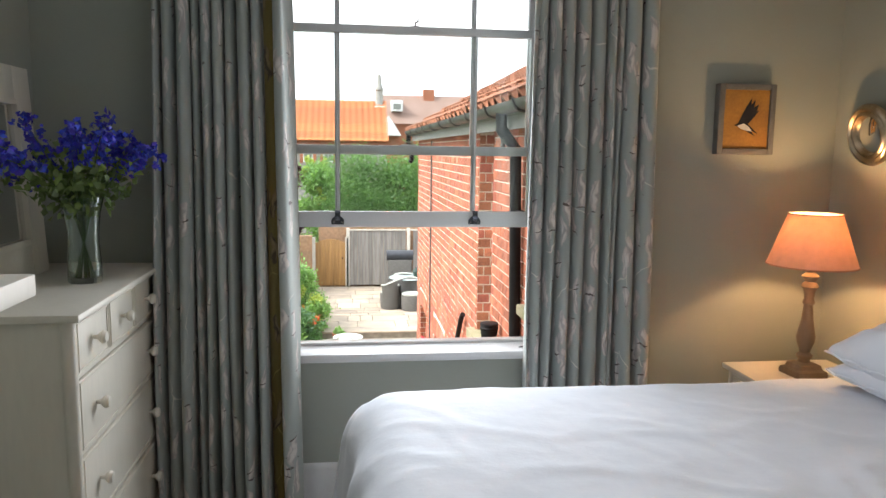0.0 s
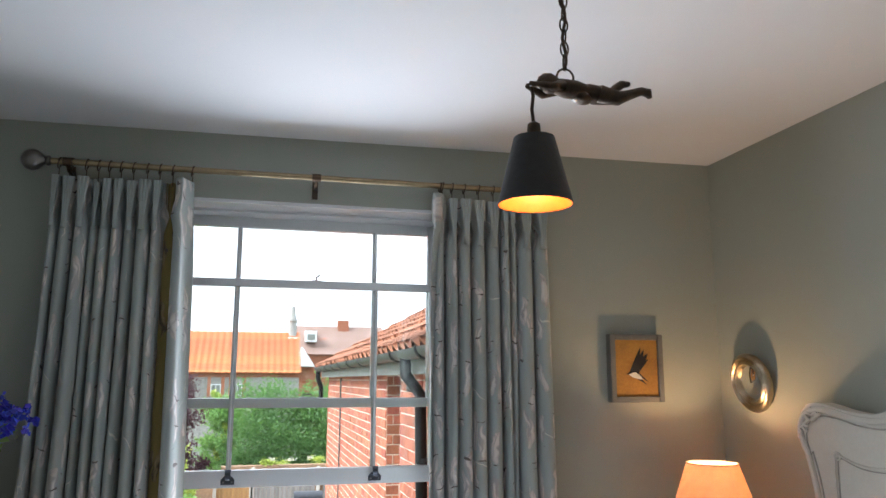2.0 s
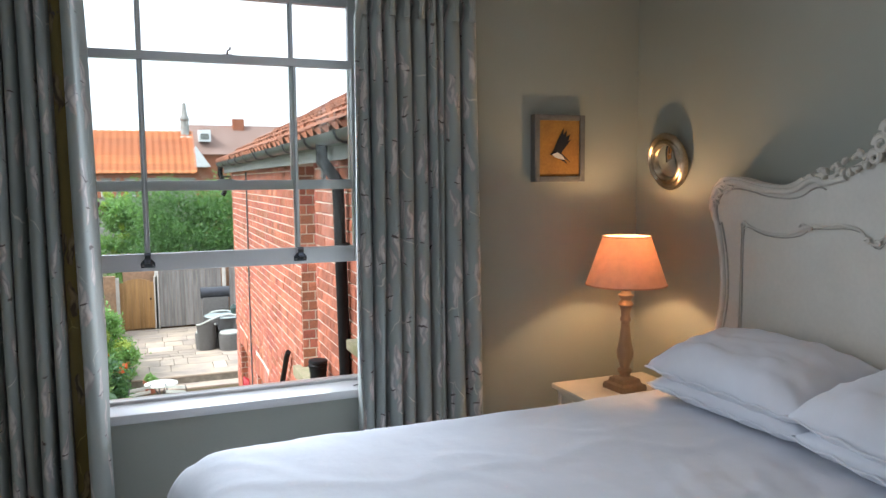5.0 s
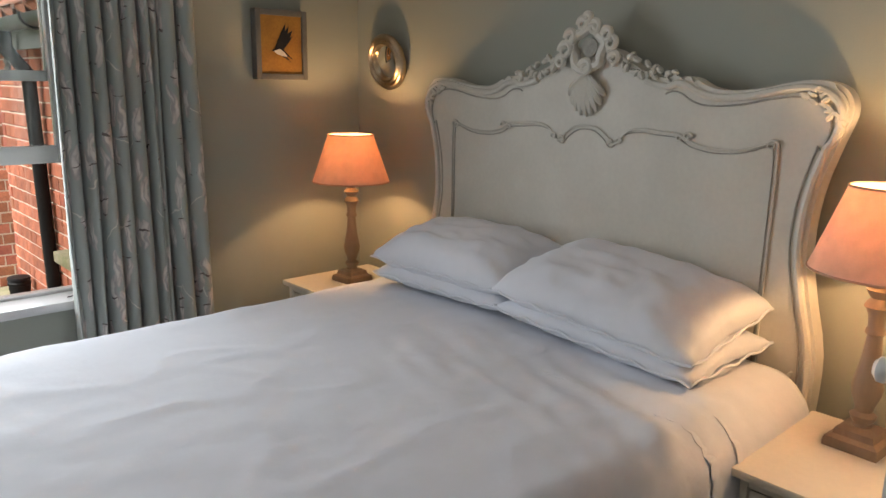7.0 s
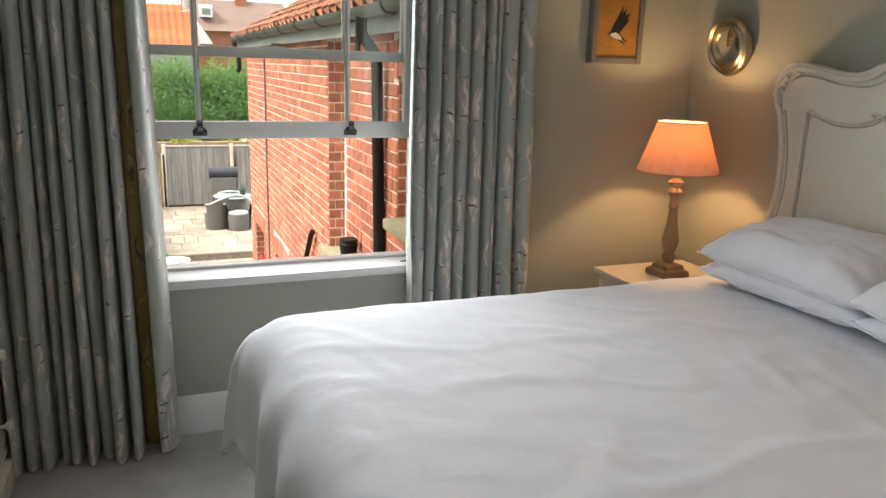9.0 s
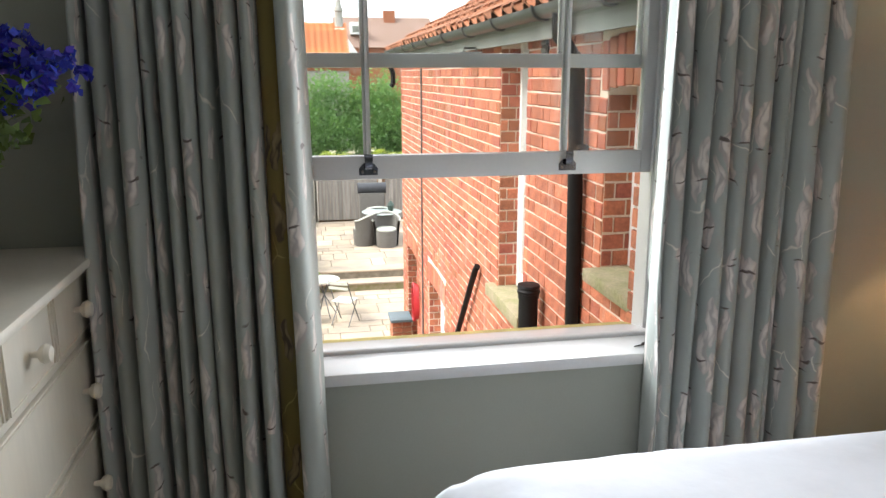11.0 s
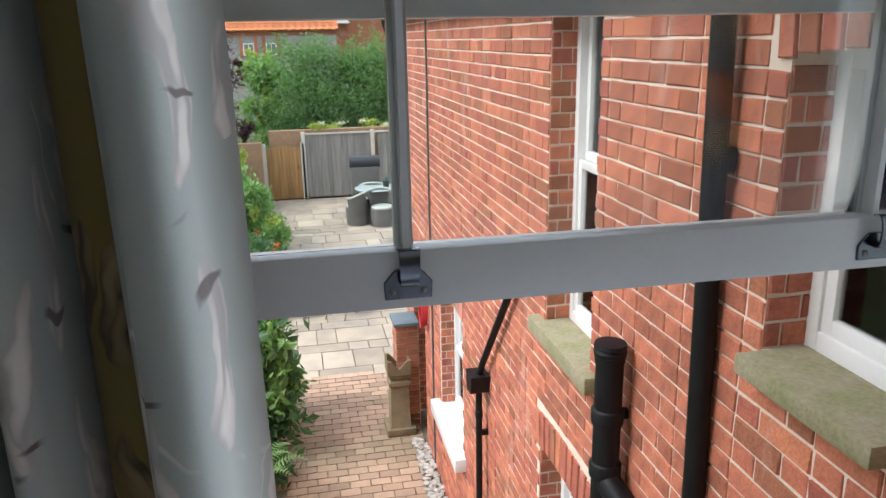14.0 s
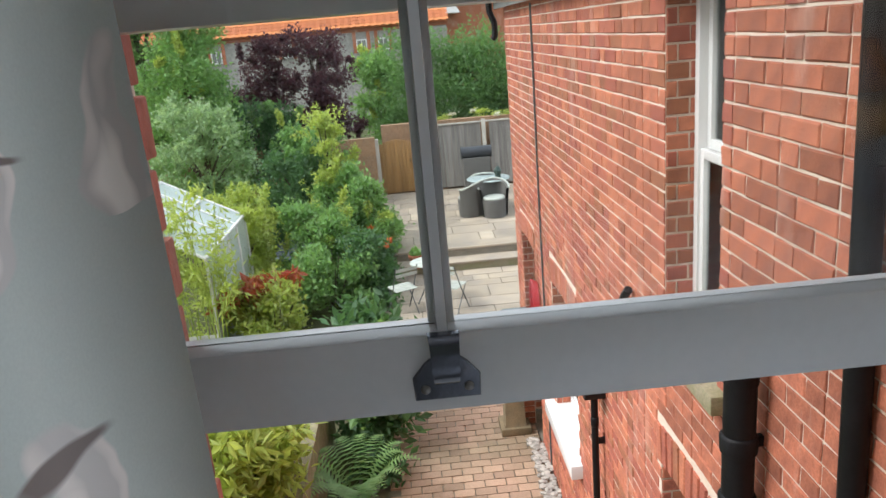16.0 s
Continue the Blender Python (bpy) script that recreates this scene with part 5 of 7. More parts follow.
bm.faces.new(rows[1][:11] + rows[1][:10:-1])
M_GUTTER = mat("grey_plastic_gutter", (0.10, 0.105, 0.11), 0.4, 0.2, 6, 60, 0.1)
part("trough", bm, M_GUTTER, gut)
for k in range(10):
    part("bracket", tube([(0.062 * math.cos(a), 0.3 + 0.8 * k, 0.062 * math.sin(a)) for a in np.linspace(math.pi * 0.97, 2.03 * math.pi, 9)] + [(0.07, 0.3 + 0.8 * k, 0.02)], 0.009, 5), M_GUTTER, gut)
part("outlet", tube([(0.0, AY1 - AY0 + 0.05, -0.05), (0.0, AY1 - AY0 + 0.05, -0.16), (0.05, AY1 - AY0 + 0.05, -0.28), (0.05, AY1 - AY0 + 0.05, -0.42), (0.02, AY1 - AY0 + 0.05, -0.46)], 0.035, 10), M_BLACK, gut, "black swan-neck outlet")


def downpipe(name, points, r, collars, label, category, clips=()):
    base = Vector(points[-1])
    ob = thing(name, tuple(base), label, category)
    part("pipe", tube([Vector(p) - base for p in points], r, 14), M_BLACK, ob)
    for z in collars:
        part("collar", lathe([(r, z - 0.035), (r * 1.16, z - 0.03), (r * 1.18, z + 0.025), (r * 1.05, z + 0.035), (r, z + 0.036)], 16), M_BLACK, ob).location = (points[-2][0] - base.x, points[-2][1] - base.y, -base.z)
    for z in clips:
        part("clip", boxes((0.0, AX - base.x, -0.012, 0.012, z - 0.02 - base.z, z + 0.02 - base.z), (-0.012, 0.02, 0.03, 0.075, z - 0.008 - base.z, z + 0.008 - base.z)), M_BLACK, ob).location = (points[-2][0] - base.x, points[-2][1] - base.y, 0)
    return ob


downpipe("downpipe", [(AX - 0.155, 4.17, 1.76), (AX - 0.155, 4.17, 1.66), (AX - 0.063, 4.17, 1.54), (AX - 0.058, 4.17, 1.3), (AX - 0.037, 4.165, 0.1), (AX - 0.037, 4.165, GZ)], 0.036, (1.134, -0.3), "black cast downpipe on the brick wing", "downpipe", (1.12, -0.35))
soil = downpipe("soil_pipe", [(AX - 0.09, 4.735, 0.255), (AX - 0.09, 4.735, GZ)], 0.056, (0.02, -0.22, -0.9), "black soil vent pipe standing off the brick wall", "soil pipe", (0.02, -0.9))
part("cowl", lathe([(0.056, 0.0), (0.060, 0.0), (0.060, 0.028), (0.064, 0.03), (0.066, 0.045), (0.062, 0.05), (0.060, 0.06), (0.066, 0.064), (0.062, 0.078), (0.03, 0.082)], 24), M_BLACK, soil).location = (0, 0, 0.255 - GZ)
part("branch", tube([(0, 0, 0.04), (0.01, -0.06, 0.01), (0.04, -0.14, -0.05), (0.08, -0.24, -0.08), (0.11, -0.30, -0.09)], [0.052, 0.054, 0.054, 0.052, 0.058], 14), M_BLACK, soil).location = (0, 0, -0.29 - GZ)
hop = downpipe("waste_pipe", [(AX - 0.04, 6.22, 0.06), (AX - 0.05, 6.25, 0.02), (AX - 0.06, 6.88, -0.72), (AX - 0.07, 6.95, -0.86), (AX - 0.07, 6.95, GZ)], 0.024, (-1.15,), "thin black waste pipe running into a hopper head", "waste pipe", (-1.3,))
part("hopper", slab([(-0.085, 0.0), (0.085, 0.0), (0.075, -0.09), (0.045, -0.14), (-0.045, -0.14), (-0.075, -0.09)], "x", -0.075, 0.065), M_BLACK, hop, "black hopper head").location = (0, 0, -0.82 - GZ)
vent = thing("air_vent", (AX, 4.81, 1.655), "dark slotted air brick high in the wall", "air vent")
part("frame", boxes((-0.012, 0.0, -0.055, 0.055, -0.11, 0.11), bevel=0.003), M_BLACK, vent)
for k in range(5):
    part("slat", boxes((-0.02, -0.012, -0.045, 0.045, -0.09 + 0.04 * k, -0.075 + 0.04 * k)), M_GUTTER, vent)
cable = thing("wall_cable", (AX - 0.012, 9.12, GZ), "thin dark cable clipped up the brick wall", "cable")
part("cable", tube([(0, 0.01 * math.sin(k), 4.6 * k / 12) for k in range(13)], 0.011, 6), M_GUTTER, cable)
hose = thing("hose_reel", (AX - 0.05, 9.42, -1.2), "red coiled hose hung on the brick wall", "hose")
M_RED = mat("red_rubber", (0.5, 0.03, 0.04), 0.5, 0.15, 10, 60, 0.1)
for k in range(5):
    part("coil", tube([(0.012 * k - 0.03, 0.09 * math.cos(a) * (1 + 0.06 * k), 0.24 * math.sin(a) * (1 - 0.03 * k)) for a in np.linspace(0, 2 * math.pi, 25)[:-1]], 0.012, 6, closed=True), M_RED, hose)
pier = thing("brick_pier", (AX - 0.12, 10.25, GZ), "low brick pier with a blue-grey slate cap", "pier")
part("cap", boxes((-0.17, 0.12, -0.19, 0.19, 1.27, 1.31), bevel=0.006), mat("blue_slate", (0.14, 0.19, 0.22), 0.6, 0.15, 5, 60, 0.2), pier)
part("core", boxes((-0.135, 0.115, -0.155, 0.155, 0, 1.27)), M_MORTAR, pier)
for c in range(17):
    for k in range(2):
        part("brick", boxes((-0.147 + 0.005 * (c % 2), -0.13, -0.165 + 0.165 * k + 0.004, -0.165 + 0.165 * (k + 1) - 0.004, c * 0.075 + 0.01, c * 0.075 + 0.07)), M_BRICK, pier)
        part("brick", boxes((-0.145 + 0.13 * k, -0.145 + 0.125 * (k + 1), -0.168, -0.15, c * 0.075 + 0.01, c * 0.075 + 0.07)), M_BRICK, pier)

# ---- furniture of the yard ----
pot = thing("chimney_pot", (0.855, 10.02, GZ), "old buff clay chimney pot with a notched rim", "chimney pot")
M_BUFF = mat("buff_clay", (0.25, 0.19, 0.11), 0.9, 0.2, 7, 70, 0.4, tint=(0.16, 0.13, 0.08))
part("plinth", boxes((-0.17, 0.17, -0.17, 0.17, 0, 0.09), bevel=0.012), M_BUFF, pot)
part("shaft", lathe([(0.135, 0.09), (0.12, 0.12), (0.108, 0.60), (0.128, 0.62), (0.128, 0.66), (0.106, 0.68), (0.104, 0.70), (0.126, 0.715), (0.126, 0.74), (0.110, 0.76)], 32, 0.85), M_BUFF, pot)
for s in (1, -1):
    for ax in ("x", "y"):
        part("crown_panel", slab([(-0.13, 0.755), (0.13, 0.755), (0.13, 0.93), (0.09, 0.93), (0.0, 0.82), (-0.09, 0.93), (-0.13, 0.93)], ax, s * 0.125 - 0.012, s * 0.125 + 0.012), M_BUFF, pot)
flower_pot = thing("flower_pot", (-0.14, 15.85, GZ + 0.18), "terracotta pot with a small plant on the step", "flower pot")
part("pot", lathe([(0.09, 0), (0.13, 0.22), (0.145, 0.22), (0.145, 0.27), (0.125, 0.27), (0.12, 0.2), (0.0, 0.2)], 24), mat("terracotta", (0.42, 0.15, 0.08), 0.85, 0.15, 8, 60, 0.2), flower_pot)


def folding_table(at):
    ob = thing("bistro_table", at, "small round pale metal bistro table", "table")
    part("tabletop", lathe([(0.29, 0.70), (0.30, 0.705), (0.30, 0.72), (0.29, 0.725)], 40), M_PALEM, ob)
    for a in (0.4, 1.97, 3.54, 5.11):
        part("leg", tube([(0.24 * math.cos(a), 0.24 * math.sin(a), 0), (-0.16 * math.cos(a), -0.16 * math.sin(a), 0.70)], 0.010, 6), M_GUTTER, ob)


def folding_chair(at, turn):
    ob = thing("folding_chair", at, "folding metal bistro chair with slatted seat", "chair", "bistro chairs", turn=turn)
    for k in range(5):
        part("seat_slat", boxes((-0.19, 0.19, -0.17 + 0.075 * k, -0.105 + 0.075 * k, 0.44, 0.452)), M_PALEM, ob)
    for k in range(2):
        part("back_slat", boxes((-0.19, 0.19, 0.235 + 0.012 * k, 0.247 + 0.012 * k, 0.70 + 0.09 * k, 0.75 + 0.09 * k)), M_PALEM, ob)
    for s in (-0.19, 0.19):
        part("back_leg", tube([(s, -0.20, 0), (s, 0.05, 0.42), (s, 0.255, 0.86)], 0.010, 6), M_GUTTER, ob)
        part("front_leg", tube([(s * 0.9, 0.22, 0), (s * 0.9, -0.17, 0.445)], 0.010, 6), M_GUTTER, ob)


M_PALEM = mat("pale_green_metal", (0.52, 0.55, 0.50), 0.5, 0.12, 8, 60, 0.1)
folding_table((0.06, 14.45, GZ))
folding_chair((0.42, 13.95, GZ), 150)
folding_chair((-0.40, 14.05, GZ), 205)

M_RATTAN = mat("grey_rattan", (0.16, 0.155, 0.145), 0.8, 0.25, 40, 90, 0.9, tint=(0.09, 0.085, 0.08), stretch=(1, 1, 3))


def rattan_chair(at, turn, label):
    ob = thing("garden_armchair", at, label, "garden chair", "rattan chairs", turn=turn)
    out, inn = [], []
    for k in range(25):
        a = math.pi * (1.08 - 1.16 * k / 24) + math.pi
        out.append((0.33 * math.cos(a), 0.32 * math.sin(a)))
        inn.append((0.27 * math.cos(a), 0.26 * math.sin(a)))
    bm = bmesh.new()
    rows = [[bm.verts.new((x * s, y * s, z + (0.16 * max(0, -y / 0.33) if z > 0.5 else 0))) for x, y in out] for z, s in ((0, 0.86), (0.3, 0.92), (0.64, 1.05))]
    rows += [[bm.verts.new((x * s, y * s, z + (0.16 * max(0, -y / 0.33) if z > 0.5 else 0))) for x, y in inn] for z, s in ((0.64, 1.05), (0.40, 0.95))]
    for a, b in zip(rows, rows[1:]):
        for k in range(24):
            bm.faces.new((a[k], a[k + 1], b[k + 1], b[k]))
    part("shell", bm, M_RATTAN, ob)
    part("seat", lathe([(0.25, 0.0), (0.27, 0.36), (0.26, 0.40)], 24), M_RATTAN, ob)
    part("cushion", lathe([(0.0, 0.40), (0.24, 0.40), (0.25, 0.43), (0.22, 0.46), (0.0, 0.47)], 24), M_PALEM, ob)
    part("rim", tube([(x * 1.03, y * 1.03, 0.65 + 0.16 * max(0, -y / 0.33)) for x, y in out], 0.022, 7), M_PALEM, ob)


rattan_chair((1.17, 18.9, PZ), 60, "grey rattan armchair with a pale rim, at the patio table")
rattan_chair((1.70, 18.6, PZ), 175, "grey rattan armchair pushed up to the patio table")
rattan_chair((1.66, 19.9, PZ), -10, "grey rattan armchair behind the patio table")
table = thing("patio_table", (1.66, 19.25, PZ), "round rattan patio table with a glass top", "table")
part("tabletop", lathe([(0.48, 0.73), (0.5, 0.735), (0.5, 0.75), (0.48, 0.755)], 40), mat("frosted_glass", (0.42, 0.5, 0.5), 0.15, 0.05, 5, 50, 0), table)
part("base", lathe([(0.30, 0.0), (0.26, 0.35), (0.34, 0.73)], 24), M_RATTAN, table)
lan = thing("lantern", (1.86, 19.0, PZ + 0.755), "small dark green lantern on the patio table", "lantern")
part("body", lathe([(0.07, 0), (0.08, 0.02), (0.06, 0.03), (0.085, 0.18), (0.10, 0.19), (0.05, 0.26), (0.02, 0.29), (0.0, 0.31)], 6), mat("dark_green_metal", (0.03, 0.06, 0.05), 0.45, 0.1, 8, 60, 0.1), lan)
part("handle", tube([(0.04 * math.cos(a), 0, 0.31 + 0.04 * math.sin(a)) for a in np.linspace(0, 2 * math.pi, 13)[:-1]], 0.005, 5, closed=True), M_GUTTER, lan)
bbq = thing("barbecue", (1.55, 20.8, PZ), "covered grill with a dark rolled hood on the patio", "barbecue")
bm = tube([(-0.38, 0, 0), (0.38, 0, 0)], 0.15, 20)
part("hood", bm, mat("dark_grill_paint", (0.045, 0.05, 0.06), 0.4, 0.15, 6, 60, 0.1), bbq, at=(0, 0, 1.12))
part("cabinet", boxes((-0.34, 0.34, -0.16, 0.2, 0.08, 1.0), bevel=0.02), M_RATTAN, bbq)
for x in (-0.28, 0.28):
    part("foot", boxes((x - 0.04, x + 0.04, -0.1, 0.1, 0, 0.08)), M_BLACK, bbq)

# ---- fence and gate ----
FY = 22.0
fence = thing("fence", (-0.22, FY, PZ), "weathered close-board fence between concrete posts", "fence")
FT = 1.76
for x in (0.30, 2.12, 3.94, 5.76, 7.58):
    part("post", boxes((x - 0.05, x + 0.05, -0.05, 0.05, 0, FT + 0.02), bevel=0.008), M_CONC, fence, "pale concrete post")
rnd = random.Random(3)
x = 0.36
while x < 7.5:
    if all(abs(x + 0.055 - p) > 0.1 for p in (2.12, 3.94, 5.76)):
        part("board", boxes((x, x + 0.108, -0.01 + rnd.uniform(0, 0.008), 0.012, 0.05, FT - 0.06 + rnd.uniform(-0.01, 0.01))), M_FENCE, fence)
    x += 0.112
part("capping", boxes((0.36, 7.5, -0.03, 0.03, FT - 0.055, FT - 0.02)), M_CONC, fence)
gate = thing("garden_gate", (-0.44, FY, PZ), "arched tongue-and-groove gate stained warm brown", "gate")
for k in range(9):
    x0 = -0.45 + 0.1 * k
    hgt = 1.32 + 0.13 * (1 - (abs(x0 + 0.05) / 0.45) ** 2)
    part("board", boxes((x0 + 0.002, x0 + 0.098, -0.015, 0.015, 0.04, hgt), bevel=0.003), M_GATE, gate)
part("ledge", boxes((-0.44, 0.44, 0.016, 0.04, 0.3, 0.4), (-0.44, 0.44, 0.016, 0.04, 1.05, 1.15)), M_GATE, gate)
part("latch", boxes((0.33, 0.37, -0.04, -0.015, 0.85, 0.9)), M_BLACK, gate)
for s in (-0.52, 0.47):
    part("gate_post", boxes((s - 0.03, s + 0.07, -0.05, 0.05, 0, 1.5), bevel=0.008), M_CONC, gate)
structure("garden_wall", boxes((-16, -0.98, FY - 0.1, FY + 0.1, GZ - 0.1, -1.05), (-0.8, 8, FY + 0.25, FY + 0.5, GZ - 0.1, -0.80)), mat("old_garden_brick", (0.40, 0.24, 0.14), 0.9, 0.3, 5, 12, 0.4, tint=(0.3, 0.2, 0.13)), "old buff and red brick garden wall behind the fence", "wall")

# ---- patio, steps ----
structure("patio_base", boxes((-2.2, 7.0, 16.35, FY, GZ - 0.1, PZ - 0.03)), M_JOINT, "bedding below the raised patio", "patio")
steps = tagged(thing("steps", (0.6, 16.0, GZ), "two broad stone garden steps up to the patio", "steps"), kind="structure")
part("lower_step", boxes((-1.1, 5.5, 0.0, 0.45, 0, 0.14)), M_STONE, steps)
part("lower_tread", boxes((-1.12, 5.5, -0.04, 0.42, 0.14, 0.18), bevel=0.01), M_FLAG, steps)
part("upper_step", boxes((-1.1, 5.5, 0.38, 0.8, 0.18, 0.32)), M_STONE, steps)
part("upper_tread", boxes((-1.12, 5.5, 0.34, 0.8, 0.315, 0.355), bevel=0.01), M_FLAG, steps)
structure("path_base", boxes((-0.9, 6.0, 3.3, 16.4, GZ - 0.2, GZ - 0.02)), M_JOINT, "sand bedding below the paving", "path")

# ---- far houses ----
def tiled_roof(bm, x0, x1, y0, z0, y1, z1, pitch_y, pitch_x):
    """A pantiled slope as one corrugated, stepped sheet."""
    n = int((x1 - x0) / (pitch_x / 4))
    rows = int(math.hypot(y1 - y0, z1 - z0) / pitch_y)
    d = Vector((0, y1 - y0, z1 - z0)).normalized()
    up = Vector((0, -d.z, d.y)) if d.y > 0 else Vector((0, d.z, -d.y))
    L = math.hypot(y1 - y0, z1 - z0)
    for r in range(rows):
        a = []
        for e, lift in ((r / rows, 0.035), ((r + 1) / rows, 0.0)):
            a.append([bm.verts.new(Vector((x0 + (x1 - x0) * k / n, y0, z0)) + d * (L * e) + up * (lift + 0.03 * math.sin(k * math.pi / 2))) for k in range(n + 1)])
        for k in range(n):
            bm.faces.new((a[0][k], a[0][k + 1], a[1][k + 1], a[1][k]))


cottage = thing("cottage", (-0.4, 40, GZ + 0.52), "flint cottage with brick-edged windows and an orange pantile roof", "house")
CZ = -GZ
part("wall", boxes((-16, 2.6, 0, 6, -0.6, 1.5 + CZ)), M_FLINT, cottage)
bm = bmesh.new()
tiled_roof(bm, -16.2, 2.7, -0.25, 1.45 + CZ, 2.9, 3.75 + CZ, 0.26, 0.34)
part("roof", bm, M_TILE_FAR, cottage)
part("back_roof", slab([(-0.2, 1.40 + CZ), (2.9, 3.70 + CZ), (6.2, 1.40 + CZ)], "x", -16.1, 2.6), M_TILE_FAR, cottage)
part("eaves_band", boxes((-16, 2.6, -0.06, 0.0, 1.22 + CZ, 1.46 + CZ)), M_BRICK, cottage)
for x in (-5.2, -1.58, -0.52, -8.6):
    w = part("window", boxes((x - 0.26, x + 0.26, -0.10, -0.02, 0.30 + CZ, 0.88 + CZ)), M_WHITE, cottage)
    part("pane", boxes((x - 0.20, x - 0.02, -0.115, -0.10, 0.36 + CZ, 0.82 + CZ), (x + 0.02, x + 0.20, -0.115, -0.10, 0.36 + CZ, 0.82 + CZ)), M_DARKROOM, w)
    for s in (-1, 1):
        part("quoin", boxes((x + s * 0.34 - 0.08, x + s * 0.34 + 0.08, -0.05, 0.0, 0.25 + CZ, 1.22 + CZ)), M_BRICK, cottage)
ch = part("chimney", boxes((2.05, 2.6, 2.4, 3.1, 2.6 + CZ, 3.45 + CZ)), M_WHITE, cottage)
part("stack", lathe([(0.30, 3.4 + CZ), (0.22, 3.5 + CZ), (0.21, 4.3 + CZ), (0.26, 4.35 + CZ), (0.26, 4.42 + CZ), (0.15, 4.6 + CZ), (0.10, 5.2 + CZ), (0.05, 5.24 + CZ)], 10), M_FLINT, ch).location = (2.3, 2.75, 0)
M_ROOF2 = mat("brown_tile", (0.24, 0.15, 0.12), 0.9, 0.2, 0.7, 14, 0.2, tint=(0.3, 0.2, 0.17))
house = thing("distant_house", (-0.95, 60, GZ + 1.2), "distant brick house with a brown tiled roof and white dormer", "house")
part("wall", boxes((3.6, 11, 0, 7, -1.3, 2.6 + CZ)), M_BRICK, house)
part("roof", slab([(-0.4, 2.4 + CZ), (3.0, 4.85 + CZ), (7.4, 2.4 + CZ)], "x", 3.4, 11.2), M_ROOF2, house)
dm = part("dormer", boxes((4.6, 5.5, 0.2, 2.0, 3.4 + CZ, 4.3 + CZ)), M_WHITE, house)
part("pane", boxes((4.75, 5.35, 0.17, 0.2, 3.55 + CZ, 4.0 + CZ)), M_DARKROOM, dm)
part("chimney", boxes((7.4, 8.3, 2.4, 3.2, 4.4 + CZ, 5.35 + CZ)), M_BRICK, house)
part("lower_gable", slab([(3.2, 1.4 + CZ), (4.2, 2.9 + CZ), (5.2, 1.4 + CZ)], "y", -3, 0), M_WHITE, house)

# ---- greenhouse ----
gh = thing("greenhouse", (-4.35, 13.9, GZ - 0.1), "white framed greenhouse among the shrubs", "greenhouse")
for y in (-1.3, -0.65, 0, 0.65, 1.3):
    part("rib", tube([(1.3, y, 0), (1.3, y, 1.75), (0, y, 2.45), (-1.3, y, 1.75), (-1.3, y, 0)], 0.03, 6), M_WHITE, gh)
for x, z in ((1.3, 0.6), (1.3, 1.75), (0, 2.45), (-1.3, 1.75), (0.65, 2.1)):
    part("purlin", tube([(x, -1.3, z), (x, 1.3, z)], 0.028, 6), M_WHITE, gh)
part("side_panel", boxes((1.29, 1.30, -1.3, 1.3, 0.0, 1.75)), mat("milky_glass", (0.55, 0.62, 0.58), 0.3, 0.1, 3, 30, 0), gh)
part("roof_panel", slab([(1.3, 1.75), (0, 2.45), (0, 2.43), (1.3, 1.73)], "y", -1.3, 1.3), mat("roof_glass", (0.42, 0.5, 0.47), 0.25, 0.1, 3, 30, 0), gh)
part("end_panel", slab([(-1.3, 0), (1.3, 0), (1.3, 0.6), (-1.3, 0.6)], "y", -1.31, -1.30), M_WHITE, gh)
bed_frame = thing("cold_frame", (-2.35, 17.1, GZ), "dark-topped cold frame in the border", "cold frame")
part("box", boxes((-0.55, 0.55, -0.6, 0.6, 0, 0.35)), M_FENCE, bed_frame)
part("lid", slab([(-0.62, 0.36), (0.62, 0.62), (0.62, 0.66), (-0.62, 0.40)], "x", -0.58, 0.58), mat("slate_lid", (0.11, 0.13, 0.16), 0.5, 0.1, 4, 40, 0.1), bed_frame)
structure("border_wall", boxes((-1.38, -1.22, 6.0, 10.3, GZ - 0.1, GZ + 0.75)), M_STONE, "low mossy wall beside the brick path", "wall")

# ---- plants ----
LEAF = {
    "hedge": leaf_mat("laurel_leaf", (0.151, 0.281, 0.102), (0.083, 0.164, 0.068)),
    "dark": leaf_mat("dark_evergreen_leaf", (0.098, 0.200, 0.086), (0.056, 0.117, 0.068)),
    "mid": leaf_mat("green_leaf", (0.236, 0.398, 0.151), (0.139, 0.257, 0.102)),
    "blue": leaf_mat("grey_green_leaf", (0.340, 0.459, 0.287), (0.209, 0.331, 0.182)),
    "lime": leaf_mat("lime_leaf", (0.435, 0.506, 0.143), (0.286, 0.386, 0.104)),
    "purple": leaf_mat("purple_leaf", (0.119, 0.047, 0.077), (0.065, 0.031, 0.047)),
    "red": leaf_mat("red_young_leaf", (0.42, 0.09, 0.05), (0.36, 0.16, 0.07)),
    "white": leaf_mat("white_petal", (0.7, 0.68, 0.6), (0.6, 0.6, 0.5), 0.2),
    "orange": leaf_mat("orange_petal", (0.65, 0.16, 0.03), (0.55, 0.12, 0.03), 0.2),
}
SHOOT = {"dark": "mid", "mid": "lime", "hedge": "mid"}
M_BARK = mat("bark", (0.11, 0.085, 0.06), 0.9, 0.25, 8, 50, 0.6)


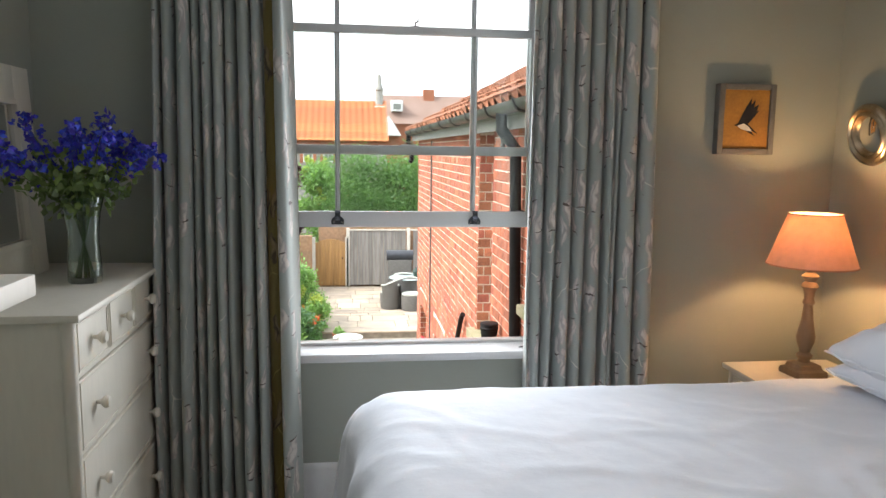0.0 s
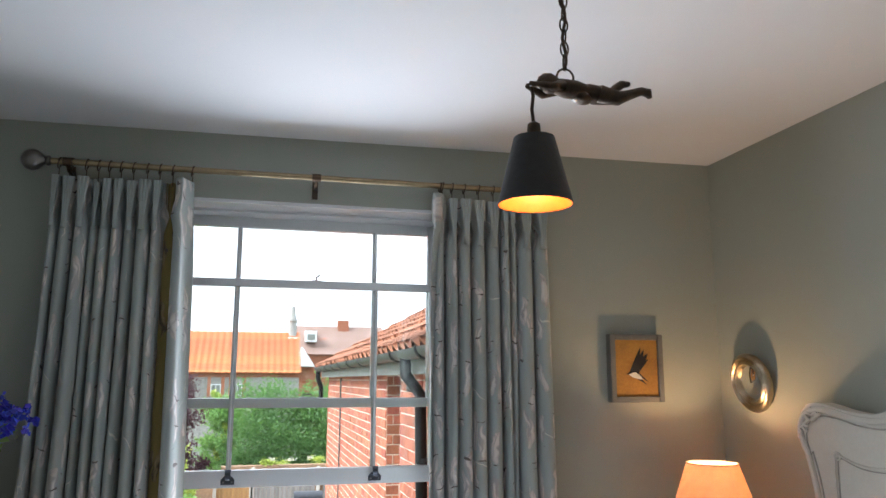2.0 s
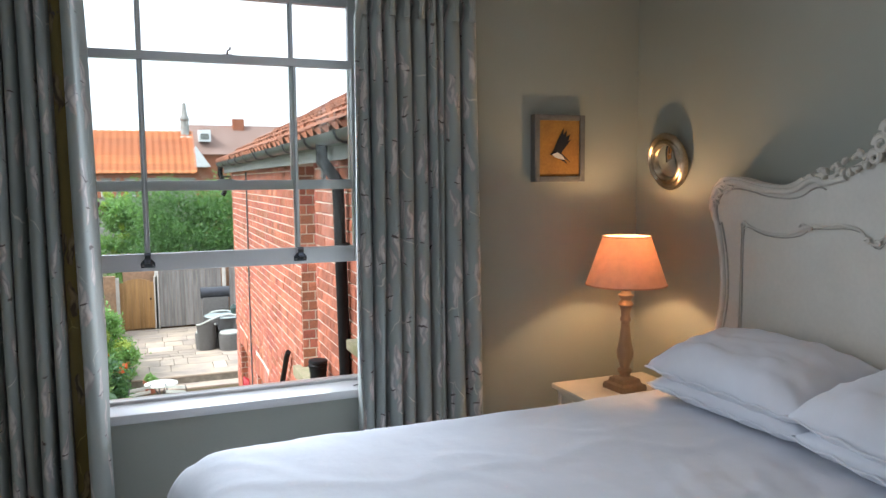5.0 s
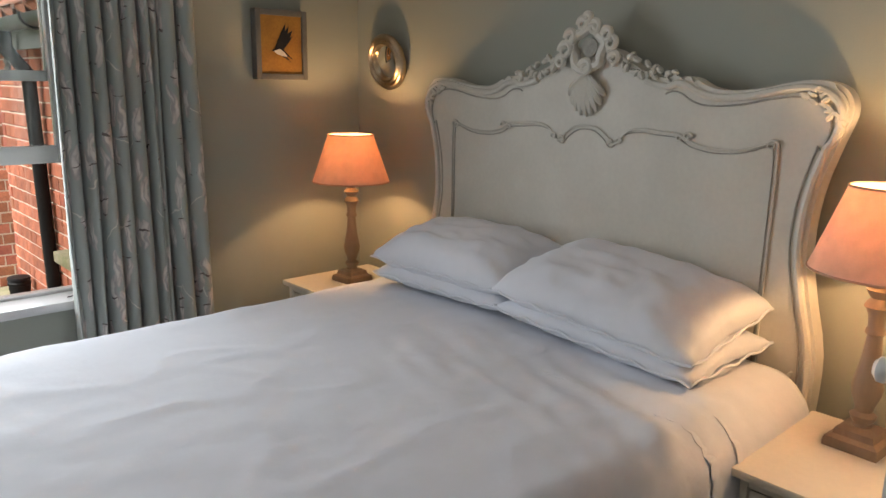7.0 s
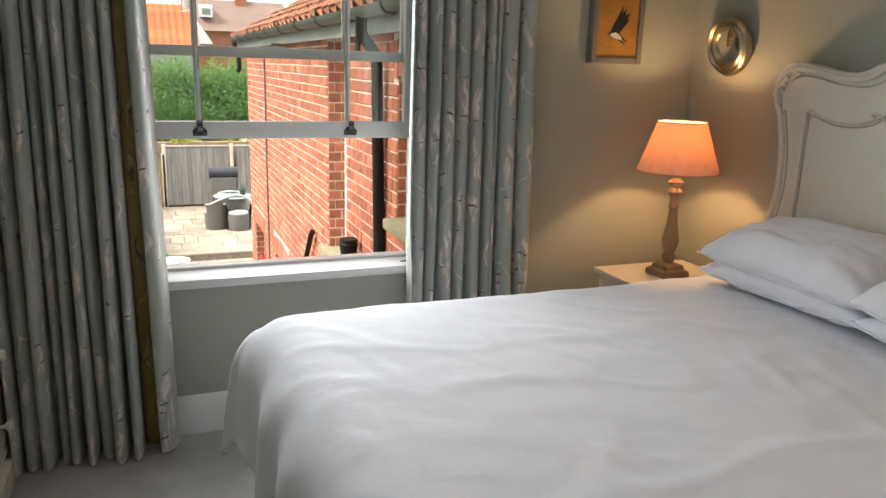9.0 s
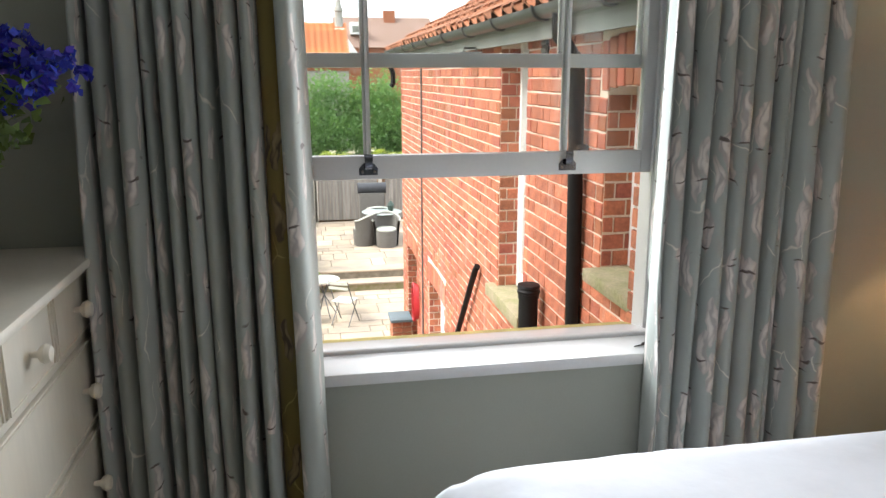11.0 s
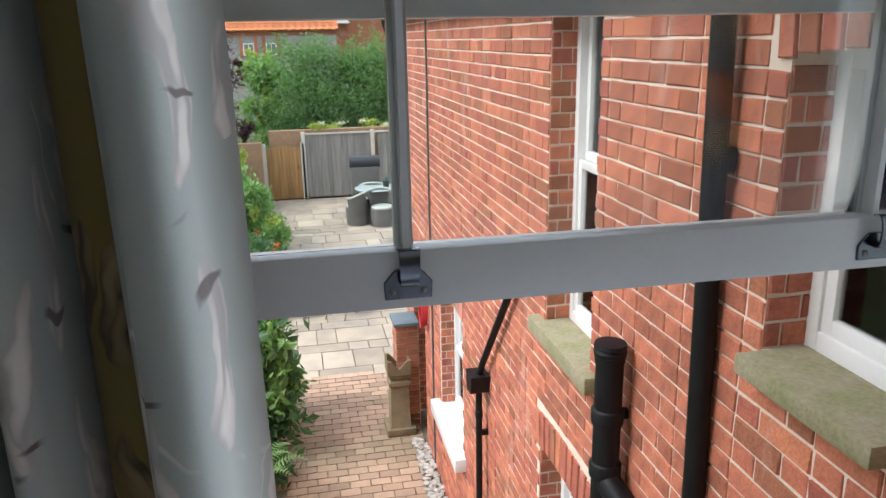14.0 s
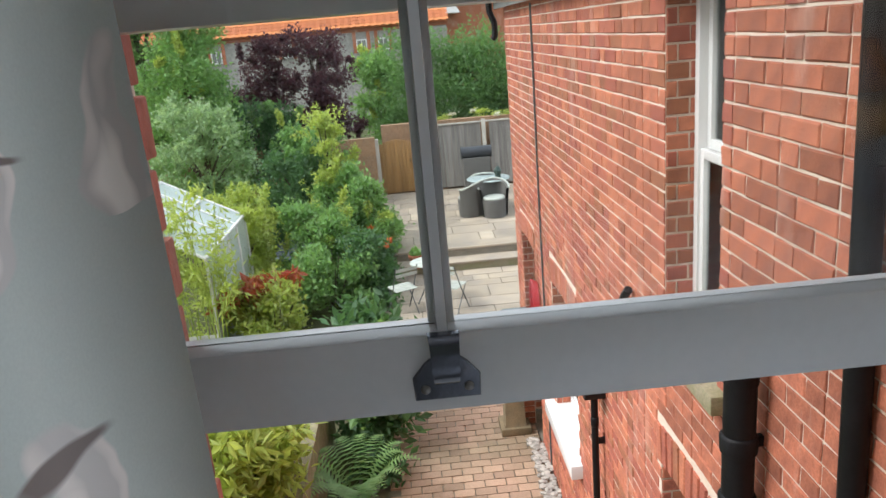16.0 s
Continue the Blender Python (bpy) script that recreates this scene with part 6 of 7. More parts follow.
def leaves(clumps, count, size, seed, long=1.7, droop=0.0):
    """Small folded leaves scattered over the outside of clumps (x, y, z, rx, ry, rz)."""
    rng = np.random.default_rng(seed)
    cl = np.array(clumps, float)
    w = cl[:, 3] * cl[:, 4] + cl[:, 4] * cl[:, 5] + cl[:, 3] * cl[:, 5]
    pick = rng.choice(len(cl), count, p=w / w.sum())
    d = rng.normal(size=(count, 3))
    d /= np.linalg.norm(d, axis=1)[:, None]
    r = (rng.uniform(0.35, 1.0, count) ** 0.5 + rng.normal(0, 0.30, count))[:, None]
    lump = 1 + 0.22 * np.sin(d[:, :1] * 5 + pick[:, None]) * np.sin(d[:, 2:] * 6 + 2 * pick[:, None])
    p = cl[pick, :3] + d * cl[pick, 3:] * r * lump
    a = d * 0.6 + rng.normal(0, 0.6, (count, 3))
    a[:, 2] += 0.15 - droop
    a /= np.linalg.norm(a, axis=1)[:, None]
    b = np.cross(a, rng.normal(size=(count, 3)))
    b /= np.linalg.norm(b, axis=1)[:, None]
    n = np.cross(a, b)
    s = (size * rng.uniform(0.6, 1.35, count))[:, None]
    verts = np.stack([p - a * s * long * 0.5, p + b * s * 0.42 + n * s * 0.12, p + a * s * long * 0.55, p - b * s * 0.42 + n * s * 0.12], 1).reshape(-1, 3)
    i = np.arange(count) * 4
    faces = np.concatenate([np.stack([i, i + 1, i + 2], 1), np.stack([i, i + 2, i + 3], 1)])
    return verts, faces


def foliage(name, parent, clumps, count, size, kind, seed, label="", long=1.7, droop=0.0):
    v, f = leaves(clumps, count, size, seed, long, droop)
    me = bpy.data.meshes.new(name)
    me.from_pydata(v.tolist(), [], f.tolist())
    me.materials.append(LEAF[kind])
    ob = new(name, me)
    ob.parent = parent
    return tagged(ob, label) if label else ob


def random_clumps(rnd, n, spread, height, low, size):
    out = []
    for _ in range(n):
        a, r = rnd.uniform(0, 6.283), rnd.uniform(0, 1) ** 0.6
        z = low + (height - low) * rnd.uniform(0, 1)
        k = 1 - 0.45 * (z - low) / max(0.01, height - low)
        s = size * rnd.uniform(0.6, 1.2)
        out.append((spread[0] * r * k * math.cos(a), spread[1] * r * k * math.sin(a), z, s, s, s * 0.85))
    return out


def shoots(rnd, clumps, n, length):
    """Slender leafy shoots that stand out of a crown's outline."""
    out = []
    for _ in range(n):
        c = rnd.choice(clumps)
        a, up = rnd.uniform(0, 6.283), rnd.uniform(-0.2, 1.0)
        l = length * rnd.uniform(0.5, 1.2)
        q = math.sqrt(max(0.05, 1 - up * up))
        for k in range(5):
            d = (0.75 + 0.25 * k) 
            out.append((c[0] + q * math.cos(a) * (c[3] * 0.8 + l * d * 0.45), c[1] + q * math.sin(a) * (c[4] * 0.8 + l * d * 0.45), c[2] + up * (c[5] * 0.7 + l * d * 0.6), 0.10 * l + 0.03, 0.10 * l + 0.03, 0.16 * l + 0.03))
    return out


def tree(at, label, spread, height, low, kind, count, leaf, seed, n=16, size=0.5, trunk=0.07, name="tree", category="tree", wild=14, sprig=0.5):
    rnd = random.Random(seed)
    ob = thing(name, at, label, category)
    clumps = random_clumps(rnd, int(n * 2.4), spread, height, low, size * 0.62)
    bm = tube([(0.04 * math.sin(k * 2.1) * k / 4, 0.04 * math.cos(k * 1.7) * k / 4, height * 0.8 * k / 5) for k in range(6)], [trunk * (1 - 0.16 * k) for k in range(6)], 8)
    part("trunk", bm, M_BARK, ob)
    for c in clumps[:9]:
        z0 = min(c[2] * 0.6, height * 0.6)
        part("limb", tube([(0, 0, z0), (c[0] * 0.5, c[1] * 0.5, z0 + (c[2] - z0) * 0.6), (c[0], c[1], c[2])], [trunk * 0.45, trunk * 0.3, trunk * 0.12], 5), M_BARK, ob)
    foliage("crown", ob, clumps, count, leaf, kind, seed)
    if wild:
        foliage("young_shoots", ob, shoots(rnd, clumps, wild, sprig), int(count * 0.22), leaf * 0.9, SHOOT.get(kind, kind), seed + 100)
    return ob


def shrub(at, label, spread, height, kind, count, leaf, seed, n=12, size=0.3, long=1.7, droop=0.0, name="shrub"):
    rnd = random.Random(seed)
    ob = thing(name, at, label, "shrub")
    clumps = random_clumps(rnd, n, spread, height, 0.1, size)
    for k in range(5):
        a = k * 1.26
        part("stem", tube([(0.02 * math.cos(a), 0.02 * math.sin(a), 0), (spread[0] * 0.3 * math.cos(a), spread[1] * 0.3 * math.sin(a), height * 0.5), (spread[0] * 0.5 * math.cos(a), spread[1] * 0.5 * math.sin(a), height * 0.85)], [0.02, 0.014, 0.006], 5), M_BARK, ob)
    foliage("foliage", ob, clumps, count, leaf, kind, seed, long=long, droop=droop)
    return ob


# hedge and trees beyond the fence
hedge = thing("hedge", (2.2, 25.0, GZ), "tall dense evergreen hedge behind the garden wall", "hedge")
rnd = random.Random(5)
part("trunk", tube([(0, 0, 0), (0, 0, 2.5)], 0.1, 6), M_BARK, hedge)
foliage("foliage", hedge, [(rnd.uniform(-2.6, 4.0), rnd.uniform(-0.6, 0.6), rnd.uniform(1.6, 4.25), 0.55, 0.6, 0.50) for _ in range(90)] + [(k * 0.4 - 2.5, -0.6, 2.2 + 0.25 * (k % 3), 0.5, 0.4, 0.6) for k in range(16)], 50000, 0.062, "hedge", 11)
tree((-0.9, 27.0, GZ), "mid-green bush between the cottage and the gate", (1.1, 0.9), 3.7, 0.8, "mid", 12000, 0.07, 21, 16, 0.6)
tree((-2.6, 24.6, GZ), "purple-leaved tree with dark airy foliage", (1.3, 1.0), 4.7, 0.6, "purple", 13000, 0.06, 22, 34, 0.5, name="purple_tree")
tree((-4.1, 25.0, GZ), "tall purple-leaved tree with dark airy foliage", (1.3, 1.0), 4.6, 0.6, "purple", 11000, 0.06, 23, 34, 0.5, name="purple_tree")
tree((-7.1, 23.5, GZ), "large leafy green tree behind the greenhouse", (2.4, 1.6), 8.8, 1.0, "hedge", 40000, 0.08, 24, 46, 0.8, 0.14)
tree((-12.5, 27.0, GZ), "large leafy green tree at the garden's edge", (3.4, 2.0), 9.5, 1.0, "mid", 30000, 0.1, 25, 30, 1.0, 0.16)
tree((-4.6, 19.0, GZ), "grey-green leafed young tree in the border", (1.2, 1.0), 3.3, 0.7, "blue", 13000, 0.05, 26, 22, 0.42)
tree((-1.75, 17.6, GZ), "slender young tree with lime-green leaves", (0.42, 0.42), 3.0, 0.9, "lime", 4600, 0.045, 27, 14, 0.2, 0.035, wild=26, sprig=0.6)
tree((-1.35, 17.0, GZ), "bushy green tree beside the patio steps", (0.85, 0.9), 2.1, 0.4, "mid", 13000, 0.05, 28, 22, 0.36)
tree((-2.5, 18.0, GZ), "bushy dark green tree in the border", (1.0, 0.9), 2.2, 0.4, "dark", 13000, 0.05, 29, 20, 0.42)
tree((-3.6, 17.2, GZ), "feathery shrub with lime-green leaves", (0.8, 0.8), 1.6, 0.2, "lime", 7000, 0.05, 30, 14, 0.36)
tree((-5.5, 21.5, GZ), "leafy green tree over the greenhouse", (1.4, 1.2), 7.2, 0.6, "mid", 30000, 0.06, 46, 56, 0.55, 0.1)
tree((-4.0, 22.3, GZ), "dark green tree filling the border", (1.6, 1.0), 3.0, 0.4, "dark", 15000, 0.06, 47, 26, 0.55)
tree((-2.4, 20.6, GZ), "rounded green shrub tree by the gate path", (1.1, 0.9), 2.4, 0.4, "mid", 13000, 0.055, 48, 22, 0.45)
tree((-9.5, 19.0, GZ), "tall willowy green tree with bare twigs", (2.0, 1.5), 5.2, 0.6, "lime", 14000, 0.06, 49, 26, 0.6, 0.08)
tree((-3.2, 15.6, GZ), "feathery green shrub beside the greenhouse", (0.7, 0.9), 1.7, 0.2, "lime", 8000, 0.045, 50, 18, 0.34)
tree((-2.0, 15.8, GZ), "spreading green shrub beside the cold frame", (0.8, 0.7), 1.5, 0.2, "mid", 9000, 0.045, 51, 18, 0.34)
# along the path
shrub((-0.95, 15.2, GZ), "dark glossy shrub spilling over the path", (0.40, 0.8), 1.0, "dark", 8000, 0.05, 31, 16, 0.26)
shrub((-0.75, 16.6, GZ), "leafy border plants with orange flowers", (0.35, 0.5), 0.95, "mid", 5000, 0.045, 32, 12, 0.22)
shrub((-1.6, 14.6, GZ), "mixed green shrub under the lime tree", (0.8, 0.8), 0.95, "mid", 8000, 0.05, 33, 16, 0.3)
shrub((-2.4, 13.2, GZ), "photinia with red young leaves", (0.9, 0.8), 0.95, "lime", 5200, 0.055, 34, 14, 0.3)
ob = thing("red_shrub", (-2.35, 13.1, GZ), "red young photinia shoots over a green shrub", "shrub")
part("stem", tube([(0, 0, 0), (0.1, 0, 0.5), (0.2, 0.1, 1.0)], 0.012, 5), M_BARK, ob)
foliage("foliage", ob, random_clumps(random.Random(9), 16, (1.0, 0.8), 1.15, 0.75, 0.15), 700, 0.08, "red", 35, long=2.2)
shrub((-0.72, 10.1, GZ), "glossy dark green laurel beside the path", (0.36, 0.9), 1.25, "dark", 4200, 0.085, 36, 16, 0.28, name="laurel")
shrub((-0.72, 10.3, GZ), "fresh green laurel shoots", (0.36, 0.8), 1.35, "mid", 1500, 0.085, 37, 12, 0.26, name="laurel")
shrub((-1.75, 8.0, GZ + 0.2), "yellow-green bamboo beside the low wall", (0.55, 1.6), 1.5, "lime", 15000, 0.055, 38, 26, 0.3, 2.6, 0.2, name="bamboo")
# tall thin canes in front of the greenhouse
canes = thing("bamboo_canes", (-3.35, 12.6, GZ), "tall thin yellow-green bamboo canes with sparse leaves", "bamboo")
rnd = random.Random(15)
tops = []
for k in range(26):
    x0, y0 = rnd.uniform(-0.9, 0.5), rnd.uniform(-0.6, 0.8)
    h, lx, ly = rnd.uniform(1.5, 2.9), rnd.uniform(-0.35, 0.35), rnd.uniform(-0.2, 0.2)
    part("cane", tube([(x0, y0, 0), (x0 + lx * 0.3, y0 + ly * 0.3, h * 0.6), (x0 + lx, y0 + ly, h)], [0.011, 0.008, 0.003], 5), LEAF["lime"], canes)
    for j in range(5):
        t = rnd.uniform(0.45, 1.0)
        tops.append((x0 + lx * t, y0 + ly * t, h * t, 0.16, 0.16, 0.12))
foliage("foliage", canes, tops, 2600, 0.04, "lime", 52, long=2.8, droop=0.3)
# fern: arching fronds with leaflets
fern_at = thing("fern", (-0.85, 8.75, GZ), "green fern arching over the brick path", "fern")
rnd = random.Random(6)
for k in range(16):
    a = k * 0.39 + rnd.uniform(-0.1, 0.1)
    L2 = rnd.uniform(0.5, 0.75)
    bm = bmesh.new()
    for j in range(1, 22):
        t = j / 22
        c = Vector((L2 * t * math.cos(a), L2 * t * math.sin(a), 0.55 * math.sin(t * 2.3)))
        side = Vector((-math.sin(a), math.cos(a), -0.15))
        fw = Vector((math.cos(a), math.sin(a), 0)) * 0.02
        for s in (1, -1):
            tip = c + side * s * 0.15 * math.sin(math.pi * min(1, t + 0.1)) ** 0.8 + fw
            v = [bm.verts.new(q) for q in (c - fw * 0.7, tip, c + fw * 0.7)]
            bm.faces.new(v)
    part("frond", bm, LEAF["mid"], fern_at)
# flowers on the bank behind the fence, and by the steps
bloom = tagged(thing("wall_flowers", (2.0, FY + 0.4, -0.80), "white flowers along the top of the garden wall", "flowers"), kind="stuff")
foliage("foliage", bloom, [(rnd.uniform(-1.7, 5), rnd.uniform(-0.1, 0.2), rnd.uniform(0.0, 0.12), 0.22, 0.15, 0.10) for _ in range(26)], 3200, 0.045, "lime", 41)
foliage("petals", bloom, [(rnd.uniform(-1.6, 5), -0.15, rnd.uniform(0.05, 0.2), 0.10, 0.1, 0.05) for _ in range(16)], 380, 0.05, "white", 42)
ob = thing("orange_flowers", (-0.62, 16.3, GZ), "orange flowers in the border", "flowers")
foliage("petals", ob, [(rnd.uniform(-0.4, 0.2), rnd.uniform(-1.2, 0.6), rnd.uniform(0.5, 1.0), 0.07, 0.07, 0.05) for _ in range(8)], 160, 0.04, "orange", 43)
ob = thing("pot_plant", (-0.14, 15.85, GZ + 0.38), "small sprouting plant in the terracotta pot", "plant")
foliage("foliage", ob, [(0, 0, 0.08, 0.10, 0.10, 0.12)], 160, 0.05, "mid", 44)
tagged(foliage("rough_grass", None, [(-3.2, 16.0, GZ, 1.4, 2.6, 0.10), (-4.5, 20, GZ, 2.5, 2.5, 0.10)], 6000, 0.06, "lime", 45), "rough grass between the borders", "grass", kind="stuff")
# pebbles by the wall
M_PEB = mat("pebble", (0.45, 0.42, 0.38), 0.8, 0.15, 12, 60, 0.2, island=0.35)
bm = bmesh.new()
for k in range(160):
    blob(bm, (rnd.uniform(0.95, 1.10), rnd.uniform(8.3, 9.7), GZ + 0.02 + rnd.uniform(0, 0.03)), (rnd.uniform(0.025, 0.045), rnd.uniform(0.025, 0.05), 0.022), (0, 0, rnd.uniform(0, 180)), 1)
tagged(part("pebbles", bm, M_PEB), "rounded grey and cream pebbles along the wall", "pebbles", kind="stuff")

# ---- pieces last: bricks, tiles, paving ----
def chip(w, d, h, jit=0.0, rnd=None):
    """A brick-like block with eased front edges; its face looks along -x, w along y, h along z."""
    e = 0.004
    v = [(0, -w / 2, -h / 2), (0, w / 2, -h / 2), (0, w / 2, h / 2), (0, -w / 2, h / 2),
         (-d + e, -w / 2, -h / 2), (-d + e, w / 2, -h / 2), (-d + e, w / 2, h / 2), (-d + e, -w / 2, h / 2),
         (-d, -w / 2 + e, -h / 2 + e), (-d, w / 2 - e, -h / 2 + e), (-d, w / 2 - e, h / 2 - e), (-d, -w / 2 + e, h / 2 - e)]
    if rnd:
        v = [(x + (rnd.uniform(-jit, jit) if x < 0 else 0), y + rnd.uniform(-jit, jit), z + rnd.uniform(-jit, jit)) for x, y, z in v]
    f = [(4, 5, 1, 0), (5, 6, 2, 1), (6, 7, 3, 2), (7, 4, 0, 3), (8, 9, 5, 4), (9, 10, 6, 5), (10, 11, 7, 6), (11, 8, 4, 7), (11, 10, 9, 8)]
    return v, f


def piece_mesh(name, v, f, material):
    me = bpy.data.meshes.new(name)
    me.from_pydata(v, [], f)
    me.materials.append(material)
    return me


rnd = random.Random(12)
COURSE, S, H = 0.0775, 0.215, 0.1025
stretchers = [piece_mesh("brick", *chip(S, 0.006, 0.068, 0.003, rnd), M_BRICK) for _ in range(6)]
headers = [piece_mesh("brick", *chip(H, 0.006, 0.068, 0.003, rnd), M_BRICK) for _ in range(6)]
allv, allf = [], []
count = 0


def holed(y0, y1, z, holes):
    """Cut a brick's span by the openings at that height."""
    for a, b, c, d in holes:
        if c - 0.03 < z < d + 0.03 and y1 > a and y0 < b:
            if y0 < a - 0.03:
                y1 = min(y1, a)
            elif y1 > b + 0.03:
                y0 = max(y0, b)
            else:
                return None
    return (y0, y1) if y1 - y0 > 0.03 else None


ARCH = [(h[0] - 0.06, h[1] + 0.06, h[3], h[3] + 0.22) for h in HOLES]
z, c = GZ + 0.04, 0
while z < 1.70:
    y = AY0 - (0.05 if c % 2 else 0.16)
    k = c % 2
    while y < AY1:
        w = S if k % 2 == 0 else H
        span = holed(max(y, AY0), min(y + w, AY1), z, HOLES + ARCH)
        if span:
            y0, y1 = span
            whole = abs(y1 - y0 - w) < 1e-6
            near = 3.95 < y0 and y1 < 6.6 and -0.45 < z < 1.5
            if near and whole and count < 300:
                ob = new("brick", rnd.choice(stretchers if w == S else headers))
                ob.location = (AX, (y0 + y1) / 2, z)
                ob.parent = annex
                count += 1
            else:
                v, f = chip(y1 - y0, 0.006 + rnd.uniform(-0.002, 0.003), 0.067, 0.0025, rnd)
                base = len(allv)
                allv += [(AX + p[0], (y0 + y1) / 2 + p[1], z + p[2]) for p in v]
                allf += [tuple(base + i for i in q) for q in f]
        y += w + 0.010
        k += 1
    z += COURSE
    c += 1
# gauged arches over the openings, and bricks down the far jambs
for a, b, c0, d in HOLES:
    n = int((b - a + 0.12) / 0.075)
    for k in range(n):
        y = a - 0.06 + (b - a + 0.12) * (k + 0.5) / n
        t = (k + 0.5) / n * 2 - 1
        v, f = chip(0.066, 0.012, 0.21, 0.002, rnd)
        base = len(allv)
        allv += [(AX + p[0], y + p[1] + 0.10 * t * p[2], d + 0.11 + p[2] - 0.035 * t * t) for p in v]
        allf += [tuple(base + i for i in q) for q in f]
    zz, flip = max(c0, GZ) + 0.04, False
    while zz < d - 0.02:
        flip = not flip
        for x0, w in ((0.004, 0.045), (0.058, 0.085)) if flip else ((0.004, 0.10), (0.113, 0.03)):
            v, f = chip(w, 0.006, 0.066, 0.002, rnd)
            base = len(allv)
            allv += [(AX + x0 + w / 2 + p[1], b + p[0] + 0.0, zz + p[2]) for p in v]
            allf += [tuple(base + i for i in reversed(q)) for q in f]
        zz += COURSE
ob = new("brickwork", piece_mesh("brickwork", allv, allf, M_BRICK))
ob.parent = annex
tagged(ob, kind="stuff")
# the window's own brick jamb and the house front beside it
wall_ob = bpy.data.objects["house_wall"]
zz, c = 0.64, 0
for c in range(24):
    zz = 0.64 + c * COURSE
    w = 0.085 if c % 2 else 0.07
    part("brick", boxes((WX0 + 0.012, WX0 + 0.030, 3.146, YO + 0.004 - 0.012 * (c % 2), zz - 0.033, zz + 0.033), bevel=0.004), M_BRICK, wall_ob)
    part("brick", boxes((WX0 + 0.030 - (S if c % 2 else H), WX0 + 0.010, YO, YO + 0.010, zz - 0.033, zz + 0.033), bevel=0.003), M_BRICK, wall_ob)

# the right jamb, toothed the same way
for c in range(23):
    zz = 0.60 + c * COURSE
    cut = 0.10 if c % 2 else 0.155
    part("brick", boxes((0.962, 0.974, YO - cut, YO + 0.008, zz - 0.033, zz + 0.033), bevel=0.003), M_BRICK, wall_ob)
    if c % 2:
        part("brick", boxes((0.962, 0.974, YO - 0.155, YO - 0.11, zz - 0.033, zz + 0.033), bevel=0.003), M_BRICK, wall_ob)

# roof tiles of the wing
roof = tagged(thing("wing_roof", (AX - 0.13, AY0, 1.83), "weathered red pantile roof over the brick wing", "roof"), kind="structure")
pitch = radians(28)
cs, sn = math.cos(pitch), math.sin(pitch)
part("decking", slab([(0, -0.05), (5.2 * cs, 5.2 * sn - 0.05), (5.2 * cs, 5.2 * sn - 0.10), (0, -0.10)], "y", 0.0, AY1 - AY0 + 0.12), M_DARKROOM, roof)
tv, tf = [], []
for e, zb in ((0, 0.0), (1, 0.0)):
    for k in range(9):
        yy = 0.225 * k / 8
        hh = 0.032 * math.cos(2 * math.pi * (k / 8) - 0.6)
        along = 0.36 * e
        lift = 0.03 * (1 - e)
        tv.append((along * cs - (hh + lift) * sn, yy, along * sn + (hh + lift) * cs))
base = len(tv)
tv += [(x + 0.014 * sn, y, zc - 0.018) for x, y, zc in tv]
tf = [(k, k + 1, k + 10, k + 9) for k in range(8)] + [(k + base, k + 1 + base, k + 1, k) for k in range(8)]
tile = piece_mesh("tile", tv, tf, M_TILE)
many_v, many_f = [], []
for r in range(16):
    for k in range(37):
        if r < 8:
            ob = new("tile", tile)
            ob.parent = roof
            ob.location = (r * 0.31 * cs - 0.05 + rnd.uniform(-0.006, 0.006), 0.02 + k * 0.207, r * 0.31 * sn - 0.03 + rnd.uniform(-0.004, 0.004))
        else:
            b0 = len(many_v)
            many_v += [(x + r * 0.31 * cs - 0.05, y + 0.02 + k * 0.207, zc + r * 0.31 * sn - 0.03) for x, y, zc in tv]
            many_f += [tuple(b0 + i for i in q) for q in tf]
ob = new("upper_tiles", piece_mesh("upper_tiles", many_v, many_f, M_TILE))
ob.parent = roof
tagged(ob, kind="stuff")


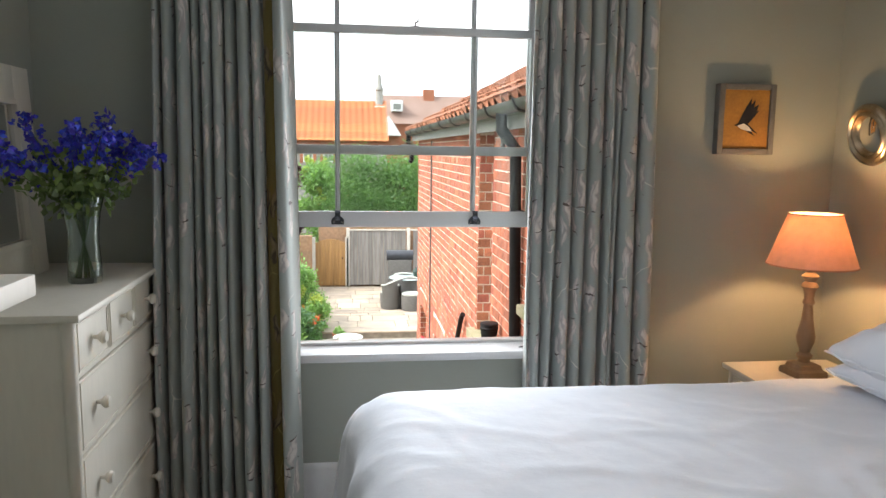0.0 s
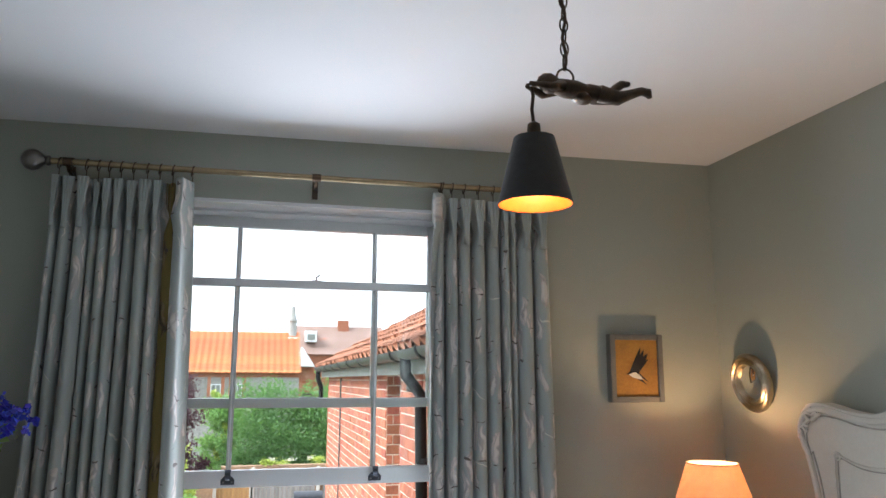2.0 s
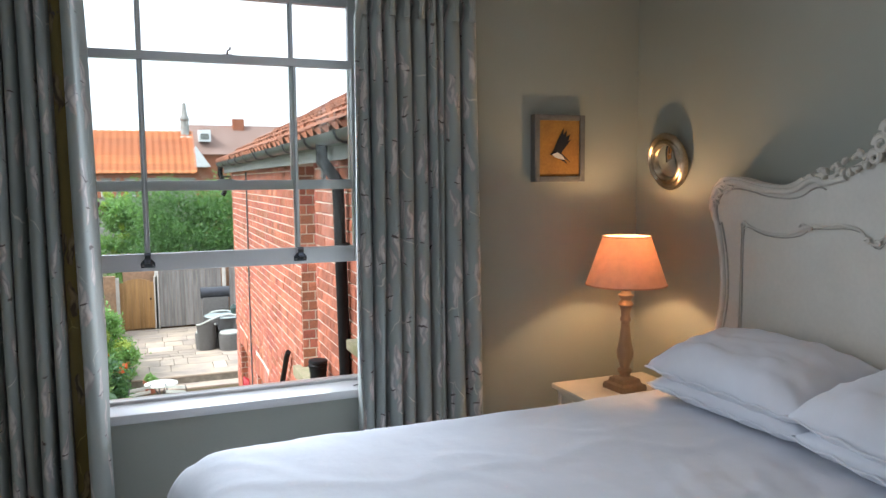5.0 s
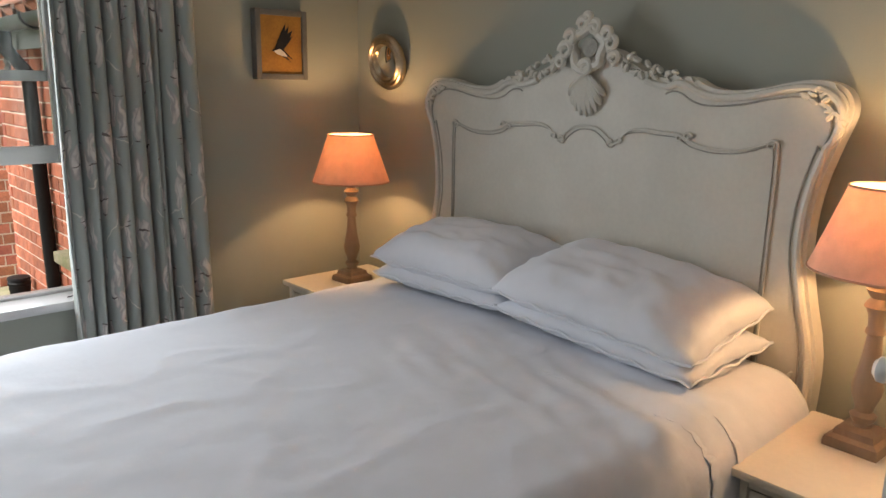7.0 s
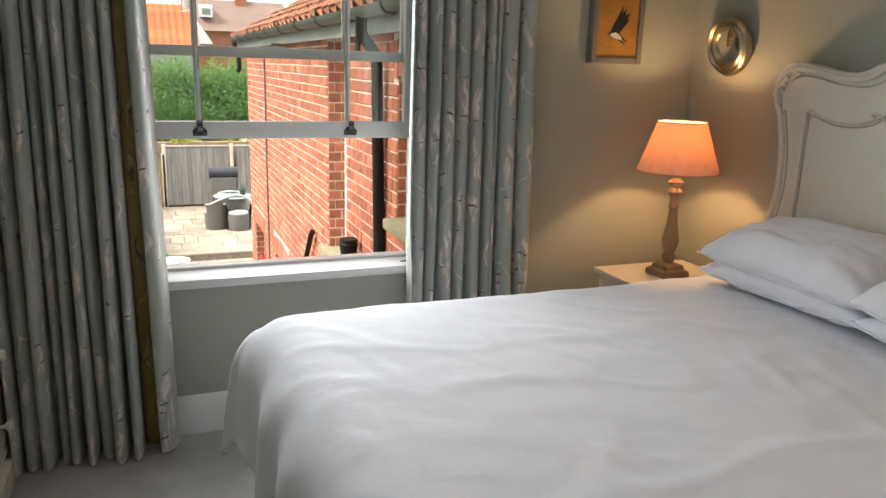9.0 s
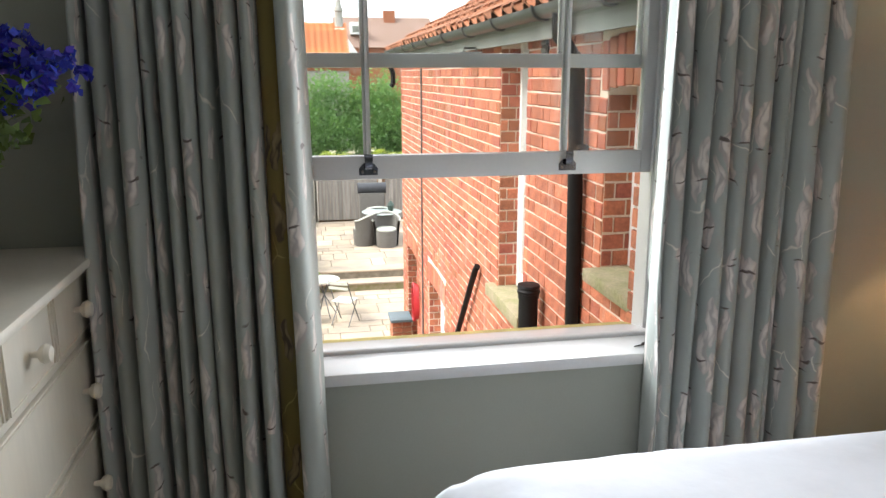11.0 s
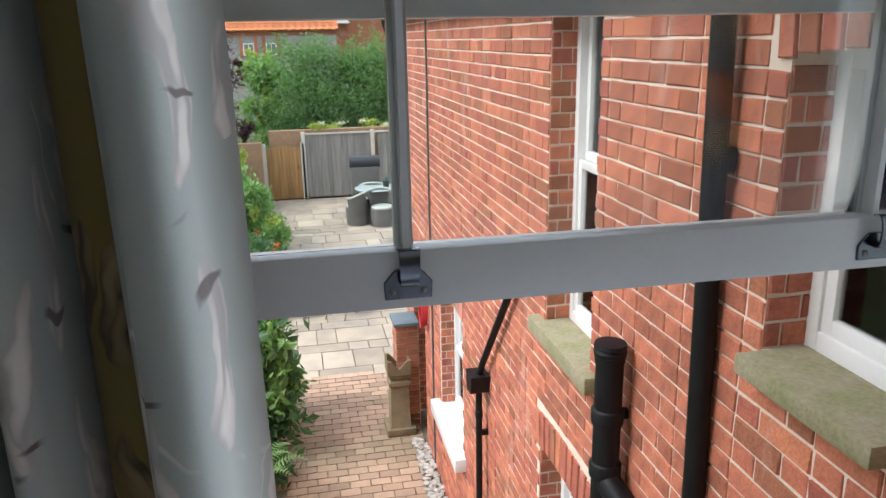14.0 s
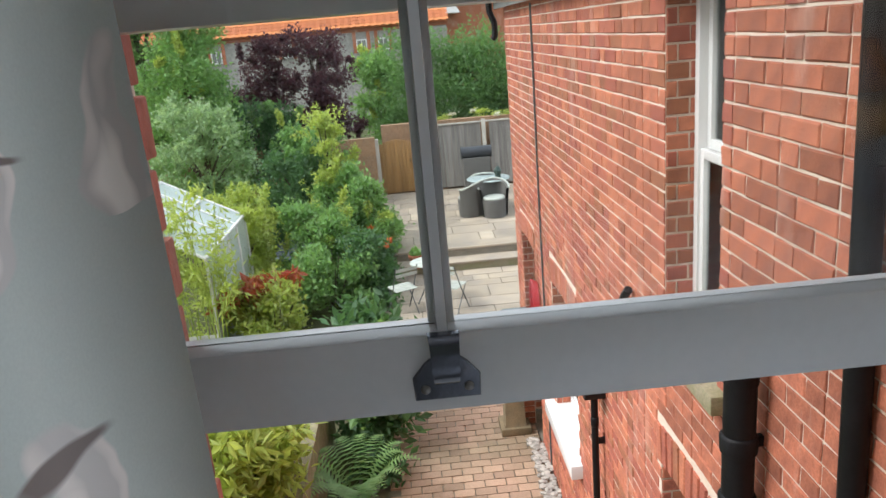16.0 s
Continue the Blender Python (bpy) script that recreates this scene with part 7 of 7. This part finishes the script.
# paving
def flag(x0, x1, y0, y1, z, material, parent, name, tilt=0.004):
    g = 0.008
    bm = bmesh.new()
    zs = [z + rnd.uniform(-tilt, tilt) for _ in range(4)]
    a = [bm.verts.new(p) for p in ((x0 + g, y0 + g, zs[0]), (x1 - g, y0 + g, zs[1]), (x1 - g, y1 - g, zs[2]), (x0 + g, y1 - g, zs[3]))]
    b = [bm.verts.new((x, y, z - 0.03)) for x, y in ((x0 + g * 0.6, y0 + g * 0.6), (x1 - g * 0.6, y0 + g * 0.6), (x1 - g * 0.6, y1 - g * 0.6), (x0 + g * 0.6, y1 - g * 0.6))]
    bm.faces.new(a)
    for i in range(4):
        bm.faces.new((b[i], b[(i + 1) % 4], a[(i + 1) % 4], a[i]))
    return part(name, bm, material, parent)


def random_flags(x0, x1, y0, y1, z, parent):
    y = y0
    while y < y1 - 0.1:
        d = min(rnd.choice((0.3, 0.45, 0.6, 0.6)), y1 - y)
        x = x0 - rnd.uniform(0, 0.4)
        while x < x1:
            w = rnd.choice((0.3, 0.45, 0.6, 0.75, 0.9))
            flag(max(x, x0), min(x + w, x1), y, y + d, z, M_FLAG, parent, "flagstone")
            x += w
        y += d


path_ob = bpy.data.objects["path_base"]
random_flags(-0.55, 3.2, 11.6, 16.0, GZ + 0.0, path_ob)
random_flags(-1.0, 4.2, 16.8, FY, PZ, bpy.data.objects["patio_base"])
many_v, many_f = [], []
count = 0
y, c = 5.2, 0
while y < 11.58:
    x = -0.46 - (0.11 if c % 2 else 0)
    while x < AX - 0.02:
        x1 = min(x + 0.215, AX - 0.02)
        if x1 - x > 0.05:
            v = [(x + 0.006, y + 0.006, GZ + rnd.uniform(-0.003, 0.003)), (x1 - 0.006, y + 0.006, GZ + rnd.uniform(-0.003, 0.003)), (x1 - 0.006, y + 0.119, GZ + rnd.uniform(-0.003, 0.003)), (x + 0.006, y + 0.119, GZ + rnd.uniform(-0.003, 0.003))]
            v += [(px, py, GZ - 0.025) for px, py, _ in v]
            f = [(0, 1, 2, 3), (4, 5, 1, 0), (5, 6, 2, 1), (6, 7, 3, 2), (7, 4, 0, 3)]
            if y > 8.0 and count < 260:
                ob = new("paver", piece_mesh("paver", v, f, M_PAVER))
                ob.parent = path_ob
                count += 1
            else:
                b0 = len(many_v)
                many_v += v
                many_f += [tuple(b0 + i for i in q) for q in f]
        x += 0.215
    y += 0.125
    c += 1
ob = new("pavers", piece_mesh("pavers", many_v, many_f, M_PAVER))
ob.parent = path_ob
tagged(ob, kind="stuff")
